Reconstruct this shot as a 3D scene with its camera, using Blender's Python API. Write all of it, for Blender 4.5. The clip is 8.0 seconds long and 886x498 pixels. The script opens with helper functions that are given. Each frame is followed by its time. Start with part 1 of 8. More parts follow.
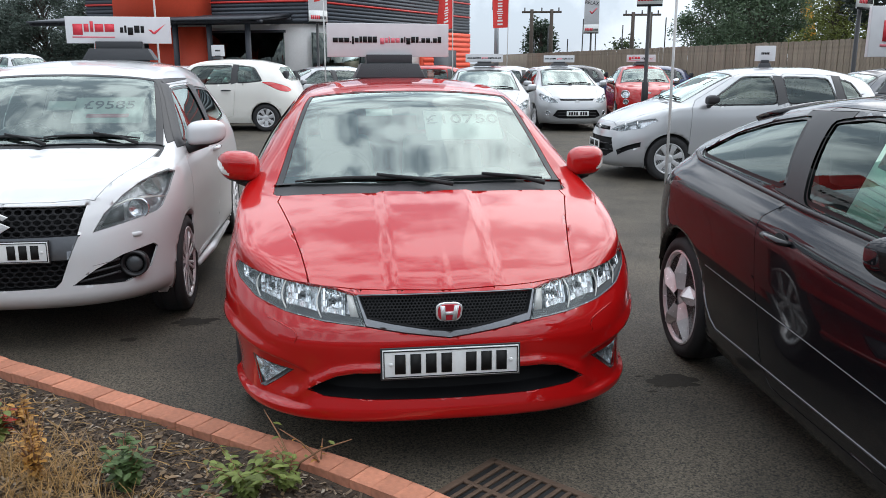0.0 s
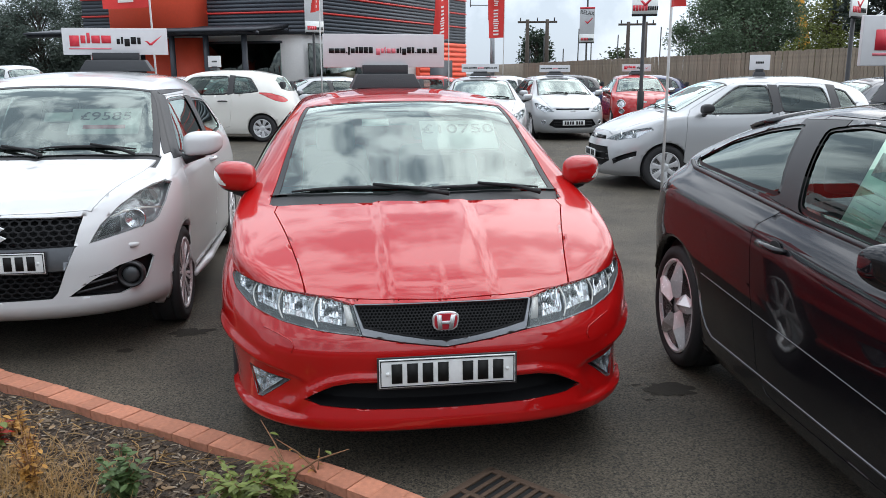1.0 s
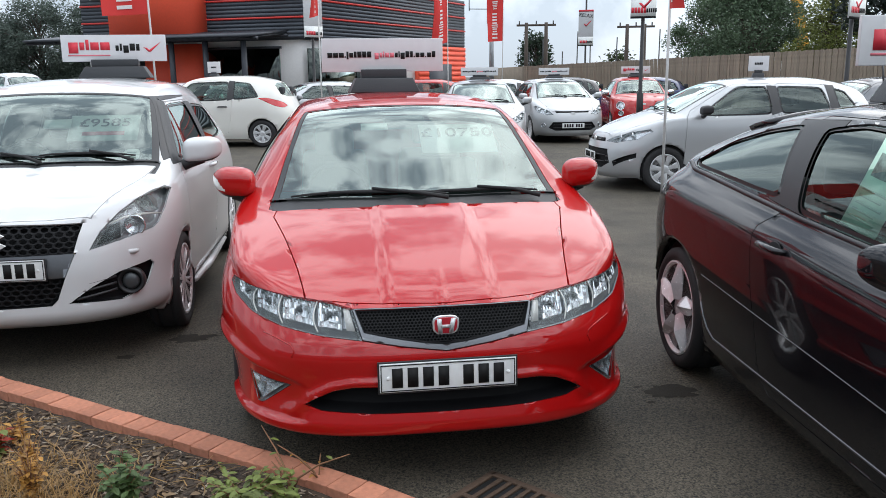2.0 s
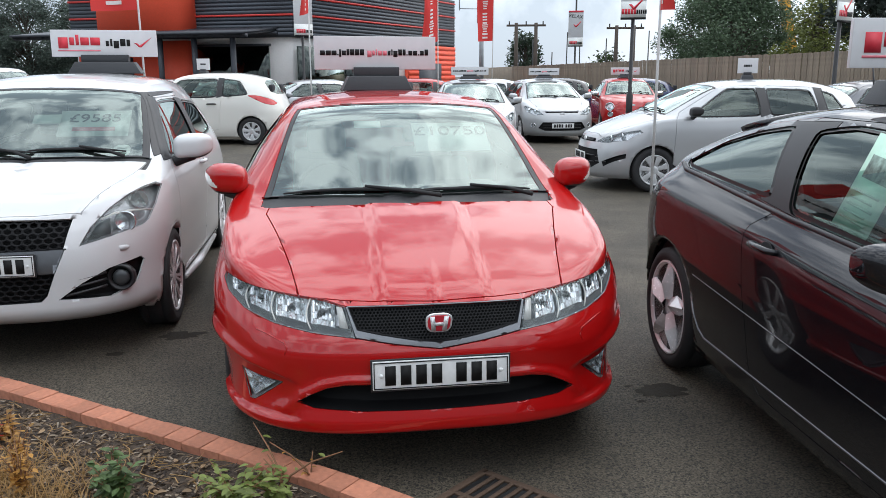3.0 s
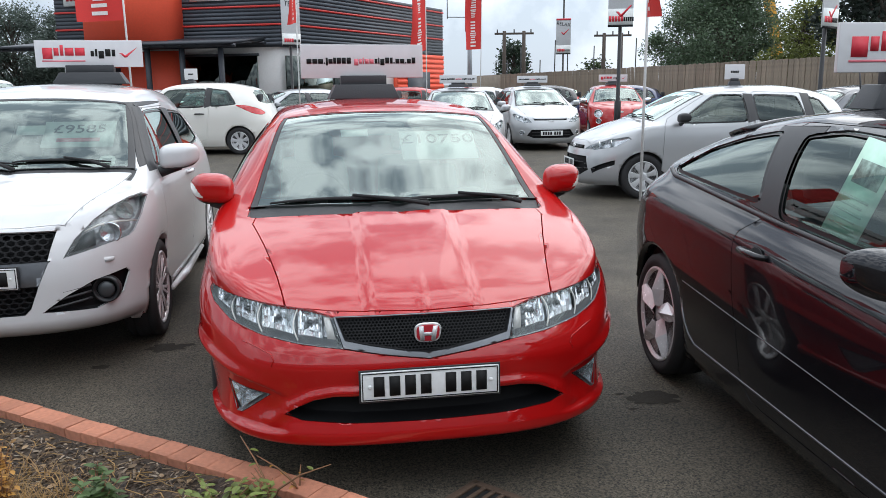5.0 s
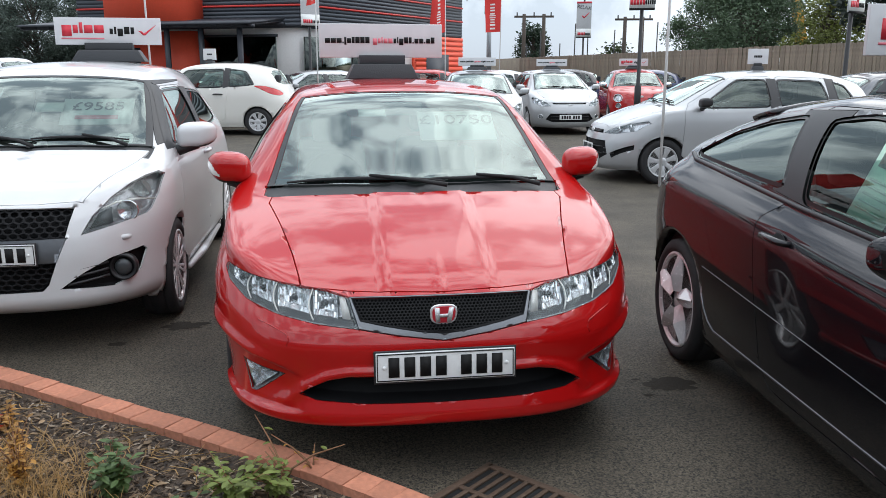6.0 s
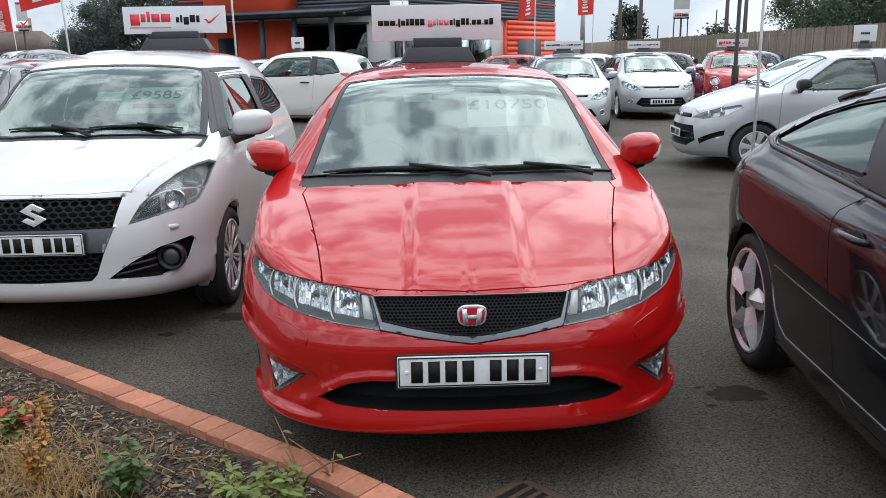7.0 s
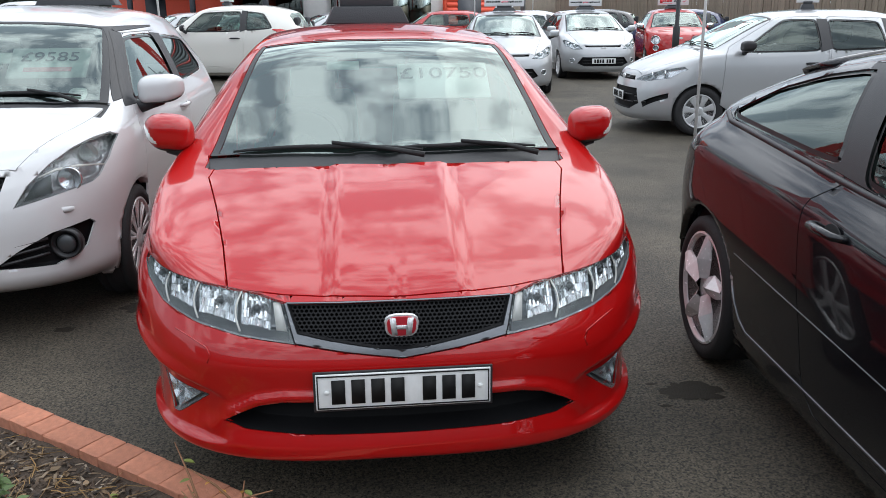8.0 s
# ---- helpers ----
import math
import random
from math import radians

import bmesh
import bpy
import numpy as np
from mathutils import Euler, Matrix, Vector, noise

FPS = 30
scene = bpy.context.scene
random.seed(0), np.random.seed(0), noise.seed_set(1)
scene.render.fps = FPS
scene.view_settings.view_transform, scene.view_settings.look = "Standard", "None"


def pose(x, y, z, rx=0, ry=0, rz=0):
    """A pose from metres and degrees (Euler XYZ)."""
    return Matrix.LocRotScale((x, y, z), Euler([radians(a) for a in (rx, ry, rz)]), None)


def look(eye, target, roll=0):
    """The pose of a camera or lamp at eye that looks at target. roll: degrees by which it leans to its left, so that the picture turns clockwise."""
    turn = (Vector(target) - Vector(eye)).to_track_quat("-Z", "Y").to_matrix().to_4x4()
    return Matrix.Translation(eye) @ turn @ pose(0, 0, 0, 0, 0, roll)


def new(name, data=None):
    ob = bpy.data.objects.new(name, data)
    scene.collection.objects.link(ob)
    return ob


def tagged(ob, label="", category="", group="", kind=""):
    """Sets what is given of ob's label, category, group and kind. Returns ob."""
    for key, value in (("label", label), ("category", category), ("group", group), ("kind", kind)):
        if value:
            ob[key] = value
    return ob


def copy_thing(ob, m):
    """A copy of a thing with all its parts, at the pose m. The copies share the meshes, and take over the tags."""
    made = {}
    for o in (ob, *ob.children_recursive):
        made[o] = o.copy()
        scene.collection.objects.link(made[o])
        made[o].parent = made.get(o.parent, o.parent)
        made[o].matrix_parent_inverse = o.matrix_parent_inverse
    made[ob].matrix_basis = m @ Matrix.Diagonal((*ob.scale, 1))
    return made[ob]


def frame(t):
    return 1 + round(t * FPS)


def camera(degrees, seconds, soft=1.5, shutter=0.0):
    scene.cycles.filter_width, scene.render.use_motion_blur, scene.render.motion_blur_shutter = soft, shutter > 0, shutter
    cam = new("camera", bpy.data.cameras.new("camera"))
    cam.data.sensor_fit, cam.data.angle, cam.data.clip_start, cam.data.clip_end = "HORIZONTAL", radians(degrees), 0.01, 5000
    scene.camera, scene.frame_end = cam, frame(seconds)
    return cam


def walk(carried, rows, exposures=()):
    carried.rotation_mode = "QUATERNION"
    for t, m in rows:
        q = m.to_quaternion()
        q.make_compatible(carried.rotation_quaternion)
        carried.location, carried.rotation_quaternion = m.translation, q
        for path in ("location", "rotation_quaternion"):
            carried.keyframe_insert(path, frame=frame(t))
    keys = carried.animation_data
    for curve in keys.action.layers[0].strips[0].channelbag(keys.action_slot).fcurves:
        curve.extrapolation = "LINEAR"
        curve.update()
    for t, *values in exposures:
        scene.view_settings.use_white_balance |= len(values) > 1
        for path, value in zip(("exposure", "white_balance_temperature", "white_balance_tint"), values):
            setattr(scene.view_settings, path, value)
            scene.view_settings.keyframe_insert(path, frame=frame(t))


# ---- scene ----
cam = camera(57.5, 8.0, 0.7)
PATH = [
    (0, (-0.471, -2.833, 1.545), (-0.173, -0.907, 1.096), 0.0),
    (0.5, (-0.474, -2.848, 1.538), (-0.175, -0.919, 1.104), -0.3),
    (1, (-0.469, -2.841, 1.546), (-0.163, -0.911, 1.12), -0.2),
    (1.5, (-0.472, -2.844, 1.543), (-0.176, -0.918, 1.096), -0.3),
    (2, (-0.463, -2.838, 1.545), (-0.159, -0.906, 1.128), -0.7),
    (2.2, (-0.467, -2.834, 1.542), (-0.134, -0.908, 1.116), 0.1),
    (3.3, (-0.486, -2.838, 1.538), (-0.153, -0.91, 1.121), -0.2),
    (3.5, (-0.464, -2.827, 1.535), (-0.12, -0.902, 1.117), 0.0),
    (4, (-0.469, -2.815, 1.536), (-0.115, -0.892, 1.115), -1.0),
    (4.5, (-0.468, -2.811, 1.536), (-0.108, -0.885, 1.138), -0.6),
    (5.8, (-0.475, -2.801, 1.529), (-0.123, -0.877, 1.113), -0.5),
    (6, (-0.469, -2.783, 1.52), (-0.153, -0.857, 1.082), 0.0),
    (6.2, (-0.452, -2.753, 1.529), (-0.234, -0.82, 1.062), -1.1),
    (6.3, (-0.437, -2.727, 1.539), (-0.294, -0.782, 1.096), -1.1),
    (6.5, (-0.354, -2.676, 1.514), (-0.349, -0.716, 1.117), -1.8),
    (6.8, (-0.225, -2.612, 1.516), (-0.246, -0.667, 1.049), -1.7),
    (7, (-0.209, -2.576, 1.498), (-0.125, -0.633, 1.03), -1.0),
    (7.2, (-0.188, -2.535, 1.521), (-0.119, -0.594, 1.047), -0.3),
    (7.3, (-0.181, -2.498, 1.51), (-0.082, -0.553, 1.052), 0.2),
    (7.5, (-0.151, -2.406, 1.51), (-0.009, -0.463, 1.058), 0.3),
    (7.8, (-0.144, -2.26, 1.533), (0.12, -0.343, 1.027), 0.5),
    (8, (-0.137, -2.177, 1.528), (0.087, -0.273, 0.957), -0.4),
]
walk(cam, [(t, look(eye, target, roll)) for t, eye, target, roll in PATH])

# ---- light: bright overcast day ----
world = bpy.data.worlds.new("sky")
scene.world = world
world.use_nodes = True
wn, wl = world.node_tree.nodes, world.node_tree.links
wn.clear()
w_out = wn.new("ShaderNodeOutputWorld")
w_bg = wn.new("ShaderNodeBackground")
w_sky = wn.new("ShaderNodeTexSky")
w_sky.sky_type = "NISHITA"
w_sky.sun_disc = False
w_sky.sun_elevation, w_sky.sun_rotation = radians(39), radians(64)
w_co = wn.new("ShaderNodeTexCoord")
w_map = wn.new("ShaderNodeMapping")
w_map.inputs["Scale"].default_value = (0.62, 0.72, 0.66)
w_noise = wn.new("ShaderNodeTexNoise")
w_noise.inputs["Scale"].default_value = 11.0
w_noise.inputs["Detail"].default_value = 9.0
w_noise.inputs["Roughness"].default_value = 0.55
w_ramp = wn.new("ShaderNodeValToRGB")
w_ramp.color_ramp.elements[0].position, w_ramp.color_ramp.elements[0].color = 0.42, (3.9, 4.5, 5.3, 1)
w_ramp.color_ramp.elements[1].position, w_ramp.color_ramp.elements[1].color = 0.57, (12.7, 13.4, 14.2, 1)
w_mix = wn.new("ShaderNodeMixRGB")
w_mix.inputs[0].default_value = 0.88
wl.new(w_co.outputs["Generated"], w_map.inputs[0])
wl.new(w_map.outputs[0], w_noise.inputs["Vector"])
wl.new(w_noise.outputs[0], w_ramp.inputs[0])
wl.new(w_sky.outputs[0], w_mix.inputs[1])
# towards the horizon the clouds run together into an even grey
w_sep0, w_haze, w_even = wn.new("ShaderNodeSeparateXYZ"), wn.new("ShaderNodeMapRange"), wn.new("ShaderNodeMixRGB")
wl.new(w_co.outputs["Generated"], w_sep0.inputs[0])
wl.new(w_sep0.outputs[2], w_haze.inputs[0])
w_haze.inputs[1].default_value, w_haze.inputs[2].default_value = 0.04, 0.42
w_haze.inputs[3].default_value, w_haze.inputs[4].default_value = 0.72, 0.0
wl.new(w_haze.outputs[0], w_even.inputs[0])
wl.new(w_ramp.outputs[0], w_even.inputs[1])
w_even.inputs[2].default_value = (8.0, 9.3, 10.9, 1)
wl.new(w_even.outputs[0], w_mix.inputs[2])
# an overcast sky is about three times as bright overhead as at the horizon
w_sep, w_gain, w_mul = wn.new("ShaderNodeSeparateXYZ"), wn.new("ShaderNodeMapRange"), wn.new("ShaderNodeVectorMath")
wl.new(w_co.outputs["Generated"], w_sep.inputs[0])
wl.new(w_sep.outputs[2], w_gain.inputs[0])
w_gain.inputs[1].default_value, w_gain.inputs[2].default_value = 0.0, 1.0
w_gain.inputs[3].default_value, w_gain.inputs[4].default_value = 1.0, 2.8
w_mul.operation = "MULTIPLY"
wl.new(w_mix.outputs[0], w_mul.inputs[0])
wl.new(w_gain.outputs[0], w_mul.inputs[1])
# thinner cloud round the hidden sun
w_dot, w_near, w_glow = wn.new("ShaderNodeVectorMath"), wn.new("ShaderNodeMapRange"), wn.new("ShaderNodeVectorMath")
w_dot.operation, w_glow.operation, w_near.interpolation_type = "DOT_PRODUCT", "MULTIPLY", "SMOOTHSTEP"
w_dot.inputs[1].default_value = Vector((9.0, 4.5, 8.0)).normalized()
wl.new(w_co.outputs["Generated"], w_dot.inputs[0])
wl.new(w_dot.outputs["Value"], w_near.inputs[0])
w_near.inputs[1].default_value, w_near.inputs[2].default_value = -0.2, 1.0
w_near.inputs[3].default_value, w_near.inputs[4].default_value = 0.94, 1.18
wl.new(w_mul.outputs[0], w_glow.inputs[0])
wl.new(w_near.outputs[0], w_glow.inputs[1])
wl.new(w_glow.outputs[0], w_bg.inputs[0])
w_bg.inputs[1].default_value = 0.087
wl.new(w_bg.outputs[0], w_out.inputs[0])

sun = new("sun", bpy.data.lights.new("sun", "SUN"))
sun.data.energy, sun.data.angle, sun.data.color = 0.85, radians(72), (1.0, 0.95, 0.88)
sun.matrix_world = look((9.0, 4.5, 8.0), (0, 0, 0))

# ---- materials ----
def shader(name):
    m = bpy.data.materials.new(name)
    m.use_nodes = True
    return m, m.node_tree.nodes, m.node_tree.links, m.node_tree.nodes["Principled BSDF"]


def mat(name, col, rough=0.5, metal=0.0, coat=0.0, scale=30.0, vary=0.12, bump=0.0, bump_scale=None, spec=0.5, big=2.0, rand=0.0):
    """A surface with colour variation at two scales, roughness variation and fine relief."""
    m, n, l, p = shader(name)
    co = n.new("ShaderNodeTexCoord")
    fine, wide = n.new("ShaderNodeTexNoise"), n.new("ShaderNodeTexNoise")
    fine.inputs["Scale"].default_value, fine.inputs["Detail"].default_value = scale, 4
    wide.inputs["Scale"].default_value, wide.inputs["Detail"].default_value = big, 3
    add = n.new("ShaderNodeMath")
    add.operation = "ADD"
    half = n.new("ShaderNodeMapRange")
    half.inputs[1].default_value, half.inputs[2].default_value = 0.6, 1.4
    half.inputs[3].default_value, half.inputs[4].default_value = 1 - vary, 1 + vary
    for t in (fine, wide):
        l.new(co.outputs["Object"], t.inputs["Vector"])
    l.new(fine.outputs[0], add.inputs[0])
    l.new(wide.outputs[0], add.inputs[1])
    l.new(add.outputs[0], half.inputs[0])
    hsv = n.new("ShaderNodeHueSaturation")
    hsv.inputs["Color"].default_value = (*col, 1)
    val = half.outputs[0]
    if rand:
        info, rr, mul = n.new("ShaderNodeObjectInfo"), n.new("ShaderNodeMapRange"), n.new("ShaderNodeMath")
        rr.inputs[3].default_value, rr.inputs[4].default_value = 1 - rand, 1 + rand
        l.new(info.outputs["Random"], rr.inputs[0])
        mul.operation = "MULTIPLY"
        l.new(rr.outputs[0], mul.inputs[0])
        l.new(val, mul.inputs[1])
        val = mul.outputs[0]
    l.new(val, hsv.inputs["Value"])
    l.new(hsv.outputs[0], p.inputs["Base Color"])
    rm = n.new("ShaderNodeMapRange")
    rm.inputs[3].default_value, rm.inputs[4].default_value = max(0.0, rough * 0.85), min(1.0, rough * 1.15)
    l.new(fine.outputs[0], rm.inputs[0])
    l.new(rm.outputs[0], p.inputs["Roughness"])
    p.inputs["Metallic"].default_value = metal
    p.inputs["Coat Weight"].default_value = coat
    p.inputs["Coat Roughness"].default_value = 0.03
    p.inputs["Specular IOR Level"].default_value = spec
    if bump:
        b, bn = n.new("ShaderNodeBump"), n.new("ShaderNodeTexNoise")
        bn.inputs["Scale"].default_value, bn.inputs["Detail"].default_value = bump_scale or scale, 5
        l.new(co.outputs["Object"], bn.inputs["Vector"])
        b.inputs["Strength"].default_value, b.inputs["Distance"].default_value = bump, 0.01
        l.new(bn.outputs[0], b.inputs["Height"])
        l.new(b.outputs[0], p.inputs["Normal"])
    return m


def paint(name, col, metal=0.0, rough=0.35, spec=0.25, coat_ior=1.5):
    m = mat(name, col, rough, metal, coat=1.0, scale=900, vary=0.04, big=1.5, spec=spec)
    m.node_tree.nodes["Principled BSDF"].inputs["Coat IOR"].default_value = coat_ior
    return m


def glass(name, tint, gain=1.6, ior=1.5):
    """A thin pane: clear where seen straight on, glossy at a slant."""
    m, n, l, p = shader(name)
    n.remove(p)
    tr, gl, mx, fr, mu = (n.new("ShaderNode" + k) for k in ("BsdfTransparent", "BsdfGlossy", "MixShader", "Fresnel", "Math"))
    tr.inputs[0].default_value = (*tint, 1)
    gl.inputs["Roughness"].default_value = 0.01
    gl.inputs["Color"].default_value = (0.88, 1.0, 0.95, 1)
    fr.inputs[0].default_value = ior
    mu.operation, mu.use_clamp, mu.inputs[1].default_value = "MULTIPLY", True, gain
    l.new(fr.outputs[0], mu.inputs[0])
    l.new(mu.outputs[0], mx.inputs[0])
    l.new(tr.outputs[0], mx.inputs[1])
    l.new(gl.outputs[0], mx.inputs[2])
    l.new(mx.outputs[0], n["Material Output"].inputs[0])
    return m


RED = paint("red_paint", (0.40, 0.005, 0.005), spec=0.05, coat_ior=1.62)
WHITE = paint("white_paint", (0.59, 0.595, 0.60))
SILVER = paint("silver_paint", (0.42, 0.43, 0.44), 0.45, 0.36)
BLACKP = paint("black_paint", (0.011, 0.011, 0.014), 0.65, 0.40, 0.0, 1.5)
GREYP = paint("grey_paint", (0.10, 0.103, 0.112), 0.6, 0.35)
BLUEP = paint("blue_paint", (0.008, 0.020, 0.080), 0.3, 0.3)
CREAM = paint("cream_white_paint", (0.70, 0.69, 0.64))
SCREEN = glass("windscreen_glass", (0.46, 0.57, 0.52), 2.3, 1.6)
PANE = glass("side_glass", (0.52, 0.64, 0.60), 1.5, 1.52)
LENS = glass("lamp_lens", (0.95, 0.96, 0.97), 0.7, 1.45)
CLEARP = glass("shop_glass", (0.10, 0.12, 0.13), 1.3)
TRIM = mat("black_trim", (0.018, 0.018, 0.02), 0.45, bump=0.1, scale=200)
MESHB = mat("black_grille_plastic", (0.006, 0.006, 0.007), 0.6, spec=0.2)
BADGE = mat("bright_badge", (0.84, 0.85, 0.86), 0.25, 0.3)
DARK = mat("dark_underbody", (0.01, 0.01, 0.011), 0.9)
RUBBER = mat("tyre_rubber", (0.018, 0.018, 0.019), 0.8, bump=0.25, scale=120)
ALLOY = mat("alloy_silver", (0.76, 0.76, 0.77), 0.26, 0.35, scale=60)
STEEL = mat("brake_steel", (0.25, 0.24, 0.23), 0.45, 0.9)
HUBCAP = mat("hubcap_silver", (0.6, 0.61, 0.62), 0.35, 0.5)
CHROME = mat("chrome", (0.85, 0.86, 0.88), 0.06, 1.0)
REFLECT = mat("lamp_reflector", (0.62, 0.64, 0.66), 0.25, 0.7, scale=50, vary=0.2, bump=0.3, bump_scale=30)
BOWL = mat("lamp_bowl", (0.66, 0.68, 0.70), 0.16, 0.8, scale=90, vary=0.1)
SMOKE = mat("smoked_lamp_bezel", (0.07, 0.075, 0.08), 0.3, 0.3)
FOGREF = mat("fog_lamp_reflector", (0.80, 0.81, 0.82), 0.22, 0.45, scale=60, vary=0.25, bump=0.7, bump_scale=45)
LAMPGREY = mat("smoked_lamp_reflector", (0.42, 0.43, 0.44), 0.22, 0.55, scale=60, vary=0.35, bump=0.8, bump_scale=35)
CARD = mat("price_sheet", (0.66, 0.70, 0.68), 0.8, bump=0.05)
GUNMETAL = mat("gunmetal_trim", (0.16, 0.168, 0.18), 0.32, 0.8)
PLATE = mat("plate_white", (0.74, 0.75, 0.74), 0.4, bump=0.03)
PLATEY = mat("plate_yellow", (0.8, 0.55, 0.05), 0.4)
INK = mat("black_ink", (0.012, 0.012, 0.012), 0.65, spec=0.2)
REDINK = mat("red_ink", (0.62, 0.03, 0.05), 0.5)
PINKINK = mat("pink_ink", (0.72, 0.18, 0.22), 0.5)
GREYINK = mat("grey_ink", (0.30, 0.31, 0.31), 0.6)
PAPER = mat("white_paper", (0.78, 0.80, 0.78), 0.8, bump=0.05)
GREENPAPER = mat("pale_green_paper", (0.55, 0.80, 0.66), 0.8, bump=0.05)
SIGNW = mat("sign_board", (0.62, 0.62, 0.63), 0.35, scale=20, vary=0.05)
SIGNBASE = mat("sign_base_plastic", (0.03, 0.032, 0.036), 0.5, bump=0.15, scale=150)
FABRIC = mat("seat_fabric", (0.035, 0.036, 0.04), 0.9, bump=0.4, scale=300)
DASH = mat("dashboard_plastic", (0.03, 0.031, 0.034), 0.75, bump=0.3, scale=260)
TAIL = mat("tail_lamp_red", (0.55, 0.012, 0.015), 0.12, coat=1.0, scale=80, vary=0.2)
AMBER = mat("amber_lens", (0.7, 0.25, 0.03), 0.15, coat=1.0)
FROST = mat("indicator_white", (0.72, 0.70, 0.66), 0.2, coat=1.0)

# ---- mesh helpers ----
from mathutils.bvhtree import BVHTree


def part(name, bm, material, parent=None, label="", smooth=True):
    """Link a bmesh as one mesh object under a thing or a part."""
    me = bpy.data.meshes.new(name)
    bm.to_mesh(me)
    bm.free()
    if smooth:
        me.polygons.foreach_set("use_smooth", [True] * len(me.polygons))
    for m in material if isinstance(material, (list, tuple)) else [material]:
        me.materials.append(m)
    ob = new(name, me)
    if parent:
        ob.parent = parent
    return tagged(ob, label)


def thing(name, label, category, m=None, group="", kind=""):
    e = new(name)
    e.empty_display_size = 0.2
    if m is not None:
        e.matrix_world = m
    return tagged(e, label, category, group, kind)


def box(sx, sy, sz, at=(0, 0, 0), bevel=0.0, m=None, bm=None, taper=1.0):
    """A box standing on its at-point's height, bevelled, its top scaled by taper."""
    b = bmesh.new()
    bmesh.ops.create_cube(b, size=1.0)
    for v in b.verts:
        k = taper if v.co.z > 0 else 1.0
        v.co = Vector((v.co.x * sx * k, v.co.y * sy * k, (v.co.z + 0.5) * sz))
    if bevel:
        bmesh.ops.bevel(b, geom=b.edges[:], offset=bevel, segments=2, profile=0.6, affect="EDGES")
    bmesh.ops.transform(b, matrix=(Matrix.Translation(at) @ m) if m is not None else Matrix.Translation(at), verts=b.verts)
    if bm is None:
        return b
    return joined(bm, b)


def joined(bm, b):
    """Add b to bm; b is used up."""
    if len(b.verts) < 400:
        vs = {v: bm.verts.new(v.co) for v in b.verts}
        for f in b.faces:
            bm.faces.new([vs[v] for v in f.verts])
        b.free()
        return bm
    me = bpy.data.meshes.new("tmp")
    b.to_mesh(me)
    b.free()
    bm.from_mesh(me)
    bpy.data.meshes.remove(me)
    return bm


def tube(points, radii, sides=10, cap=True, bm=None):
    """A round tube along points."""
    bm = bm or bmesh.new()
    pts = [Vector(p) for p in points]
    if not isinstance(radii, (list, tuple)):
        radii = [radii] * len(pts)
    rings = []
    for i, p in enumerate(pts):
        d = (pts[min(i + 1, len(pts) - 1)] - pts[max(i - 1, 0)]).normalized()
        a = d.cross(Vector((0, 0, 1)) if abs(d.z) < 0.9 else Vector((1, 0, 0))).normalized()
        b = d.cross(a)
        rings.append([bm.verts.new(p + radii[i] * (math.cos(k) * a + math.sin(k) * b)) for k in [2 * math.pi * s / sides for s in range(sides)]])
    for r, s in zip(rings, rings[1:]):
        for k in range(sides):
            bm.faces.new((r[k], r[(k + 1) % sides], s[(k + 1) % sides], s[k]))
    if cap:
        bm.faces.new(rings[0][::-1])
        bm.faces.new(rings[-1])
    bmesh.ops.recalc_face_normals(bm, faces=bm.faces)
    return bm


def revolve(profile, sides=32, axis="x", bm=None):
    """Turn a profile of (along, radius) round an axis."""
    bm = bm or bmesh.new()
    rings = []
    for a, r in profile:
        ring = []
        for k in range(sides):
            c, s = math.cos(2 * math.pi * k / sides) * r, math.sin(2 * math.pi * k / sides) * r
            ring.append(bm.verts.new({"x": (a, c, s), "y": (c, a, s), "z": (c, s, a)}[axis]))
        rings.append(ring)
    for r, s in zip(rings, rings[1:]):
        for k in range(sides):
            bm.faces.new((r[k], r[(k + 1) % sides], s[(k + 1) % sides], s[k]))
    for ring, (a, r) in ((rings[0], profile[0]), (rings[-1], profile[-1])):
        if r > 1e-4:
            bm.faces.new(ring)
    bmesh.ops.remove_doubles(bm, verts=bm.verts, dist=1e-5)
    bmesh.ops.recalc_face_normals(bm, faces=bm.faces)
    return bm


def slab(poly, depth, to3, bevel=0.0):
    """A flat shape of some thickness: poly in 2D, to3(u, v, d) to space."""
    bm = bmesh.new()
    f = bm.faces.new([bm.verts.new(to3(u, v, 0.0)) for u, v in poly])
    back = bm.faces.new([bm.verts.new(to3(u, v, depth)) for u, v in poly])
    n = len(poly)
    fv, bv = f.verts[:], back.verts[:]
    for i in range(n):
        bm.faces.new((fv[i], bv[i], bv[(i + 1) % n], fv[(i + 1) % n]))
    bmesh.ops.recalc_face_normals(bm, faces=bm.faces)
    if bevel:
        bmesh.ops.bevel(bm, geom=[e for e in bm.edges if len(e.link_faces) == 2 and e.calc_face_angle(0) > 0.9], offset=bevel, segments=2, profile=0.6, affect="EDGES")
    return bm


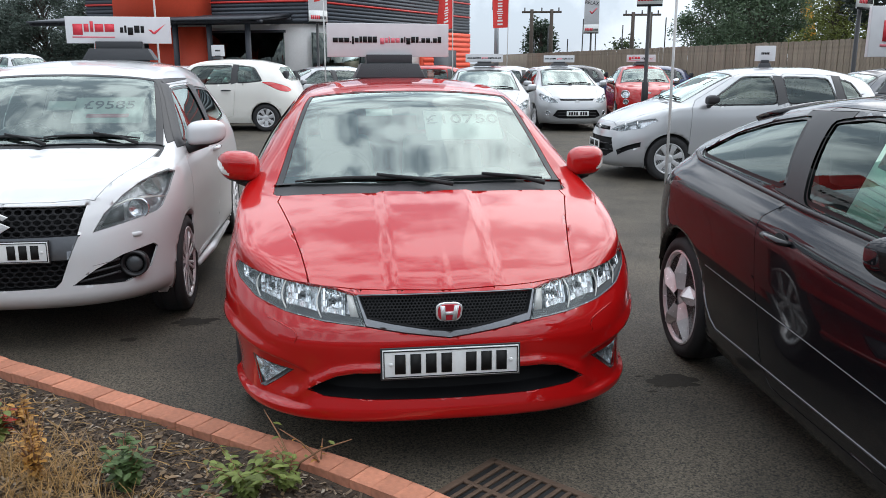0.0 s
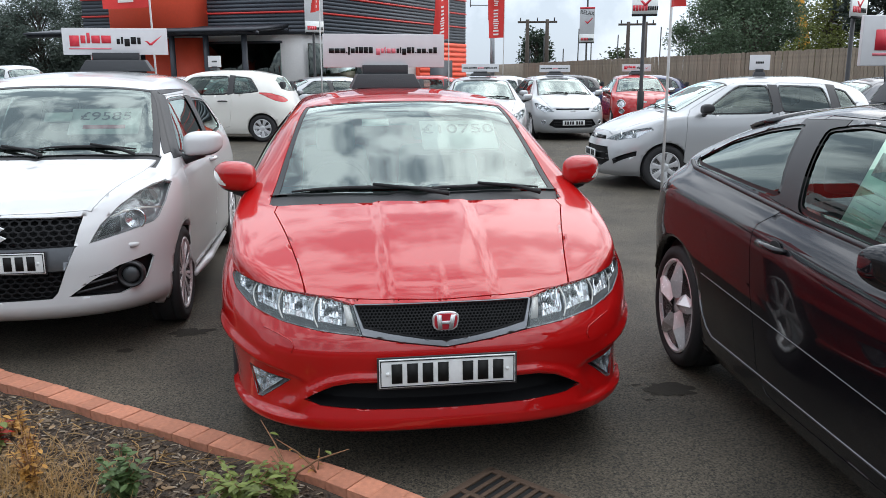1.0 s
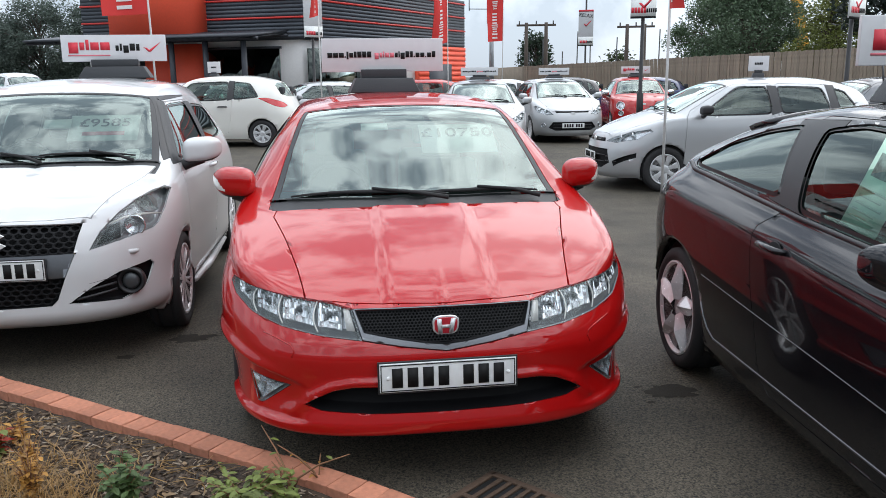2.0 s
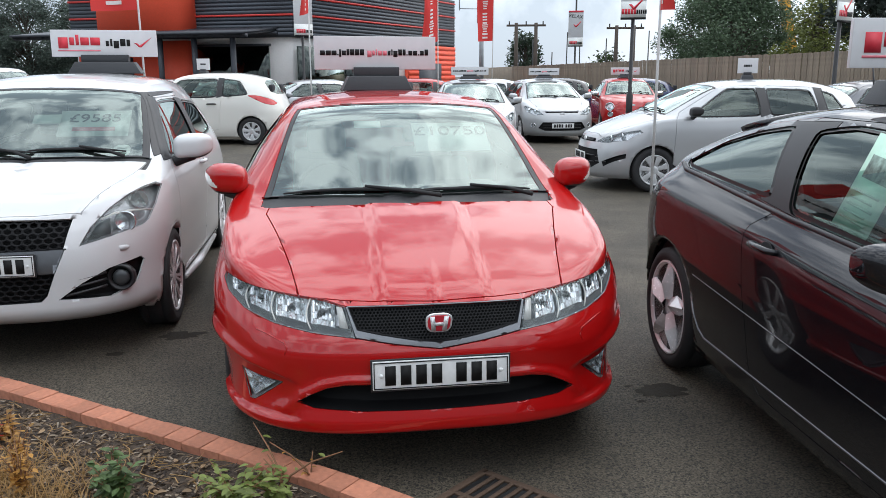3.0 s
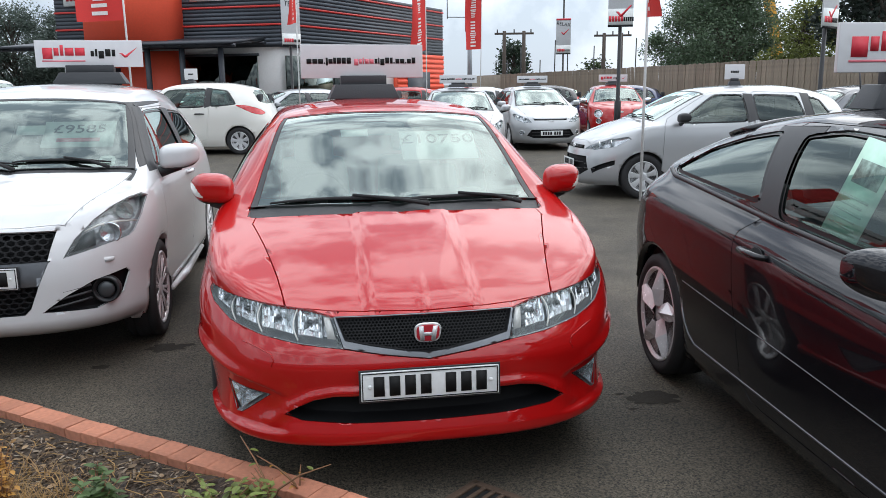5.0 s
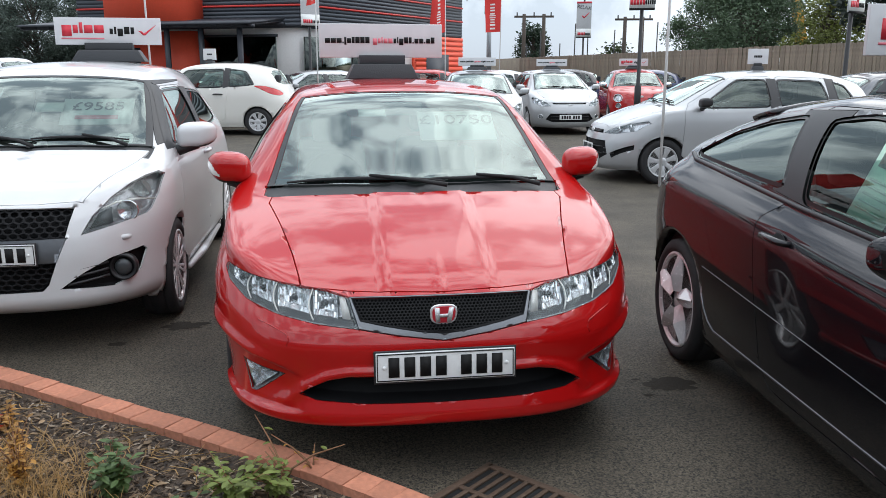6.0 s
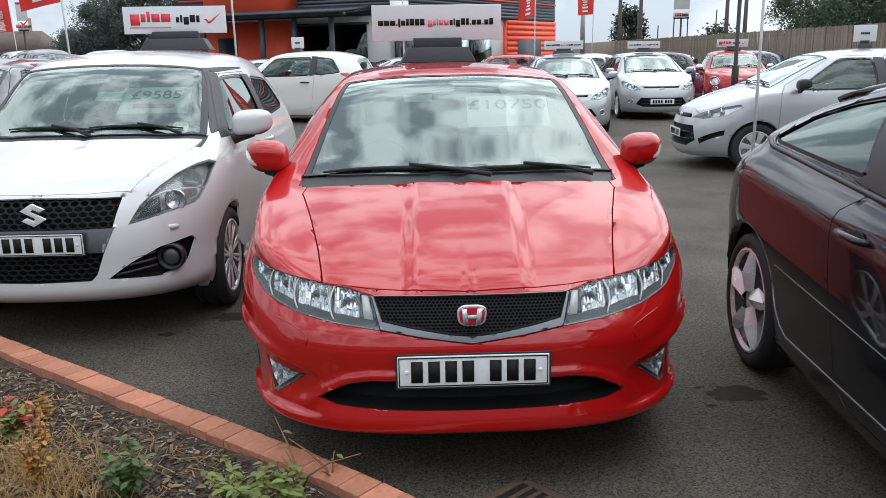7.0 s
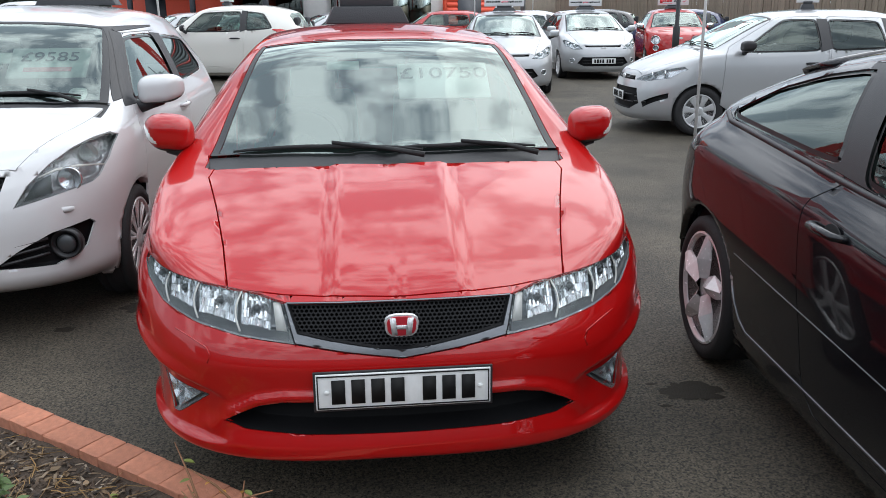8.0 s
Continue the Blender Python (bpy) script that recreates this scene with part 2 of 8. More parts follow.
def curve(pts):
    """A smooth, monotone curve through (a, b...) rows; returns b... at any a."""
    p = np.array(sorted(pts), float)
    x, ys = p[:, 0], p[:, 1:]

    def at(q):
        q = np.asarray(q, float)
        out = []
        for y in ys.T:
            h, d = np.diff(x), np.diff(y) / np.diff(x)
            m = np.zeros_like(y)
            m[0], m[-1] = d[0], d[-1]
            for i in range(1, len(y) - 1):
                if d[i - 1] * d[i] > 0:
                    w1, w2 = 2 * h[i] + h[i - 1], h[i] + 2 * h[i - 1]
                    m[i] = (w1 + w2) / (w1 / d[i - 1] + w2 / d[i])
            c = np.clip(q, x[0], x[-1])
            k = np.clip(np.searchsorted(x, c) - 1, 0, len(x) - 2)
            t = (c - x[k]) / h[k]
            out.append((2 * t**3 - 3 * t**2 + 1) * y[k] + (t**3 - 2 * t**2 + t) * h[k] * m[k] + (3 * t**2 - 2 * t**3) * y[k + 1] + (t**3 - t**2) * h[k] * m[k + 1])
        return out[0] if len(out) == 1 else out

    return at


def rounded(poly, steps=3, k=0.2):
    """A closed outline with its corners rounded by cutting."""
    for _ in range(steps):
        out = []
        for (a, b), (c, d) in zip(poly, poly[1:] + poly[:1]):
            out += [((1 - k) * a + k * c, (1 - k) * b + k * d), (k * a + (1 - k) * c, k * b + (1 - k) * d)]
        poly = out
        if len(poly) > 22:
            break
    return poly


def inside(poly, u, v):
    odd = False
    for (a, b), (c, d) in zip(poly, poly[1:] + poly[:1]):
        if (b > v) != (d > v) and u < (c - a) * (v - b) / (d - b) + a:
            odd = not odd
    return odd


def writing(text, size, material, m, parent=None, name="lettering", sx=1.0, mirror=False):
    """Words in the built-in font, as a thin mesh."""
    cu = bpy.data.curves.new(name, "FONT")
    cu.body, cu.size, cu.align_x, cu.align_y, cu.extrude = text, size, "CENTER", "CENTER", 0.0008
    tmp = bpy.data.objects.new("tmp", cu)
    me = bpy.data.meshes.new_from_object(tmp)
    bpy.data.objects.remove(tmp)
    me.materials.append(material)
    ob = new(name, me)
    if parent:
        ob.parent = parent
    ob.matrix_local = m @ Matrix.Diagonal((-sx if mirror else sx, 1, 1, 1))
    return ob


def bars(widths, height, gap, to3, depth=0.003):
    """Plain bars in the size of a line of letters; widths of 0 are spaces."""
    total = sum(w or gap * 2.2 for w in widths) + gap * (len(widths) - 1)
    u, bm = -total / 2, bmesh.new()
    for w in widths:
        if w:
            joined(bm, slab([(u, -height / 2), (u + w, -height / 2), (u + w, height / 2), (u, height / 2)], depth, to3))
        u += (w or gap * 2.2) + gap
    return bm

# ---- cars: local frame with the nose at y = 0 looking to -y, x across, z up ----
def outline(w, yf, yr, lf, lr, n):
    """Half width of a plan outline at y, and the front and rear y at x."""
    def half(y):
        a = np.clip((yf + lf - y) / lf, 0, 1)
        b = np.clip((y - (yr - lr)) / lr, 0, 1)
        return w * (1 - a**n) ** (1 / n) * (1 - b**n) ** (1 / n)

    def front(x):
        return yf + lf * (1 - (1 - np.clip(x / w, 0, 1) ** n) ** (1 / n))

    def rear(x):
        return yr - lr * (1 - (1 - np.clip(x / w, 0, 1) ** n) ** (1 / n))

    return half, front, rear


def shell(S):
    """The closed skin of a car: side and end faces from rings, the top from centre line, rail and shoulder."""
    q = S.get("q", 1.0)
    ring = curve([(f, yf, yr, w) for f, yf, yr, w in S["rings"]])
    zs, zb, zc, rail = curve(S["shoulder"]), curve(S["bottom"]), curve(S["centre"]), curve(S["rail"])
    n, lf, lr = S.get("n", 2.6), S["lf"], S["lr"]
    nr, ns, nb, nf = int(20 * q), int(11 * q), int(84 * q), S.get("nf", int(30 * q))
    na = nr + ns + 1

    def half_ring(f):
        yf, yr, w = ring(f)
        half, front, rear = outline(w, yf, yr, lf, lr, n)
        yc, yrc = yf + 0.5 * lf, yr - 0.5 * lr
        xc, xrc = half(yc), half(yrc)
        yt, yrt, wt = ring(1.0)
        xt = outline(wt, yt, yrt, lf, lr, n)[0](yt + 0.5 * lf)
        sr = rail(S["rail"][0][0])[0] / xt
        s = np.r_[np.linspace(0, sr, nr + 1), np.linspace(sr, 1, ns + 1)[1:]]
        side = np.linspace(yc, yrc, nb)
        x = np.r_[s * xc, half(side[1:-1]), s[::-1] * xrc]
        y = np.r_[front(s * xc), side[1:-1], rear(s[::-1] * xrc)]
        lo, hi = zb(y), zs(y)
        return np.stack([x, y, lo + f * (hi - lo)], -1)

    fs = np.linspace(0, 1, nf)
    low = np.array([half_ring(f) for f in fs])
    top = low[-1]
    front, side, rear = top[:na], top[na - 1 : na + nb - 1], top[na + nb - 2 :][::-1]
    t_front = np.linspace(0, 1, nr + 1)
    yc0, yc1 = front[-1, 1], rear[-1, 1]
    grid = np.zeros((nb, na, 3))
    bulge, crown = S.get("bulge", 0.02), S.get("crown", 2.4)
    for j in range(nb):
        ys = side[j, 1]
        a, b = max(0.0, 1 - (ys - yc0) / 1.0) ** 2, max(0.0, 1 - (yc1 - ys) / 0.7) ** 2
        y = ys + (front[:, 1] - yc0) * a + (rear[:, 1] - yc1) * b
        rx, rz = rail(y)
        x, z = np.zeros(na), np.zeros(na)
        x[: nr + 1] = rx[: nr + 1] * t_front
        z[: nr + 1] = rz[: nr + 1] + (zc(y[: nr + 1]) - rz[: nr + 1]) * (1 - t_front**crown)
        t = np.linspace(0, 1, ns + 1)
        x[nr:] = rx[nr:] + (side[j, 0] - rx[nr:]) * t + bulge * 4 * t * (1 - t)
        z[nr:] = rz[nr:] + (side[j, 2] - rz[nr:]) * t
        grid[j] = np.stack([x, y, z], -1)
    grid[0], grid[-1], grid[:, -1] = front, rear, side
    for _ in range(S.get("soft", 3)):
        g = grid.copy()
        g[1:-1, 1:-1] = 0.25 * grid[1:-1, :-2] + 0.5 * grid[1:-1, 1:-1] + 0.25 * grid[1:-1, 2:]
        g[1:-1, 1:-1] = 0.5 * g[1:-1, 1:-1] + 0.25 * grid[:-2, 1:-1] + 0.25 * grid[2:, 1:-1] + 0.5 * (g[1:-1, 1:-1] - grid[1:-1, 1:-1])
        g[1:-1, 0, 1:] = grid[1:-1, 0, 1:]
        grid = g
    verts, faces = [], []
    for sgn in (1, -1):
        for g in (low, grid):
            base, (r, c) = len(verts), g.shape[:2]
            verts += [(sgn * p[0], p[1], p[2]) for p in g.reshape(-1, 3)]
            faces += [(base + i * c + k, base + i * c + k + 1, base + (i + 1) * c + k + 1, base + (i + 1) * c + k) for i in range(r - 1) for k in range(c - 1)]
    me = bpy.data.meshes.new("shell")
    me.from_pydata(verts, [], faces)
    bm = bmesh.new()
    bm.from_mesh(me)
    bpy.data.meshes.remove(me)
    bmesh.ops.remove_doubles(bm, verts=bm.verts, dist=2e-4)
    if S.get("relief"):
        for v in bm.verts:
            v.co += Vector(S["relief"](*v.co))
    bmesh.ops.recalc_face_normals(bm, faces=bm.faces)
    if sum(f.normal.z * f.calc_area() for f in bm.faces) < 0:
        bmesh.ops.reverse_faces(bm, faces=bm.faces)
    return bm


PROJ = {"front": (0, 2), "top": (0, 1), "side": (1, 2), "rear": (0, 2)}


def facing(proj, f, sgn):
    c, n = f.calc_center_median(), f.normal
    if proj == "front":
        return n.y < -0.12 and c.y < 1.3
    if proj == "rear":
        return n.y > 0.12 and c.y > 2.2
    if proj == "top":
        return n.z > 0.12
    return n.x * sgn > 0.25


def sliced(fs, co, no, dist=5e-4):
    """Split faces along a plane; returns the faces that this adds."""
    on, fresh = set(), []
    for e in {e for f in fs for e in f.edges}:
        p, q = e.verts
        d0, d1 = (p.co - co).dot(no), (q.co - co).dot(no)
        if abs(d0) <= dist:
            on.add(p)
        if abs(d1) <= dist:
            on.add(q)
        if d0 * d1 < 0 and abs(d0) > dist and abs(d1) > dist:
            on.add(bmesh.utils.edge_split(e, p, d0 / (d0 - d1))[1])
    for f in fs:
        k = [v for v in f.verts if v in on]
        if len(k) == 2 and not any(k[0] in e.verts and k[1] in e.verts for e in f.edges):
            made = bmesh.utils.face_split(f, k[0], k[1])[0]
            if made:
                fresh.append(made)
    return fresh


def cut(bm, poly, proj, ident, sgn=1, only=None):
    """Cut an outline, seen along an axis, into the skin; the faces within it get the number ident."""
    u, v = PROJ[proj]
    axis = Vector([float(i not in (u, v)) for i in range(3)])
    lo, hi = [min(p[k] for p in poly) for k in (0, 1)], [max(p[k] for p in poly) for k in (0, 1)]

    def near(f, a, b, pad):
        c = [w.co for w in f.verts]
        return max(p[u] for p in c) > a[0] - pad and min(p[u] for p in c) < b[0] + pad and max(p[v] for p in c) > a[1] - pad and min(p[v] for p in c) < b[1] + pad

    def mine():
        u0, u1, v0, v1 = lo[0] - 0.15, hi[0] + 0.15, lo[1] - 0.15, hi[1] + 0.15
        rough = [f for f in bm.faces if u0 < f.verts[0].co[u] < u1 and v0 < f.verts[0].co[v] < v1]
        return [f for f in rough if near(f, lo, hi, 0.002) and facing(proj, f, sgn) and (only is None or f.material_index in only)]

    local = mine()
    for p, q in zip(poly, poly[1:] + poly[:1]):
        a, b = Vector((0, 0, 0)), Vector((0, 0, 0))
        a[u], a[v], b[u], b[v] = p[0], p[1], q[0], q[1]
        if (b - a).length < 1e-5:
            continue
        no = (b - a).cross(axis).normalized()
        s_lo, s_hi = [min(p[k], q[k]) for k in (0, 1)], [max(p[k], q[k]) for k in (0, 1)]
        fs = [f for f in local if f.is_valid and near(f, s_lo, s_hi, 0.004)]
        if not fs:
            continue
        local += sliced(fs, a, no)
    for f in local:
        if not f.is_valid:
            continue
        c = f.calc_center_median()
        if inside(poly, c[u], c[v]):
            f.material_index = ident


def taken(bm, ident):
    """The faces of one number as a mesh of their own."""
    b, seen = bmesh.new(), {}
    for f in bm.faces:
        if f.material_index == ident:
            vs = []
            for v in f.verts:
                if v not in seen:
                    seen[v] = b.verts.new(v.co)
                vs.append(seen[v])
            b.faces.new(vs)
    b.normal_update()
    return b


def lipped(b, gap=0.003, depth=0.012):
    """Turn a panel's rim inwards, so that it is parted from its neighbours by a real groove."""
    if not b.faces:
        return b
    rim = {v for e in b.edges if e.is_boundary for v in e.verts}
    normals = {v: v.normal.copy() for v in rim}
    bmesh.ops.inset_region(b, faces=b.faces[:], thickness=gap, use_boundary=True, use_even_offset=True)
    for e in b.edges:
        if e.is_boundary:
            for v in e.verts:
                if v in normals:
                    v.co -= normals.pop(v) * depth
    for e in b.edges:
        k = [any(x.is_boundary for x in f.edges) for f in e.link_faces]
        if len(k) == 2 and k[0] != k[1]:
            e.smooth = False
    return b


def housing(b, push, shrink=0.92):
    """A bowl behind an opening: its side walls and back."""
    keep = b.faces[:]
    r = bmesh.ops.extrude_face_region(b, geom=keep)
    vs = [g for g in r["geom"] if isinstance(g, bmesh.types.BMVert)]
    mid = sum((v.co for v in vs), Vector()) / len(vs)
    for v in vs:
        v.co = mid + (v.co - mid) * shrink + Vector(push)
    left = [f for f in keep if f.is_valid]
    if left:
        bmesh.ops.delete(b, geom=left, context="FACES")
    bmesh.ops.recalc_face_normals(b, faces=b.faces)
    return b


def pushed(b, d):
    for v in b.verts:
        v.co += Vector(d)
    return b


def arches(bm, axles, radius, inner=0.45):
    """Cut round wheel arches out of the skin and give them a turned-in lip."""
    for yw, zw in axles:
        dead = []
        for f in bm.faces:
            if abs(f.calc_center_median().x) > inner and all(math.hypot(v.co.y - yw, v.co.z - zw) < radius for v in f.verts):
                dead.append(f)
        bmesh.ops.delete(bm, geom=dead, context="FACES")
        for v in bm.verts:
            d = math.hypot(v.co.y - yw, v.co.z - zw)
            if abs(v.co.x) > inner and 1e-4 < d < radius:
                v.co.y, v.co.z = yw + (v.co.y - yw) * radius / d, zw + (v.co.z - zw) * radius / d
        lip = [e for e in bm.edges if e.is_boundary and all(abs(v.co.x) > inner and abs(math.hypot(v.co.y - yw, v.co.z - zw) - radius) < 0.004 for v in e.verts)]
        if lip:
            r = bmesh.ops.extrude_edge_only(bm, edges=lip)
            for g in r["geom"]:
                if isinstance(g, bmesh.types.BMVert):
                    g.co.x -= math.copysign(0.05, g.co.x)
            for e in lip:
                e.smooth = False


def wheel(parent, at, r, width, rim_r, style, sgn):
    """Tyre, rim with spokes, hub and brake disc; the outer face looks to sgn * x."""
    w = new("wheel")
    w.parent, w.location = parent, at
    h = width / 2
    tyre = revolve([(-h * 0.8, rim_r), (-h, rim_r + 0.02), (-h, r - 0.03), (-h * 0.86, r - 0.006), (-h * 0.5, r), (-h * 0.46, r - 0.008), (-h * 0.40, r - 0.008), (-h * 0.36, r),
                    (h * 0.36, r), (h * 0.40, r - 0.008), (h * 0.46, r - 0.008), (h * 0.5, r), (h * 0.86, r - 0.006), (h, r - 0.03), (h, rim_r + 0.02), (h * 0.8, rim_r)], 56)
    part("tyre", tyre, RUBBER, w)
    f = sgn * h
    mt, n, kind, spoke_w = style["mat"], style["n"], style.get("kind", "spoke"), style.get("w", 0.05)
    rim = revolve([(f * 0.80, rim_r + 0.004), (f * 0.94, rim_r + 0.006), (f * 0.96, rim_r - 0.004), (f * 0.86, rim_r - 0.016), (-f * 0.5, rim_r - 0.03), (-f * 0.5, rim_r - 0.028), (f * 0.7, rim_r - 0.001)], 56)
    hub = revolve([(f * 0.3, 0.065), (f * 0.72, 0.065), (f * 0.82, 0.055), (f * 0.84, 0.03), (f * 0.84, 0.0)], 24)
    joined(rim, hub)
    for k in range(n):
        a0 = 2 * math.pi * k / n + style.get("turn", 0.3)
        for off in (style["pair"], -style["pair"]) if style.get("pair") else (0.0,):
            a = a0 + off
            poly = [(0.045, -spoke_w * 0.5), (rim_r * 0.55, -spoke_w * style.get("mid", 0.45)), (rim_r - 0.008, -spoke_w * style.get("end", 0.6)),
                    (rim_r - 0.008, spoke_w * style.get("end", 0.6)), (rim_r * 0.55, spoke_w * style.get("mid", 0.45)), (0.045, spoke_w * 0.5)]
            sk = style.get("skew", 0.0)
            ca, sa = math.cos(a), math.sin(a)

            def to3(u, v, d):
                v2 = v + sk * (u / rim_r) ** 2
                dish = f * (0.80 + 0.10 * (u / rim_r) ** 2) - sgn * d
                return (dish, u * ca - v2 * sa, u * sa + v2 * ca)

            if style.get("ridge"):
                spine = [(0.045, 0.0), (rim_r * 0.55, 0.0), (rim_r - 0.008, 0.0)]
                b, up = bmesh.new(), style["ridge"]
                row = [[b.verts.new(to3(u, v, d)) for u, v, d in ((*lo, 0.028), (*lo, 0.0), (*mid, -lift), (*hi, 0.0), (*hi, 0.028))] for lo, mid, hi, lift in zip(poly[:3], spine, poly[:2:-1], (up * 0.6, up, up * 0.3))]
                for p, q in zip(row, row[1:]):
                    for i in range(4):
                        b.faces.new((p[i], p[i + 1], q[i + 1], q[i]))
                joined(rim, b)
            else:
                joined(rim, slab(poly, 0.03, to3, 0.005))
    bmesh.ops.recalc_face_normals(rim, faces=rim.faces)
    part("rim", rim, mt, w, smooth=not style.get("ridge"))
    if kind == "spoke":
        part("brake_disc", revolve([(f * 0.2, 0.07), (f * 0.2, rim_r * 0.72), (f * 0.05, rim_r * 0.72), (f * 0.05, 0.07)], 32), STEEL, w)
    back = revolve([(f * 0.0, 0.0), (f * 0.0, rim_r - 0.02)], 24)
    part("wheel_back", back, DARK, w)
    return w


def mirror(parent, at, sgn, size, body, indicator=True, arm=True, boxy=False):
    """A door mirror: a drop-shaped shell on a black foot, its lens at the outer end and its glass at the back."""
    sx, sy, sz = size
    kinds = {"mirror_shell": body, "mirror_base": TRIM, "indicator": FROST}
    m = new("door_mirror")
    m.parent, m.location = parent, at

    def piece(c):
        o = c.x * sgn
        if indicator and c.y < 0.30 and o > 0.20 and abs(c.z + 0.04 + 0.30 * (1 - o)) < 0.07 + 0.42 * (o - 0.20):
            return "indicator"
        return "mirror_base" if c.z < -0.66 + 0.12 * o and arm else "mirror_shell"

    for kind, material in kinds.items():
        b = bmesh.new()
        bmesh.ops.create_icosphere(b, subdivisions=5, radius=1.0)
        dead = [f for f in b.faces if piece(f.calc_center_median()) != kind]
        if len(dead) == len(b.faces):
            b.free()
            continue
        bmesh.ops.delete(b, geom=dead, context="FACES")
        grow = 1.012 if kind == "indicator" else 1.0
        for v in b.verts:
            c = v.co * grow
            o = c.x * sgn
            flat = 0.22 if c.y > 0 else 1.0
            out = max(0.0, o)
            slim = 1.0 - (0.22 if boxy else 0.40) * out ** 1.6
            x = math.copysign(abs(c.x) ** (0.58 if boxy else 0.66), c.x)
            z = math.copysign(abs(c.z) ** ((0.42 if c.z < 0 else 0.66) if boxy else 0.60), c.z)
            v.co = Vector((x * sx, c.y * sy * flat + sy * (0.25 * o + 0.45 * out * out), z * sz * slim + sz * (0.10 * o + 0.06 * out)))
        part(kind, b, material, m, "white mirror indicator lens" if kind == "indicator" else "")
    if arm:
        part("mirror_foot", tube([(sgn * sx * 0.1, -sy * 0.1, -sz * 0.86), (-sgn * sx * 0.5, -sy * 0.12, -sz * 1.02), (-sgn * sx * 1.0, -sy * 0.1, -sz * 1.22), (-sgn * sx * 1.6, 0.02, -sz * 1.5)], [sy * 0.22, sy * 0.34, sy * 0.42, sy * 0.5], 12), TRIM, m)
    g = slab(rounded([(-sx * 0.75, -sz * 0.6), (sx * 0.75, -sz * 0.5), (sx * 0.75, sz * 0.5), (-sx * 0.75, sz * 0.6)], 2), 0.004, lambda u, v, d: (u, sy * 0.30 + d + sgn * u * 0.3, v))
    part("mirror_glass", g, CHROME, m)
    return m


def number_plate(parent, at, rz=0.0, tilt=0.0, material=None, frame=True):
    """A plate with its characters as plain bars."""
    p = new("number_plate")
    p.parent = parent
    p.matrix_local = pose(*at, tilt, 0, rz)
    part("plate_back", slab([(-0.26, -0.0555), (0.26, -0.0555), (0.26, 0.0555), (-0.26, 0.0555)], 0.008, lambda u, v, d: (u, d - 0.008, v), 0.002), material or PLATE, p)
    if frame:
        part("plate_holder", slab([(-0.267, -0.0625), (0.267, -0.0625), (0.267, 0.0625), (-0.267, 0.0625)], 0.008, lambda u, v, d: (u, d - 0.004, v), 0.002), TRIM, p, "black plastic plate surround")
        for u0 in (-0.228, 0.229):
            cap = revolve([(-0.0135, 0.0), (-0.0135, 0.006), (-0.011, 0.0075), (-0.008, 0.0075)], 12, "y")
            bmesh.ops.translate(cap, vec=(u0, 0, 0.0), verts=cap.verts)
            part("fixing_cap", cap, PLATE, p)
    rim = bmesh.new()
    for u0, v0, u1, v1 in ((-0.256, 0.048, 0.256, 0.0515), (-0.256, -0.0515, 0.256, -0.048), (-0.256, -0.05, -0.2525, 0.05), (0.2525, -0.05, 0.256, 0.05)):
        joined(rim, slab([(u0, v0), (u1, v0), (u1, v1), (u0, v1)], 0.003, lambda u, v, d: (u, d - 0.0105, v)))
    if frame:
        part("plate_border", rim, INK, p)
    else:
        rim.free()
    for u0 in (-0.2045, -0.146, -0.0875, -0.029, 0.065, 0.1235, 0.182):
        part("character", slab([(u0 - 0.020, -0.0375), (u0 + 0.020, -0.0375), (u0 + 0.020, 0.0375), (u0 - 0.020, 0.0375)], 0.003, lambda u, v, d: (u + 0.011, d - 0.0112, v)), INK, p)
    return p


def roof_sign(m, label, width, height, design, base=(0.36, 0.13), lift=0.13, group="roof signs on the cars"):
    """An advertising board on a black wedge that stands on a car's roof."""
    s = thing("roof_sign", label, "sign", m, group)
    bw, bd = base
    b = box(bw * 1.25, bd, lift * 0.62, (0, 0, 0), 0.006, taper=0.80)
    box(bw * 0.80, bd * 0.5, lift * 0.4, (0, 0, lift * 0.6), 0.004, bm=b)
    for k in range(3):
        box(bw * 1.02, 0.006, 0.008, (0, -bd * 0.5 + 0.012 + k * 0.004, lift * (0.12 + 0.16 * k)), bm=b)
    part("sign_foot", b, SIGNBASE, s, "black plastic magnetic foot")
    z = lift + height / 2 - 0.015
    board = part("board", slab([(-width / 2, -height / 2), (width / 2, -height / 2), (width / 2, height / 2), (-width / 2, height / 2)], 0.022, lambda u, v, d: (u, d - 0.011, v + z), 0.003), SIGNW, s, "pale grey printed board")
    for kind, u, v, w, h, mt in design:
        def to3(a, b_, d):
            return (u * width + a, -0.0135 + d, z + v * height + b_)
        if kind == "bars":
            k = w if isinstance(w, int) else 8
            hh = h * height
            part("print", bars([hh * 0.62] * k, hh, hh * 0.13, to3, 0.002), mt, board)
        elif kind == "word":
            # one bar for each letter, as wide and tall as it
            x0 = -(sum(c[0] for c in w) + h * (len(w) - 1)) / 2
            for wide, lo, hi in w:
                part("print", slab([(x0 * width, lo * height), ((x0 + wide) * width, lo * height), ((x0 + wide) * width, hi * height), (x0 * width, hi * height)], 0.002, to3), mt, board)
                x0 += wide + h
        elif kind == "tick":
            a = h * height
            part("print", slab([(-0.9 * a, 0.0), (-0.55 * a, -0.02 * a), (-0.3 * a, -0.25 * a), (0.9 * a, 0.55 * a), (1.0 * a, 0.62 * a), (-0.15 * a, -0.45 * a), (-0.4 * a, -0.45 * a), (-0.7 * a, -0.12 * a)], 0.002, to3), mt, board)
        else:
            part("print", slab([(-w * width / 2, -h * height / 2), (w * width / 2, -h * height / 2), (w * width / 2, h * height / 2), (-w * width / 2, h * height / 2)], 0.002, to3), mt, board)
    return s


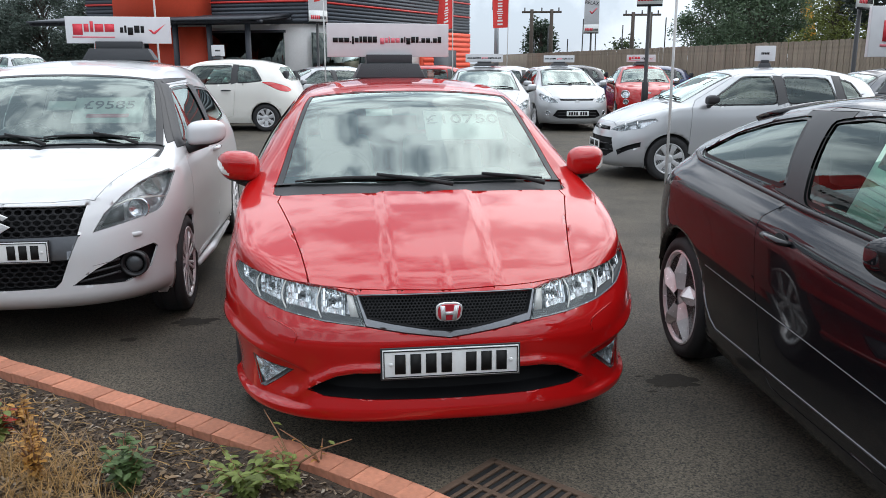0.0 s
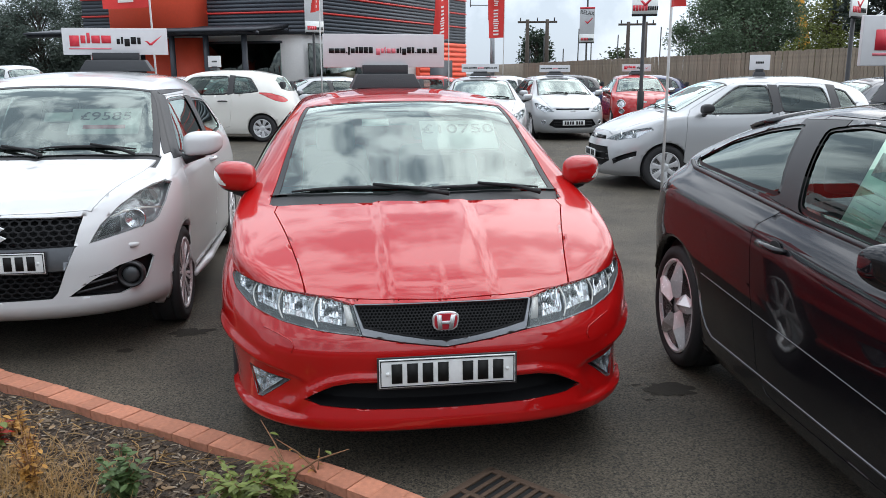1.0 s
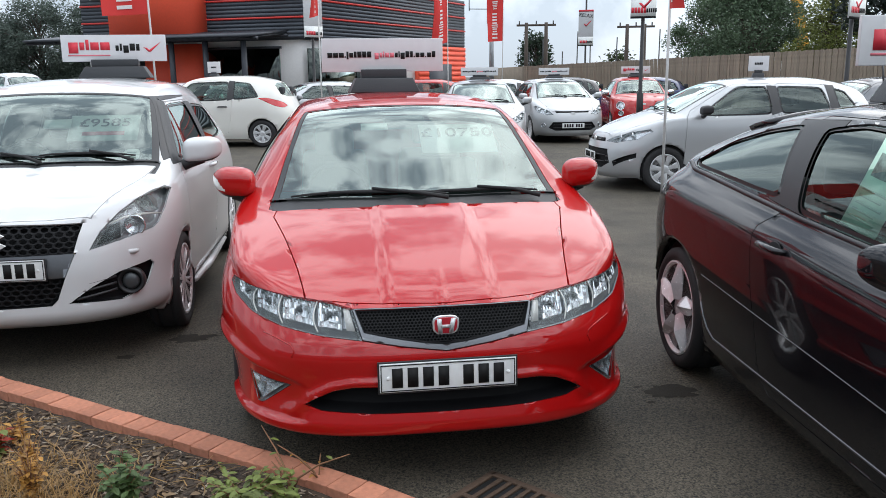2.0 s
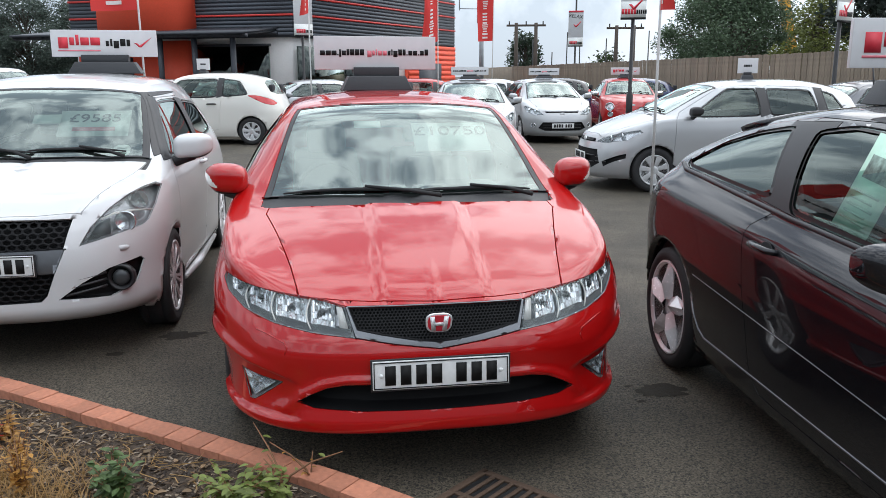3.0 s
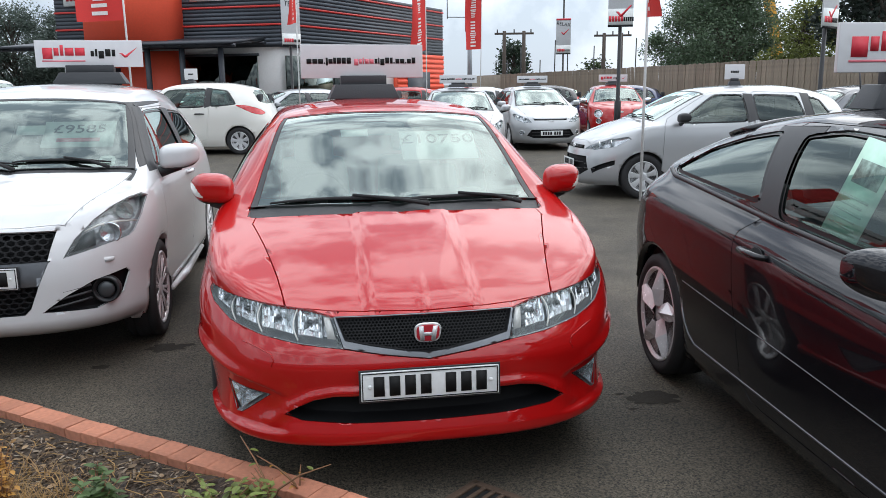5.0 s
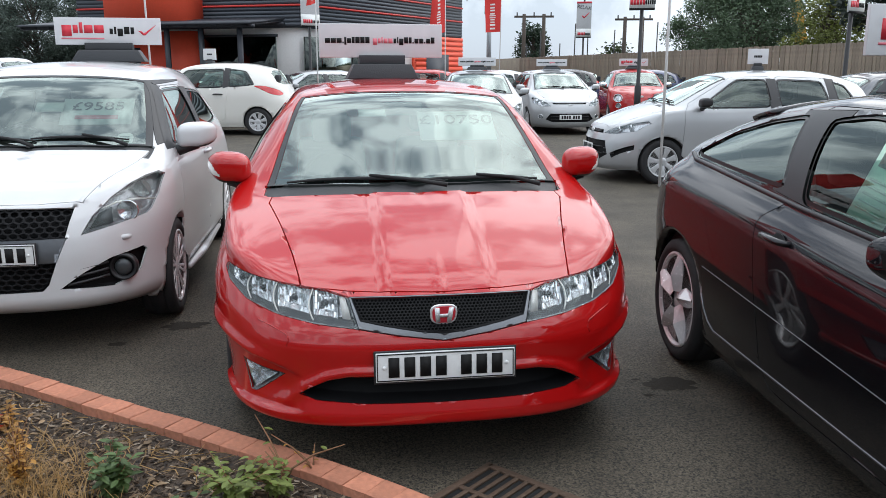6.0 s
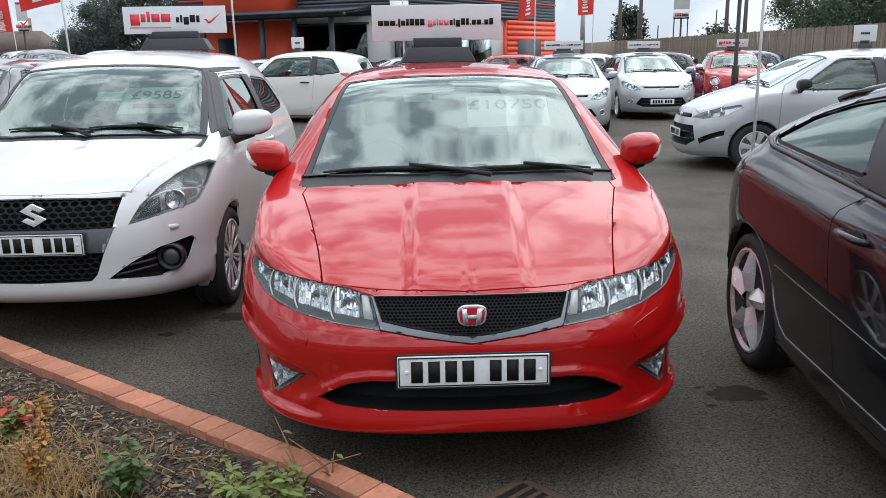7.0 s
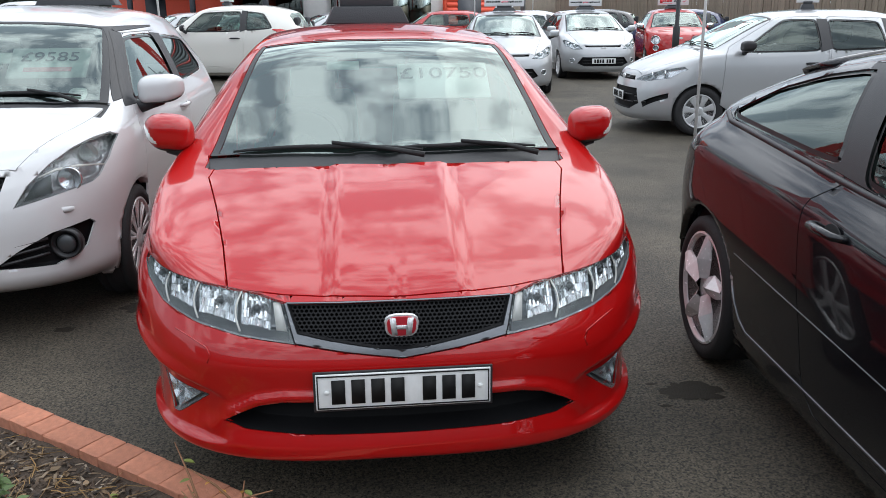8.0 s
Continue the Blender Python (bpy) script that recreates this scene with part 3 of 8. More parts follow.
PRICE_DESIGN = [("word", -0.235, 0.05, [(0.09, -0.24, 0.17), (0.045, -0.12, 0.17), (0.03, -0.12, 0.27), (0.08, -0.12, 0.17), (0.09, -0.12, 0.17)], 0.014, REDINK),
                ("word", 0.13, -0.02, [(0.03, -0.08, 0.12), (0.02, -0.08, 0.19), (0.05, -0.16, 0.12), (0.05, -0.08, 0.19), (0.032, -0.08, 0.17)], 0.012, INK),
                ("tick", 0.365, 0.02, 0, 0.36, REDINK), ("bar", -0.24, -0.27, 0.40, 0.05, PINKINK)]
URL_DESIGN = [("word", -0.275, 0.0, [(0.040, -0.07, 0.07)] * 3 + [(0.010, -0.07, -0.03), (0.016, -0.12, 0.11), (0.032, -0.07, 0.07), (0.022, -0.07, 0.11)] + [(0.034, -0.07, 0.11)] * 3, 0.006, INK),
              ("word", 0.010, 0.0, [(0.034, -0.12, 0.07), (0.022, -0.07, 0.07), (0.010, -0.07, 0.11), (0.032, -0.07, 0.07), (0.034, -0.07, 0.07)], 0.007, PINKINK),
              ("word", 0.268, 0.0, [(0.022, -0.07, 0.07), (0.010, -0.07, 0.11), (0.034, -0.12, 0.07), (0.032, -0.07, 0.11), (0.022, -0.07, 0.11), (0.010, -0.07, -0.03), (0.032, -0.07, 0.07), (0.034, -0.07, 0.07), (0.010, -0.07, -0.03), (0.032, -0.07, 0.07), (0.030, -0.07, 0.11)], 0.007, INK)]


def interior(parent, S):
    """Floor tub, dashboard, wheel and seats inside the cabin."""
    hw, c, wy = S["hw"], S["cowl_z"], S["cowl_y"]
    t = bmesh.new()
    box(hw * 1.55, S["L"] * 0.62, 0.06, (0, wy + S["L"] * 0.24, 0.20), 0.0, bm=t)
    box(hw * 1.62, 0.05, c - 0.30, (0, wy + 0.12, 0.22), 0.0, bm=t)
    part("cabin_floor", t, DARK, parent)
    d = box(hw * 1.50, 0.55, 0.24, (0, wy + 0.48, c - 0.31), 0.05)
    box(0.40, 0.34, 0.09, (hw * 0.40, wy + 0.62, c - 0.10), 0.03, bm=d)
    box(0.34, 0.30, 0.4, (0, wy + 0.85, 0.3), 0.03, bm=d)
    part("dashboard", d, DASH, parent)
    sx = -hw * 0.42
    wheel_b = bmesh.new()
    ring = [(sx + 0.18 * math.cos(a), wy + 0.86 + 0.07 * math.sin(a), c - 0.08 + 0.165 * math.sin(a)) for a in [2 * math.pi * i / 24 for i in range(25)]]
    tube(ring, 0.014, 8, False, wheel_b)
    tube([(sx, wy + 0.86, c - 0.08), (sx, wy + 0.6, c - 0.16)], [0.06, 0.04], 10, True, wheel_b)
    part("steering_wheel", wheel_b, TRIM, parent)
    for x in (-hw * 0.42, hw * 0.42):
        for y0, wide in ((wy + 1.35, 0.5), (wy + 2.2, 0.55)):
            s = box(wide, 0.5, 0.16, (x, y0, 0.36), 0.05)
            box(wide, 0.14, 0.56, (x, y0 + 0.26, 0.46), 0.05, Matrix.Rotation(radians(-14), 4, "X"), s, 0.86)
            box(0.26, 0.09, 0.18, (x, y0 + 0.43, c + 0.06), 0.04, None, s)
            part("seat", s, FABRIC, parent)


def wiper(parent, a, b, lift, bv):
    """A wiper blade lying on the glass from a to b (x, y), with its arm."""
    def on(x, y, dz):
        hit = bv.ray_cast(Vector((x, y, 3)), Vector((0, 0, -1)))[0]
        return (x, y, (hit.z if hit else 1.0) + dz)
    pts = [on(a[0] + (b[0] - a[0]) * t, a[1] + (b[1] - a[1]) * t, lift) for t in np.linspace(0, 1, 9)]
    k = tube(pts, [0.005, 0.007, 0.008, 0.009, 0.010, 0.009, 0.008, 0.007, 0.005], 6)
    tube([on(a[0] + (b[0] - a[0]) * 0.52, a[1] + (b[1] - a[1]) * 0.52, lift + 0.016), on(a[0] * 0.2 + b[0] * 0.8, a[1] * 0.2 + b[1] * 0.8 - 0.03, lift + 0.02), on(b[0], b[1] - 0.06, lift + 0.01)], [0.007, 0.009, 0.012], 6, True, k)
    part("wiper", k, RUBBER, parent)


def honeycomb(poly, cell, bv, depth, bar=0.22, squash=1.0):
    """A lattice of six-sided openings over an outline (x, z), laid on the skin and set back."""
    bm = bmesh.new()
    us, vs = [p[0] for p in poly], [p[1] for p in poly]
    r, row = cell / math.sqrt(3), 0
    v = min(vs)
    while v < max(vs) + r:
        u = min(us) + (cell / 2 if row % 2 else 0)
        while u < max(us) + cell:
            if inside(poly, u, v):
                ring = [(u + r * math.sin(k * math.pi / 3), v + r * squash * math.cos(k * math.pi / 3)) for k in range(6)]
                inner = [(u + (1 - bar) * (a - u), v + (1 - bar) * (b - v)) for a, b in ring]
                hit = bv.ray_cast(Vector((u, -1, v)), Vector((0, 1, 0)))
                if hit[0]:
                    slope = hit[1]
                    def on(a, b, d):
                        y = hit[0].y - ((a - u) * slope.x + (b - v) * slope.z) / min(-0.2, slope.y)
                        return bm.verts.new((a, y + d, b))
                    o, i, k2 = [on(a, b, depth) for a, b in ring], [on(a, b, depth) for a, b in inner], [on(a, b, depth + 0.012) for a, b in inner]
                    for k in range(6):
                        bm.faces.new((o[k], o[(k + 1) % 6], i[(k + 1) % 6], i[k]))
                        bm.faces.new((i[k], i[(k + 1) % 6], k2[(k + 1) % 6], k2[k]))
            u += cell
        v += 1.5 * r * squash
        row += 1
    bmesh.ops.recalc_face_normals(bm, faces=bm.faces)
    return bm


def hatch(L, hw, roof, nose_z, cowl, ws_top, belt, tail, zb=0.17, lf=0.8, lr=0.7, yf0=0.0, ws_x=0.66, roof_x=0.54, hood_x=0.52, n=2.6, hood_bow=0.03, q=0.55, bulge=0.02, tail_x=0.55):
    """Numbers for a hatchback's skin from its main heights and lengths. cowl, ws_top, tail: (y, z) on the centre line."""
    cy, cz = cowl
    ty, tz = ws_top
    return dict(
        L=L, hw=hw, q=q, n=n, lf=lf, lr=lr, bulge=bulge, cowl_y=cy, cowl_z=cz,
        rings=[(0.0, yf0 + 0.06, L - 0.10, hw - 0.06), (0.12, yf0 + 0.01, L - 0.03, hw - 0.02), (0.35, yf0, L, hw), (0.6, yf0 + 0.01, L - 0.01, hw), (0.82, yf0 + 0.05, L - 0.05, hw - 0.008), (1.0, yf0 + 0.12, L - 0.10, hw - 0.03)],
        bottom=[(0.0, zb), (0.7, zb + 0.01), (1.2, zb), (L - 0.9, zb), (L, zb + 0.08)],
        shoulder=[(0.0, nose_z), (0.25, nose_z + 0.025), (0.6, nose_z + 0.11), (cy + 0.05, cz - 0.06), (cy + 0.6, belt), (L * 0.6, belt + 0.04), (L - 0.5, belt + 0.07), (L, belt - 0.02)],
        centre=[(0.1, nose_z), (0.3, nose_z + 0.07 + hood_bow), (0.55, nose_z + (cz - nose_z) * 0.55 + hood_bow), (cy - 0.06, cz - 0.012), (cy, cz), (cy + 0.06, cz + 0.035), ((cy + ty) / 2, (cz + tz) / 2 + 0.015), (ty, tz), (ty + 0.25, (tz + roof) / 2 + 0.012), (ty + 0.65, roof), (ty + 1.2, roof - 0.005), (tail[0] - 0.1, tail[1] + 0.02), (tail[0], tail[1] - 0.03), (L - 0.08, belt + 0.02), (L, belt - 0.02)],
        rail=[(0.12, hood_x, nose_z + 0.005), (0.35, hood_x + 0.02, nose_z + 0.075), (0.6, hood_x + 0.06, nose_z + (cz - nose_z) * 0.55), (cy - 0.02, ws_x + 0.015, cz - 0.05), (cy + 0.09, ws_x + 0.02, cz - 0.01), ((cy + ty) / 2 + 0.05, (ws_x + roof_x) / 2 + 0.025, (cz + tz) / 2 - 0.01), (ty + 0.03, roof_x + 0.02, tz - 0.03), (ty + 0.4, roof_x + 0.015, roof - 0.055), (ty + 1.2, roof_x, roof - 0.06), (tail[0] - 0.1, roof_x - 0.03, tail[1] - 0.05), (L - 0.12, tail_x + 0.08, belt + 0.06), (L, tail_x + 0.1, belt)],
    )


def sheet_of(pts, thick):
    """A four-cornered plate of some thickness, seen from the front."""
    bm = bmesh.new()
    a = [bm.verts.new(p) for p in pts]
    b = [bm.verts.new(Vector(p) + Vector((0, thick, 0))) for p in pts]
    bm.faces.new(a)
    bm.faces.new(b[::-1])
    for i in range(len(a)):
        j = (i + 1) % len(a)
        bm.faces.new((a[j], a[i], b[i], b[j]))
    bmesh.ops.recalc_face_normals(bm, faces=bm.faces)
    return bm


def lamp_fill(car, h, sg, low, top, x0, x1, bowls, ribs, bezel):
    """Chambers of small tilted mirrors with bulbs, upright ribs between them and a smoked bezel along the lower edge of a headlight."""
    rng = random.Random(17)
    for xa, xb in zip(bowls, bowls[1:]):
        bm = bmesh.new()
        nx, nz = max(6, int((xb - xa) / 0.0075)), 4
        for i in range(nx):
            for j in range(nz):
                tilt, lean = rng.uniform(-0.006, 0.006), rng.uniform(-0.010, 0.010)
                quad = []
                for di, dj in ((0, 0), (1, 0), (1, 1), (0, 1)):
                    u, w = (i + di) / nx, (j + dj) / nz
                    x = xa + 0.006 + (xb - xa - 0.012) * u
                    lo, hi = float(low(x)) + bezel * 0.8, float(top(x)) - 0.006
                    bowl = 0.020 + 0.030 * (1 - (2 * u - 1) ** 2) * (1 - 0.7 * (2 * w - 1) ** 2)
                    quad.append(bm.verts.new(car.skin(sg * x, lo + (hi - lo) * w, bowl + tilt * (di - 0.5) + lean * (dj - 0.5))))
                bm.faces.new(quad if sg > 0 else quad[::-1])
        part("reflector", bm, BOWL, h, smooth=False)
        xm = 0.5 * (xa + xb)
        zc = 0.42 * float(low(xm)) + 0.58 * float(top(xm))
        y = car.skin(sg * xm, zc, 0.0).y
        part("bulb", revolve([(y + 0.058, 0.011), (y + 0.036, 0.011), (y + 0.026, 0.0)], 12, "y"), SMOKE, h).location = (sg * xm, 0, zc)
    for x in ribs:
        pts = [car.skin(sg * (x + 0.016 * math.sin(t * math.pi)), float(low(x)) + (float(top(x)) - float(low(x))) * (0.06 + 0.88 * t), 0.012) for t in np.linspace(0, 1, 7)]
        part("rib", tube(pts, 0.0032, 6), FROST, h)
    bm = bmesh.new()
    rows = []
    for x in np.linspace(x0, x1, 20):
        z = float(low(x))
        rows.append([bm.verts.new(car.skin(sg * x, z + d, 0.010 + e)) for d, e in ((0.002, 0.0), (bezel * 0.9, 0.004), (bezel, 0.028))])
    for p, q in zip(rows, rows[1:]):
        for i in range(2):
            bm.faces.new((p[i], q[i], q[i + 1], p[i + 1]))
    bmesh.ops.recalc_face_normals(bm, faces=bm.faces)
    part("bezel", bm, SMOKE, h, "smoked grey lower bezel")


class Car:
    """A car under construction: its thing, its skin and the numbers of its panels."""

    def __init__(self, name, label, m, S, body, group="cars on the lot"):
        self.ob, self.S, self.body = thing(name, label, "car", m, group), S, body
        self.bm = shell(S)
        self.bv = BVHTree.FromBMesh(self.bm)
        self.ids = 0

    def region(self, poly, proj, sgn=1, smooth=2, only=None):
        self.ids += 1
        cut(self.bm, rounded(list(poly), smooth) if smooth else list(poly), proj, self.ids, sgn, only)
        return self.ids

    def panel(self, name, ident, material=None, parent=None, label="", gap=0.003, depth=0.012):
        return part(name, lipped(taken(self.bm, ident), gap, depth), material or self.body, parent or self.ob, label)

    def pane(self, name, ident, material, parent=None, back=0.006):
        b = taken(self.bm, ident)
        for v in b.verts:
            v.co -= v.normal * back
        ob = part(name, b, material, parent or self.ob)
        ob.visible_shadow = False
        return ob

    def lamp(self, name, ident, push, inner, lens, bulbs=(), label=""):
        b = housing(taken(self.bm, ident), push)
        h = part(name, b, inner, self.ob, label)
        lensob = part("lens", lipped(taken(self.bm, ident), 0.002, 0.004), lens, h)
        lensob.visible_shadow = False
        for (x, y, z, r, mt) in bulbs:
            k = revolve([(y + 0.012, r), (y + 0.016, r * 0.97), (y + 0.045, r * 0.55), (y + 0.05, 0.0)], 28, "y")
            bmesh.ops.translate(k, vec=(x, 0, z), verts=k.verts)
            bowl = part("reflector_bowl", k, mt, h)
            s = bmesh.new()
            bmesh.ops.create_icosphere(s, subdivisions=2, radius=r * 0.2)
            bmesh.ops.translate(s, vec=(x, y + 0.032, z), verts=s.verts)
            part("bulb", s, CHROME, h)
        return h

    def skin(self, x, z, back):
        """The point of the front skin at (x, z), set back by some depth."""
        hit = self.bv.ray_cast(Vector((x, -1, z)), Vector((0, 1, 0)))[0]
        return (hit if hit else Vector((x, 0.3, z))) + Vector((0, back, 0))

    def finish(self, axles, r, arch, width, rim_r, style, track=None):
        S = self.S
        arches(self.bm, [(y, r) for y in axles], arch)
        part("body", lipped(taken(self.bm, 0), 0.0025, 0.01), self.body, self.ob)
        hw = S["hw"]
        for y in axles:
            for s in (-1, 1):
                wheel(self.ob, (s * ((track or hw - 0.015) - width / 2), y, r), r, width, rim_r, style, s)
                w = revolve([(s * (hw - 0.08), arch + 0.004), (s * (hw - 0.42), arch + 0.004), (s * (hw - 0.42), 0.0)], 28)
                bmesh.ops.translate(w, vec=(0, y, r), verts=w.verts)
                bmesh.ops.bisect_plane(w, geom=w.verts[:] + w.edges[:] + w.faces[:], plane_co=(0, 0, S["bottom"][1][1] + 0.01), plane_no=(0, 0, -1), clear_outer=True)
                part("arch_liner", w, DARK, self.ob)
        f = bmesh.new()
        a0, a1 = axles[0] - arch, axles[1] + arch
        zb = S["bottom"][1][1] + 0.02
        box(hw * 1.0, L_of(S) - 0.5, 0.05, (0, L_of(S) / 2, zb), bm=f)
        box(hw * 1.8, axles[1] - axles[0] - 2 * arch, 0.05, (0, (axles[0] + axles[1]) / 2, zb), bm=f)
        box(hw * 1.45, max(0.1, a0 - 0.25), 0.05, (0, a0 / 2 + 0.14, zb + 0.01), bm=f)
        part("underbody", f, DARK, self.ob)
        self.bm.free()
        return self.ob


def L_of(S):
    return S["L"]

# ---- the red hatchback ----
def mirrored(poly):
    return [(-u, v) for u, v in poly][::-1]


def side_cuts(car, door, windows, sgns=(-1, 1), glass_mat=None, handle=None, frame=True, pillars=()):
    """Doors with their panes on both sides. door: outlines; windows: (door index or None, outline)."""
    for s in sgns:
        did = [car.region(rounded(list(d), 1, 0.08), "side", s, 0) for d in door]
        pid = [car.region(p, "side", s, 0) for p in pillars]
        wid = [(k, car.region(rounded(rounded(list(w), 1, 0.09), 1, 0.2), "side", s, 0)) for k, w in windows]
        for i in pid:
            b = taken(car.bm, i)
            part("pillar_trim", pushed(b, (s * 0.0015, 0, 0)), TRIM, car.ob, "satin black pillar trim")
        obs = []
        for k, i in enumerate(did):
            obs.append(car.panel("door", i))
            if handle:
                y, z = handle[k] if isinstance(handle, list) else handle
                hit = car.bv.ray_cast(Vector((s * 3, y, z)), Vector((-s, 0, 0)))[0]
                if hit:
                    h = tube([(hit.x - s * 0.005, y - 0.10, z), (hit.x + s * 0.03, y - 0.07, z + 0.005), (hit.x + s * 0.034, y, z + 0.006), (hit.x + s * 0.03, y + 0.07, z + 0.005), (hit.x - s * 0.005, y + 0.10, z)], [0.012, 0.014, 0.015, 0.014, 0.012], 8)
                    part("handle", h, car.handle_mat if hasattr(car, "handle_mat") else car.body, obs[-1])
        for k, i in wid:
            parent = car.ob if k is None else obs[k]
            b = taken(car.bm, i)
            if b.faces:
                ring = lipped(b, 0.022, 0.008)
                rim = [f for f in ring.faces if any(e.is_boundary for e in f.edges)]
                bmesh.ops.delete(ring, geom=[f for f in ring.faces if f not in set(rim)], context="FACES")
                part("window_frame", ring, TRIM, parent)
            else:
                b.free()
            car.pane("window", i, glass_mat or PANE, parent)


def ramp01(a, b, t):
    t = max(0.0, min(1.0, (t - a) / (b - a)))
    return t * t * (3 - 2 * t)


brow = curve([(0.50, 0.388), (0.60, 0.425), (0.75, 0.468), (0.92, 0.540)])
arch_line = [(0.0, 0.418), (0.36, 0.418), (0.44, 0.402), (0.52, 0.358), (0.60, 0.29)]


def off_line(pts, u, v):
    """Distance of a point from a broken line."""
    best = 9.0
    for (a, b), (c, d) in zip(pts, pts[1:]):
        t = max(0.0, min(1.0, ((u - a) * (c - a) + (v - b) * (d - b)) / ((c - a) ** 2 + (d - b) ** 2)))
        best = min(best, math.hypot(a + t * (c - a) - u, b + t * (d - b) - v))
    return best


def honda_relief(x, y, z):
    """Bonnet creases, flared wings, the ridge over the hollow round the fog lights and the rim over the lower intake."""
    a, k = abs(x), math.copysign(1, x)
    if z > 0.69 and y < 0.95 and a < 0.5:
        return (0, 0, 0.009 * (1 - ramp01(0.195, 0.235, a)) - 0.003 * (1 - ramp01(0.0, 0.19, a)))
    flare = 0.020 * ramp01(0.25, 0.60, y) * (1 - ramp01(1.0, 1.5, y)) * ramp01(0.30, 0.45, z) * (1 - ramp01(0.66, 0.84, z)) * ramp01(0.72, 0.84, a)
    if y < 0.80 and 0.2 < z < 0.62:
        bead = 0.013 * (1 - ramp01(0.0, 0.030, off_line(arch_line, a, z)))
        under = float(brow(a)) - z
        at_end = ramp01(0.52, 0.62, a) * (1 - ramp01(0.60, 0.78, y))
        hollow = 0.028 * ramp01(0.0, 0.014, under) * ramp01(0.255, 0.268, z) * at_end
        ridge = 0.022 * (1 - ramp01(0.0, 0.055, -under)) * (under <= 0.004) * ramp01(0.55, 0.80, a) * (1 - ramp01(0.60, 0.78, y))
        side = ramp01(0.45, 0.85, a)
        move = hollow - bead - ridge
        return (-k * move * 0.65 * side + k * flare, move * (1 - 0.4 * side), 0)
    return (k * flare, 0, 0)


HONDA = dict(
    relief=honda_relief, L=4.25, hw=0.885, q=1.5, nf=64, n=3.15, lf=0.88, lr=0.8, bulge=0.03, cowl_y=0.90, cowl_z=0.975,
    rings=[(0.0, 0.020, 4.1, 0.850), (0.015, -0.004, 4.15, 0.862), (0.05, -0.011, 4.2, 0.870), (0.10, -0.011, 4.22, 0.872), (0.15, -0.005, 4.22, 0.872), (0.21, 0.004, 4.24, 0.872), (0.30, 0.013, 4.24, 0.873), (0.45, 0.016, 4.25, 0.876), (0.62, 0.014, 4.25, 0.885), (0.74, 0.028, 4.24, 0.885), (0.86, 0.06, 4.2, 0.878), (1.0, 0.11, 4.12, 0.862)],
    bottom=[(-0.1, 0.204), (0.3, 0.212), (0.7, 0.19), (1.3, 0.17), (3.4, 0.17), (4.25, 0.26)],
    shoulder=[(-0.1, 0.672), (0.11, 0.675), (0.16, 0.684), (0.25, 0.708), (0.40, 0.738), (0.56, 0.79), (0.75, 0.862), (0.97, 0.918), (1.5, 0.965), (2.6, 1.01), (3.6, 1.06), (4.25, 1.0)],
    centre=[(0.10, 0.677), (0.2, 0.728), (0.35, 0.792), (0.55, 0.865), (0.75, 0.925), (0.86, 0.951), (0.92, 0.972), (0.98, 1.008), (1.3, 1.212), (1.615, 1.393), (1.8, 1.43), (2.2, 1.456), (2.7, 1.452), (3.2, 1.40), (3.8, 1.20), (4.1, 1.05), (4.2, 1.0)],
    rail=[(0.13, 0.52, 0.682), (0.2, 0.53, 0.712), (0.4, 0.565, 0.792), (0.6, 0.605, 0.858), (0.8, 0.645, 0.912), (0.92, 0.685, 0.938), (1.02, 0.705, 0.972), (1.3, 0.645, 1.165), (1.62, 0.575, 1.352), (1.85, 0.565, 1.388), (2.3, 0.56, 1.408), (3.0, 0.55, 1.37), (3.6, 0.56, 1.22), (4.1, 0.6, 1.03), (4.25, 0.6, 1.0)],
)


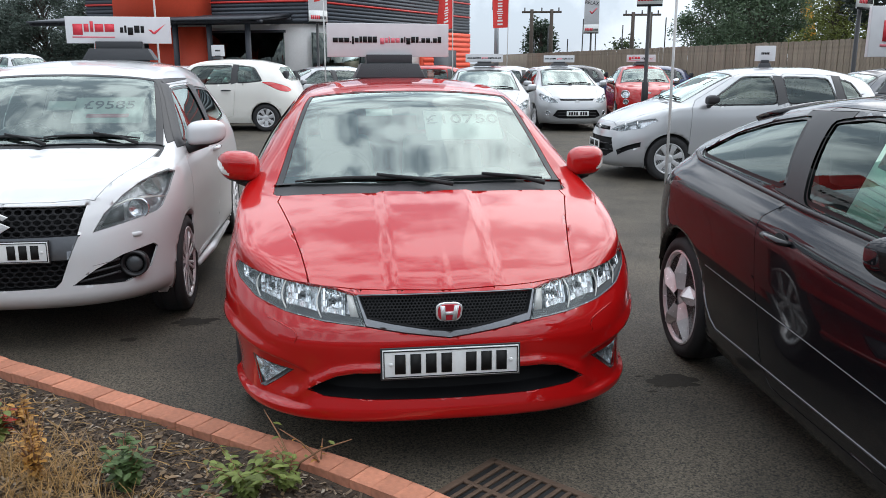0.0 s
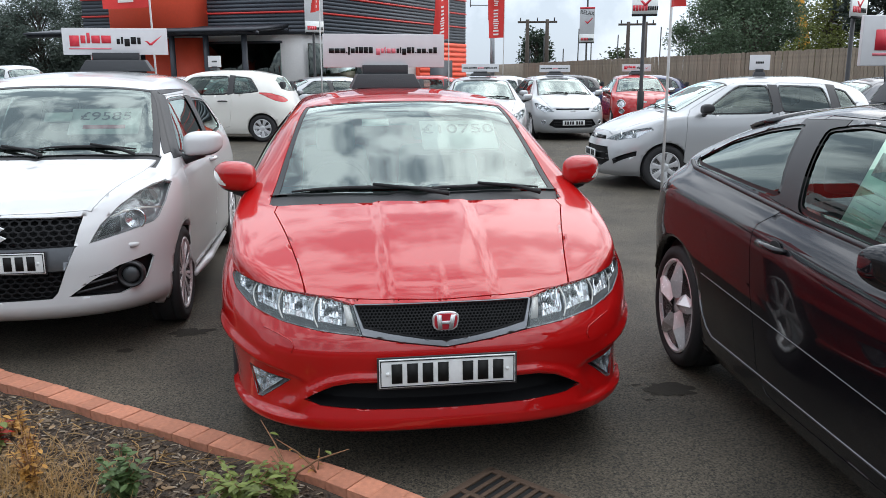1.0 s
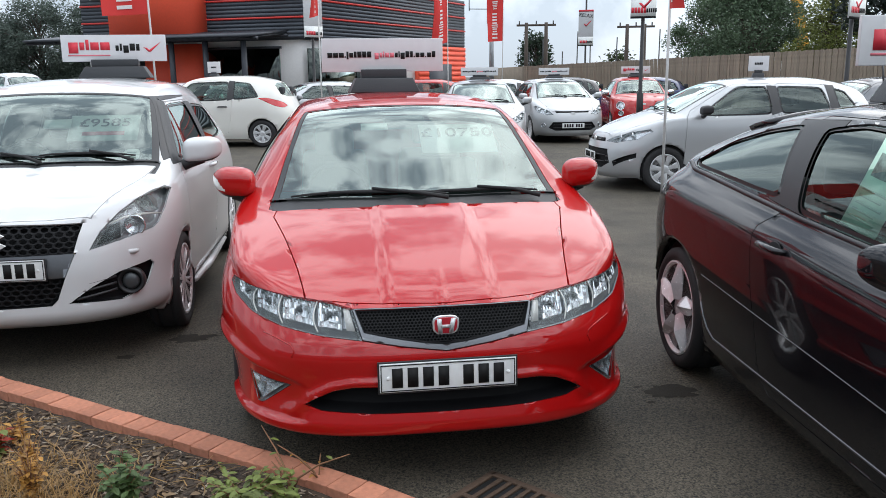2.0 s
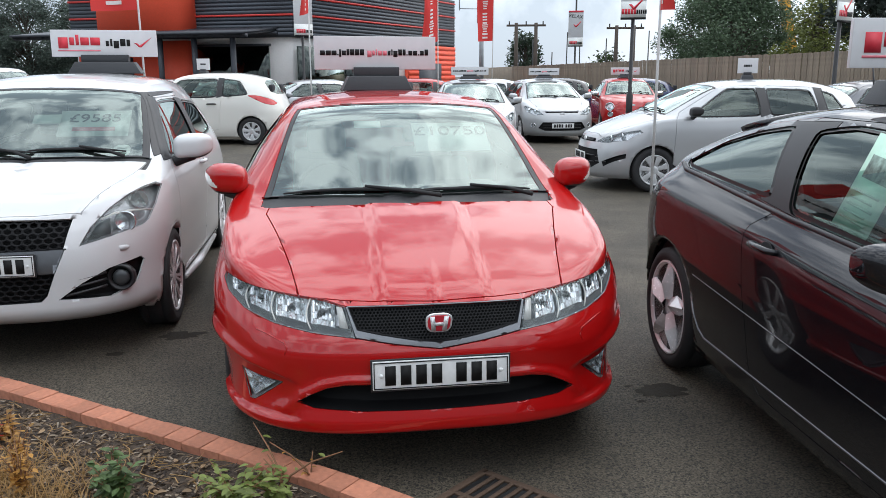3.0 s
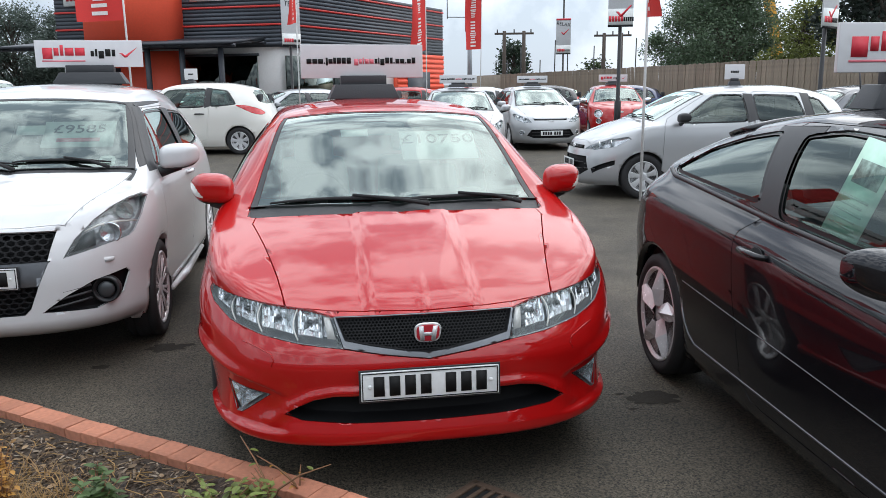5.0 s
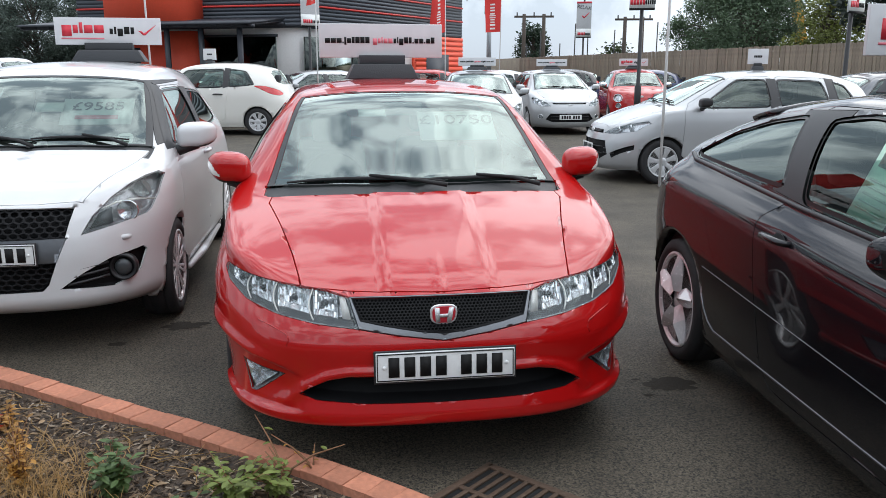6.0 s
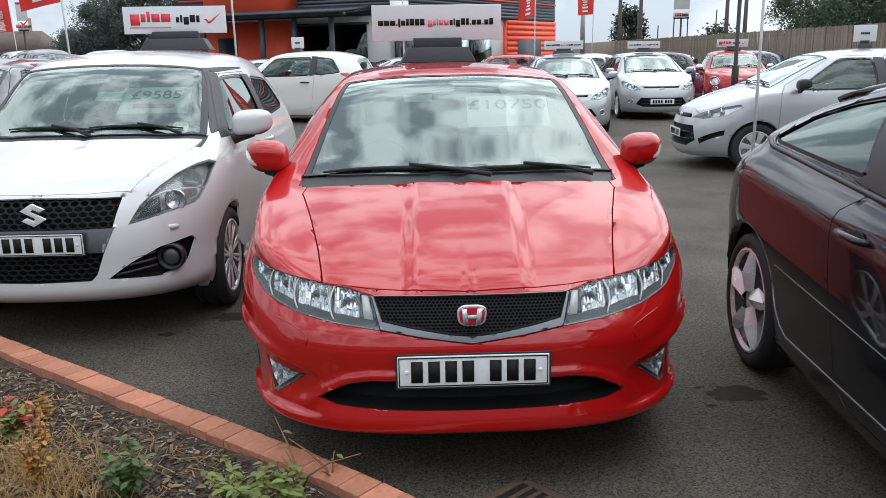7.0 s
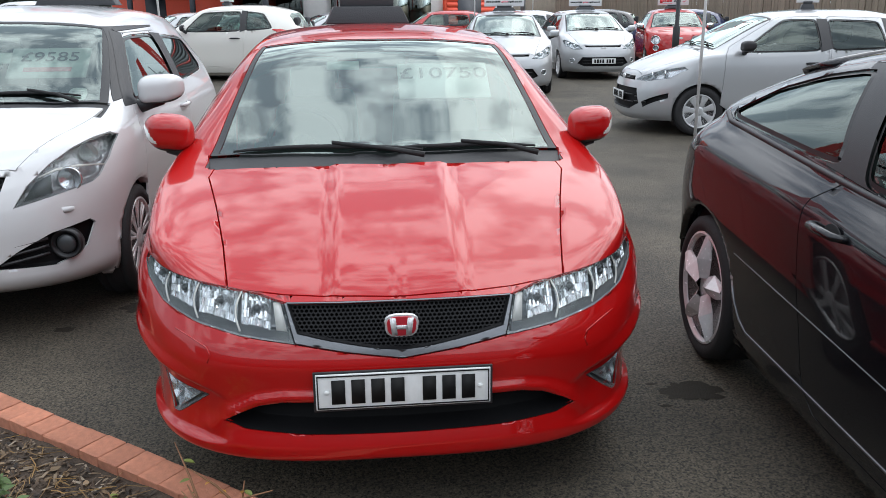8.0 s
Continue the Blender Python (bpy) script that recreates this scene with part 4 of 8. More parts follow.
def red_hatchback(m):
    car = Car("car", "glossy red five-door hatchback with black mesh grille and roof sign", m, HONDA, RED)
    ob = car.ob
    hood = [(-0.525, 0.205), (-0.35, 0.160), (-0.18, 0.136), (0, 0.128), (0.18, 0.136), (0.35, 0.160), (0.525, 0.205), (0.562, 0.40), (0.612, 0.62), (0.675, 0.865), (0.665, 0.925), (0.45, 0.895), (0.22, 0.874), (0, 0.866), (-0.22, 0.874), (-0.45, 0.895), (-0.665, 0.925), (-0.675, 0.865), (-0.612, 0.62), (-0.562, 0.40)]
    frame_o = [(-0.70, 0.95), (-0.5, 0.92), (-0.25, 0.90), (0, 0.89), (0.25, 0.90), (0.5, 0.92), (0.70, 0.95), (0.692, 1.03), (0.614, 1.34), (0.532, 1.655), (0.3, 1.64), (0, 1.632), (-0.3, 1.64), (-0.532, 1.655), (-0.614, 1.34), (-0.692, 1.03)]
    f_id = car.region(frame_o, "top", smooth=0)
    cowl = [(-0.685, 0.935), (-0.45, 0.86), (0, 0.83), (0.45, 0.86), (0.685, 0.935), (0.70, 1.03), (0.5, 0.985), (0.25, 0.955), (0, 0.945), (-0.25, 0.955), (-0.5, 0.985), (-0.70, 1.03)]
    c_id = car.region(cowl, "top", smooth=0)
    h_id = car.region(hood, "top", smooth=0)
    screen = [(-0.66, 1.03), (-0.5, 0.99), (-0.25, 0.958), (0, 0.949), (0.25, 0.958), (0.5, 0.99), (0.66, 1.03), (0.59, 1.34), (0.515, 1.642), (0.3, 1.628), (0, 1.62), (-0.3, 1.628), (-0.515, 1.642), (-0.59, 1.34)]
    s_id = car.region(screen, "top", smooth=0)
    lamp = [(0.352, 0.682), (0.43, 0.700), (0.53, 0.712), (0.66, 0.730), (0.76, 0.742), (0.822, 0.752), (0.832, 0.735), (0.812, 0.698), (0.74, 0.655), (0.62, 0.620), (0.48, 0.596), (0.318, 0.579)]
    l_ids = [car.region(p, "front", 1, 0) for p in (lamp, mirrored(lamp))]
    band = [(-0.352, 0.681), (-0.318, 0.579), (-0.16, 0.552), (0, 0.531), (0.16, 0.552), (0.318, 0.579), (0.352, 0.681)]
    b_id = car.region(band, "front", 1, 0)
    mesh = [(-0.338, 0.680), (-0.308, 0.606), (-0.22, 0.588), (-0.08, 0.564), (0, 0.557), (0.08, 0.564), (0.22, 0.588), (0.308, 0.606), (0.338, 0.680)]
    g_id = car.region(mesh, "front", 1, 0)
    intake = [(-0.54, 0.332), (-0.48, 0.313), (-0.3, 0.302), (0, 0.297), (0.3, 0.302), (0.48, 0.313), (0.54, 0.332), (0.50, 0.358), (0.43, 0.390), (0.36, 0.402), (-0.36, 0.402), (-0.43, 0.390), (-0.50, 0.358)]
    i_id = car.region(intake, "front", 1, 0)
    fog = [(0.763, 0.404), (0.598, 0.390), (0.712, 0.296), (0.733, 0.293)]
    fo_ids = [car.region(p, "front", 1, 0) for p in (fog, mirrored(fog))]
    part("bonnet", lipped(taken(car.bm, h_id), 0.003, 0.012), RED, ob)
    part("cowl", pushed(taken(car.bm, c_id), (0, 0.0, -0.012)), TRIM, ob, "black plastic scuttle panel")
    part("screen_surround", pushed(taken(car.bm, f_id), (0, 0, -0.002)), TRIM, ob)
    car.pane("windscreen", s_id, SCREEN, ob, 0.004)
    lamp_low = curve([(0.318, 0.579), (0.48, 0.596), (0.62, 0.620), (0.74, 0.655), (0.812, 0.698), (0.832, 0.735)])
    lamp_top = curve([(0.352, 0.682), (0.43, 0.700), (0.53, 0.712), (0.66, 0.730), (0.76, 0.742), (0.822, 0.752)])
    for ids, sg in zip(l_ids, (1, -1)):
        h = car.lamp("headlight", ids, (0, 0.075, 0.0), REFLECT, LENS, [], "clear headlight with bright reflectors")
        lamp_fill(car, h, sg, lamp_low, lamp_top, 0.335, 0.82, (0.385, 0.486, 0.620, 0.722, 0.800), (0.482, 0.616, 0.718), 0.024)
        strip = [car.skin(sg * x, z, 0.020) for x, z in ((0.338, 0.592), (0.372, 0.596), (0.384, 0.676), (0.362, 0.676))]
        part("indicator", sheet_of(strip, 0.006), FROST, h, "white indicator strip")
    for ids in fo_ids:
        car.lamp("fog_light", ids, (0, 0.045, 0.0), LAMPGREY, LENS, [], "triangular clear fog light")
    for sg in (1, -1):
        hub = car.skin(sg * 0.695, 0.365, 0.040)
        rim_ = [car.skin(sg * x, z, 0.008) for x, z in ((0.752, 0.397), (0.69, 0.392), (0.622, 0.386), (0.665, 0.350), (0.712, 0.308), (0.735, 0.345))]
        f = bmesh.new()
        rim_ = [v for p, q in zip(rim_, rim_[1:] + rim_[:1]) for v in (p, (p + q) / 2)]
        inner = [hub.lerp(v, 0.55) + Vector((0, 0.010 * (-1) ** i, 0)) for i, v in enumerate(rim_)]
        for i in range(len(rim_)):
            j = (i + 1) % len(rim_)
            f.faces.new([f.verts.new(v) for v in (rim_[i], rim_[j], inner[j])])
            f.faces.new([f.verts.new(v) for v in (rim_[i], inner[j], inner[i])])
            f.faces.new([f.verts.new(v) for v in (inner[i], inner[j], hub)])
        bmesh.ops.recalc_face_normals(f, faces=f.faces)
        part("fog_reflector", f, BOWL, ob, smooth=False)
        trace = [car.skin(sg * x, z, -0.0012) for x, z in ((0.585, 0.512), (0.575, 0.535), (0.585, 0.556), (0.64, 0.578), (0.69, 0.592))]
        part("washer_cover_line", tube(trace, 0.0022, 6), RED, ob)
    part("grille_surround", lipped(taken(car.bm, b_id), 0.003, 0.006), GUNMETAL, ob, "dark metallic grille band")
    part("grille_recess", housing(taken(car.bm, g_id), (0, 0.05, 0), 0.97), MESHB, ob)
    part("grille_mesh", honeycomb(mesh, 0.0138, car.bv, 0.016, 0.30, 0.82), MESHB, ob, "black honeycomb grille")
    part("intake_recess", housing(taken(car.bm, i_id), (0, 0.10, 0), 0.97), MESHB, ob)
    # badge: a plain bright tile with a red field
    by = car.bv.ray_cast(Vector((0, -1, 0.62)), Vector((0, 1, 0)))[0].y
    tile = rounded([(-0.047, -0.040), (0.047, -0.040), (0.053, 0.042), (-0.053, 0.042)], 2)
    badge = part("badge", slab(tile, 0.014, lambda u, v, d: (u, by - 0.018 + d - v * 0.30, 0.622 + v), 0.003), BADGE, ob, "chrome and red badge")
    part("badge_field", slab([(u * 0.86, v * 0.84) for u, v in tile], 0.004, lambda u, v, d: (u, by - 0.0205 + d - v * 0.30, 0.622 + v), 0.001), REDINK, badge)
    for poly in ([(-0.029, -0.030), (-0.012, -0.030), (-0.018, 0.031), (-0.036, 0.031)], [(0.029, -0.030), (0.012, -0.030), (0.018, 0.031), (0.036, 0.031)], [(-0.018, -0.009), (0.018, -0.009), (0.018, 0.005), (-0.018, 0.005)]):
        part("badge_bar", slab(poly, 0.004, lambda u, v, d: (u, by - 0.0235 + d - v * 0.30, 0.622 + v)), BADGE, badge)
    number_plate(ob, (0.0, 0.0, 0.4445), 0.0, -3.0)
    side_cuts(car, [[(1.05, 0.30), (1.95, 0.26), (2.12, 0.9), (2.13, 1.36), (1.72, 1.33), (1.12, 0.98), (1.02, 0.75)], [(1.98, 0.26), (2.75, 0.30), (2.95, 0.62), (3.05, 1.0), (2.95, 1.33), (2.17, 1.37), (2.14, 0.9)]],
              [(0, [(1.22, 0.99), (2.08, 1.01), (2.09, 1.33), (1.78, 1.32)]), (1, [(2.16, 1.01), (2.92, 1.05), (2.85, 1.29), (2.17, 1.34)])], handle=[(1.9, 0.87), (2.75, 0.92)])
    for sg in (-1, 1):
        mirror(ob, (sg * 0.880, 1.20, 1.052), sg, (0.106, 0.085, 0.076), RED)
    wiper(ob, (-0.60, 1.016), (0.14, 0.955), 0.005, car.bv)
    wiper(ob, (-0.04, 0.952), (0.60, 1.012), 0.005, car.bv)
    interior(ob, HONDA)
    part("rear_view_mirror", box(0.22, 0.04, 0.07, (0.0, 1.60, 1.27), 0.015), TRIM, ob)
    car.finish((0.93, 3.565), 0.316, 0.352, 0.215, 0.225, dict(mat=ALLOY, n=7, w=0.05))
    return ob


# ---- the white hatchback ----
SWIFT = dict(
    L=3.89, hw=0.848, q=1.0, n=2.7, lf=0.80, lr=0.6, bulge=0.02, cowl_y=0.78, cowl_z=1.035,
    rings=[(0.0, 0.10, 3.7, 0.78), (0.06, 0.03, 3.80, 0.82), (0.16, 0.0, 3.86, 0.835), (0.35, 0.0, 3.88, 0.835), (0.5, 0.0, 3.89, 0.84), (0.7, 0.015, 3.88, 0.848), (0.86, 0.045, 3.82, 0.84), (1.0, 0.10, 3.75, 0.815)],
    bottom=[(-0.1, 0.236), (0.4, 0.222), (1.1, 0.195), (2.9, 0.18), (3.9, 0.25)],
    shoulder=[(-0.1, 0.80), (0.10, 0.805), (0.2, 0.835), (0.4, 0.885), (0.6, 0.92), (0.85, 0.95), (1.3, 0.96), (2.4, 0.98), (3.2, 1.0), (3.89, 0.95)],
    centre=[(0.10, 0.815), (0.2, 0.865), (0.35, 0.92), (0.55, 0.975), (0.72, 1.012), (0.78, 1.035), (0.84, 1.075), (1.1, 1.285), (1.36, 1.46), (1.55, 1.522), (1.9, 1.563), (2.4, 1.57), (3.0, 1.54), (3.4, 1.46), (3.65, 1.2), (3.8, 0.98), (3.89, 0.95)],
    rail=[(0.12, 0.50, 0.81), (0.3, 0.53, 0.90), (0.5, 0.58, 0.95), (0.72, 0.66, 0.985), (0.82, 0.69, 1.01), (0.92, 0.69, 1.06), (1.15, 0.65, 1.25), (1.40, 0.605, 1.435), (1.6, 0.595, 1.485), (2.2, 0.59, 1.515), (3.0, 0.565, 1.48), (3.4, 0.55, 1.36), (3.7, 0.62, 1.05), (3.89, 0.65, 0.96)],
)


def white_hatchback(m):
    car = Car("car", "white sports hatchback with black honeycomb grille and dark headlights", m, SWIFT, WHITE)
    ob = car.ob
    hood = [(-0.47, 0.165), (-0.25, 0.125), (0, 0.115), (0.25, 0.125), (0.47, 0.165), (0.55, 0.35), (0.62, 0.55), (0.69, 0.845), (0.45, 0.795), (0.2, 0.778), (0, 0.772), (-0.2, 0.778), (-0.45, 0.795), (-0.69, 0.845), (-0.62, 0.55), (-0.55, 0.35)]
    fo = [(-0.70, 0.82), (-0.45, 0.78), (0, 0.76), (0.45, 0.78), (0.70, 0.82), (0.70, 0.885), (0.665, 1.15), (0.605, 1.405), (0.3, 1.395), (0, 1.39), (-0.3, 1.395), (-0.605, 1.405), (-0.665, 1.15), (-0.70, 0.885)]
    f_id = car.region(fo, "top", smooth=0)
    cowl = [(-0.70, 0.74), (-0.45, 0.70), (0, 0.68), (0.45, 0.70), (0.70, 0.74), (0.71, 0.90), (0.45, 0.835), (0, 0.812), (-0.45, 0.835), (-0.71, 0.90)]
    c_id = car.region(cowl, "top", smooth=0)
    h_id = car.region(hood, "top", smooth=0)
    sc = [(-0.655, 0.90), (-0.45, 0.845), (-0.2, 0.826), (0, 0.82), (0.2, 0.826), (0.45, 0.845), (0.655, 0.90), (0.62, 1.15), (0.57, 1.385), (0.3, 1.375), (0, 1.37), (-0.3, 1.375), (-0.57, 1.385), (-0.62, 1.15)]
    s_id = car.region(sc, "top", smooth=0)
    lamp = [(0.47, 0.655), (0.52, 0.745), (0.60, 0.832), (0.68, 0.892), (0.74, 0.922), (0.785, 0.930), (0.808, 0.91), (0.80, 0.82), (0.775, 0.745), (0.755, 0.725), (0.62, 0.69)]
    l_ids = [car.region(p, "front", 1, 0) for p in (lamp, mirrored(lamp))]
    grille = [(-0.43, 0.792), (-0.385, 0.62), (-0.30, 0.40), (-0.27, 0.37), (0, 0.365), (0.27, 0.37), (0.30, 0.40), (0.385, 0.62), (0.43, 0.792), (0, 0.80)]
    g_id = car.region(grille, "front", 1, 0)
    band = [(-0.40, 0.645), (-0.345, 0.515), (0.345, 0.515), (0.40, 0.645)]
    b_id = car.region(band, "front", 1, 0)
    fog = [(0.36, 0.375), (0.47, 0.45), (0.60, 0.515), (0.735, 0.545), (0.748, 0.525), (0.715, 0.42), (0.67, 0.385), (0.60, 0.36)]
    fo_ids = [car.region(p, "front", 1, 0) for p in (fog, mirrored(fog))]
    part("bonnet", lipped(taken(car.bm, h_id), 0.003, 0.012), WHITE, ob)
    part("cowl", pushed(taken(car.bm, c_id), (0, 0.0, -0.012)), TRIM, ob)
    part("screen_surround", pushed(taken(car.bm, f_id), (0, 0, -0.002)), TRIM, ob)
    car.pane("windscreen", s_id, SCREEN, ob, 0.004)
    for ids, sg in zip(l_ids, (1, -1)):
        h = car.lamp("headlight", ids, (-sg * 0.03, 0.09, 0.0), LAMPGREY, LENS, [], "dark swept-back headlight with projector lens")
        y = car.skin(sg * 0.672, 0.752, 0.0).y
        k = revolve([(y + 0.02, 0.060), (y + 0.012, 0.057), (y + 0.012, 0.050), (y + 0.035, 0.044), (y + 0.06, 0.040), (y + 0.06, 0.0)], 28, "y")
        bmesh.ops.translate(k, vec=(sg * 0.672, 0, 0.752), verts=k.verts)
        part("projector_ring", k, BOWL, h)
        b = bmesh.new()
        bmesh.ops.create_icosphere(b, subdivisions=3, radius=0.040)
        for v in b.verts:
            v.co = Vector((v.co.x + sg * 0.672, v.co.y * 0.55 + y + 0.045, v.co.z + 0.752))
        part("projector_lens", b, GUNMETAL, h)
        y = car.skin(sg * 0.735, 0.855, 0.0).y
        k = revolve([(y + 0.015, 0.048), (y + 0.04, 0.036), (y + 0.05, 0.0)], 12, "y")
        bmesh.ops.translate(k, vec=(sg * 0.725, 0, 0.853), verts=k.verts)
        part("reflector_bowl", k, BOWL, h, smooth=False)
        shelf = [car.skin(sg * x, z, 0.012) for x, z in ((0.555, 0.775), (0.62, 0.800), (0.70, 0.806), (0.785, 0.790))]
        part("shelf", tube(shelf, [0.004, 0.007, 0.007, 0.004], 8), FROST, h, "pale dividing shelf")
        smoky = [car.skin(sg * x, z, 0.016) for x, z in ((0.50, 0.675), (0.61, 0.70), (0.60, 0.78), (0.545, 0.755))]
        part("inner_bezel", sheet_of(smoky, 0.006), SMOKE, h)
    part("grille_recess", housing(taken(car.bm, g_id), (0, 0.05, 0), 0.98), MESHB, ob)
    part("grille_mesh", honeycomb(grille, 0.05, car.bv, 0.012, 0.26, 0.62), MESHB, ob, "black honeycomb grille")
    part("grille_band", lipped(pushed(taken(car.bm, b_id), (0, 0.004, 0)), 0.003, 0.006), GUNMETAL, ob, "dark metallic band")
    for ids, sg in zip(fo_ids, (1, -1)):
        part("fog_recess", housing(taken(car.bm, ids), (0, 0.05, 0), 0.97), MESHB, ob)
        y0 = car.bv.ray_cast(Vector((sg * 0.63, -1, 0.45)), Vector((0, 1, 0)))[0].y
        k = revolve([(y0 + 0.05, 0.075), (y0 - 0.002, 0.072), (y0 + 0.004, 0.060), (y0 + 0.03, 0.050), (y0 + 0.03, 0.0)], 28, "y")
        bmesh.ops.translate(k, vec=(sg * 0.645, 0, 0.452), verts=k.verts)
        lampob = part("fog_light", k, TRIM, ob)
        s = bmesh.new()
        bmesh.ops.create_icosphere(s, subdivisions=3, radius=0.046)
        for v in s.verts:
            v.co = Vector((v.co.x + sg * 0.645, v.co.y * 0.4 + y0 + 0.014, v.co.z + 0.452))
        part("fog_lens", s, SMOKE, lampob)
        for z in (0.392, 0.428, 0.464):
            f = [car.bv.ray_cast(Vector((sg * x, -1, z + (x - 0.4) * 0.16)), Vector((0, 1, 0)))[0] for x in np.linspace(0.385 + (z - 0.39) * 0.9, 0.58, 5)]
            part("fin", tube([p + Vector((0, 0.008, 0)) for p in f if p], 0.008, 6), TRIM, ob)
        hit = car.bv.ray_cast(Vector((sg * 0.655, -1, 0.615)), Vector((0, 1, 0)))[0]
        part("washer_cover", slab(rounded([(-0.04, -0.018), (0.04, -0.010), (0.042, 0.018), (-0.038, 0.012)], 1), 0.006, lambda u, v, d: (hit.x + sg * u, hit.y - 0.004 + d + u * 0.38, hit.z + v)), WHITE, ob)
    y0 = car.bv.ray_cast(Vector((0, -1, 0.72)), Vector((0, 1, 0)))[0].y
    zig = [(-0.065, 0.022), (0.0, 0.062), (0.062, 0.030), (0.035, 0.014), (0.002, 0.030), (-0.012, 0.018), (0.066, -0.022), (0.0, -0.062), (-0.062, -0.030), (-0.035, -0.014), (-0.002, -0.030), (0.012, -0.018)]
    part("badge", slab(zig, 0.014, lambda u, v, d: (u, y0 - 0.012 + d, 0.722 + v), 0.002), BADGE, ob, "chrome badge")
    number_plate(ob, (0.0, -0.004, 0.572))
    for sg in (-1, 1):
        part("pillar_cover", lipped(taken(car.bm, car.region([(0.93, 1.05), (1.04, 1.065), (1.46, 1.41), (2.25, 1.425), (2.25, 1.432), (1.40, 1.44)], "side", sg, 0)), 0.002, 0.006), TRIM, ob, "black windscreen pillar cover")
    side_cuts(car, [[(0.98, 0.30), (2.10, 0.26), (2.28, 0.6), (2.28, 1.40), (1.45, 1.40), (1.02, 1.02)]],
              [(0, [(1.08, 1.025), (2.16, 1.03), (2.14, 1.385), (1.475, 1.382)]), (None, [(2.30, 1.045), (3.15, 1.08), (3.02, 1.33), (2.32, 1.37)])], handle=(2.12, 0.90),
              pillars=[[(0.96, 1.02), (1.14, 1.02), (1.52, 1.40), (1.40, 1.42)], [(2.12, 1.03), (2.34, 1.045), (2.34, 1.375), (2.10, 1.385)]])
    for sg in (-1, 1):
        mirror(ob, (sg * 0.925, 1.16, 1.095), sg, (0.122, 0.09, 0.082), WHITE, indicator=False, boxy=True)
        part("side_sill", tube([(sg * 0.838, 1.05, 0.235), (sg * 0.85, 1.6, 0.225), (sg * 0.845, 2.5, 0.235)], [0.018, 0.03, 0.018], 8), WHITE, ob)
    wiper(ob, (-0.50, 0.90), (0.03, 0.85), 0.007, car.bv)
    wiper(ob, (0.0, 0.865), (0.56, 0.90), 0.007, car.bv)
    interior(ob, SWIFT)
    part("rear_view_mirror", box(0.22, 0.04, 0.07, (0.0, 1.35, 1.31), 0.015), TRIM, ob)
    car.finish((0.80, 3.23), 0.305, 0.338, 0.20, 0.222, dict(mat=ALLOY, n=10, w=0.022, pair=0.10, end=0.5))
    return ob


# ---- the black three-door coupe ----
ASTRA = dict(
    L=4.29, hw=0.877, q=1.0, nf=58, n=2.7, lf=0.85, lr=0.55, bulge=0.035, soft=6, cowl_y=1.05, cowl_z=0.97,
    rings=[(0.0, 0.08, 4.15, 0.815), (0.08, 0.02, 4.22, 0.845), (0.2, 0.0, 4.27, 0.862), (0.45, 0.0, 4.29, 0.87), (0.62, 0.01, 4.28, 0.877), (0.80, 0.04, 4.24, 0.874), (0.87, 0.07, 4.20, 0.864), (0.93, 0.10, 4.16, 0.838), (1.0, 0.14, 4.10, 0.790)],
    bottom=[(-0.1, 0.18), (0.8, 0.19), (1.2, 0.175), (3.3, 0.19), (3.7, 0.24), (4.3, 0.30)],
    shoulder=[(-0.1, 0.70), (0.15, 0.71), (0.6, 0.80), (1.0, 0.88), (1.5, 0.925), (2.2, 0.96), (3.0, 1.005), (3.6, 1.04), (4.0, 1.055), (4.29, 1.04)],
    centre=[(0.12, 0.71), (0.3, 0.79), (0.6, 0.88), (0.95, 0.95), (1.05, 0.975), (1.12, 1.01), (1.5, 1.24), (1.85, 1.385), (2.1, 1.425), (2.5, 1.435), (3.0, 1.41), (3.5, 1.33), (3.85, 1.22), (4.02, 1.12), (4.10, 1.065), (4.29, 1.04)],
    rail=[(0.14, 0.5, 0.71), (0.4, 0.55, 0.81), (0.8, 0.64, 0.89), (1.0, 0.69, 0.93), (1.15, 0.70, 0.97), (1.5, 0.645, 1.20), (1.85, 0.59, 1.35), (2.2, 0.57, 1.385), (2.7, 0.56, 1.385), (3.1, 0.555, 1.345), (3.5, 0.555, 1.27), (3.85, 0.60, 1.15), (4.05, 0.66, 1.08), (4.29, 0.68, 1.05)],
)


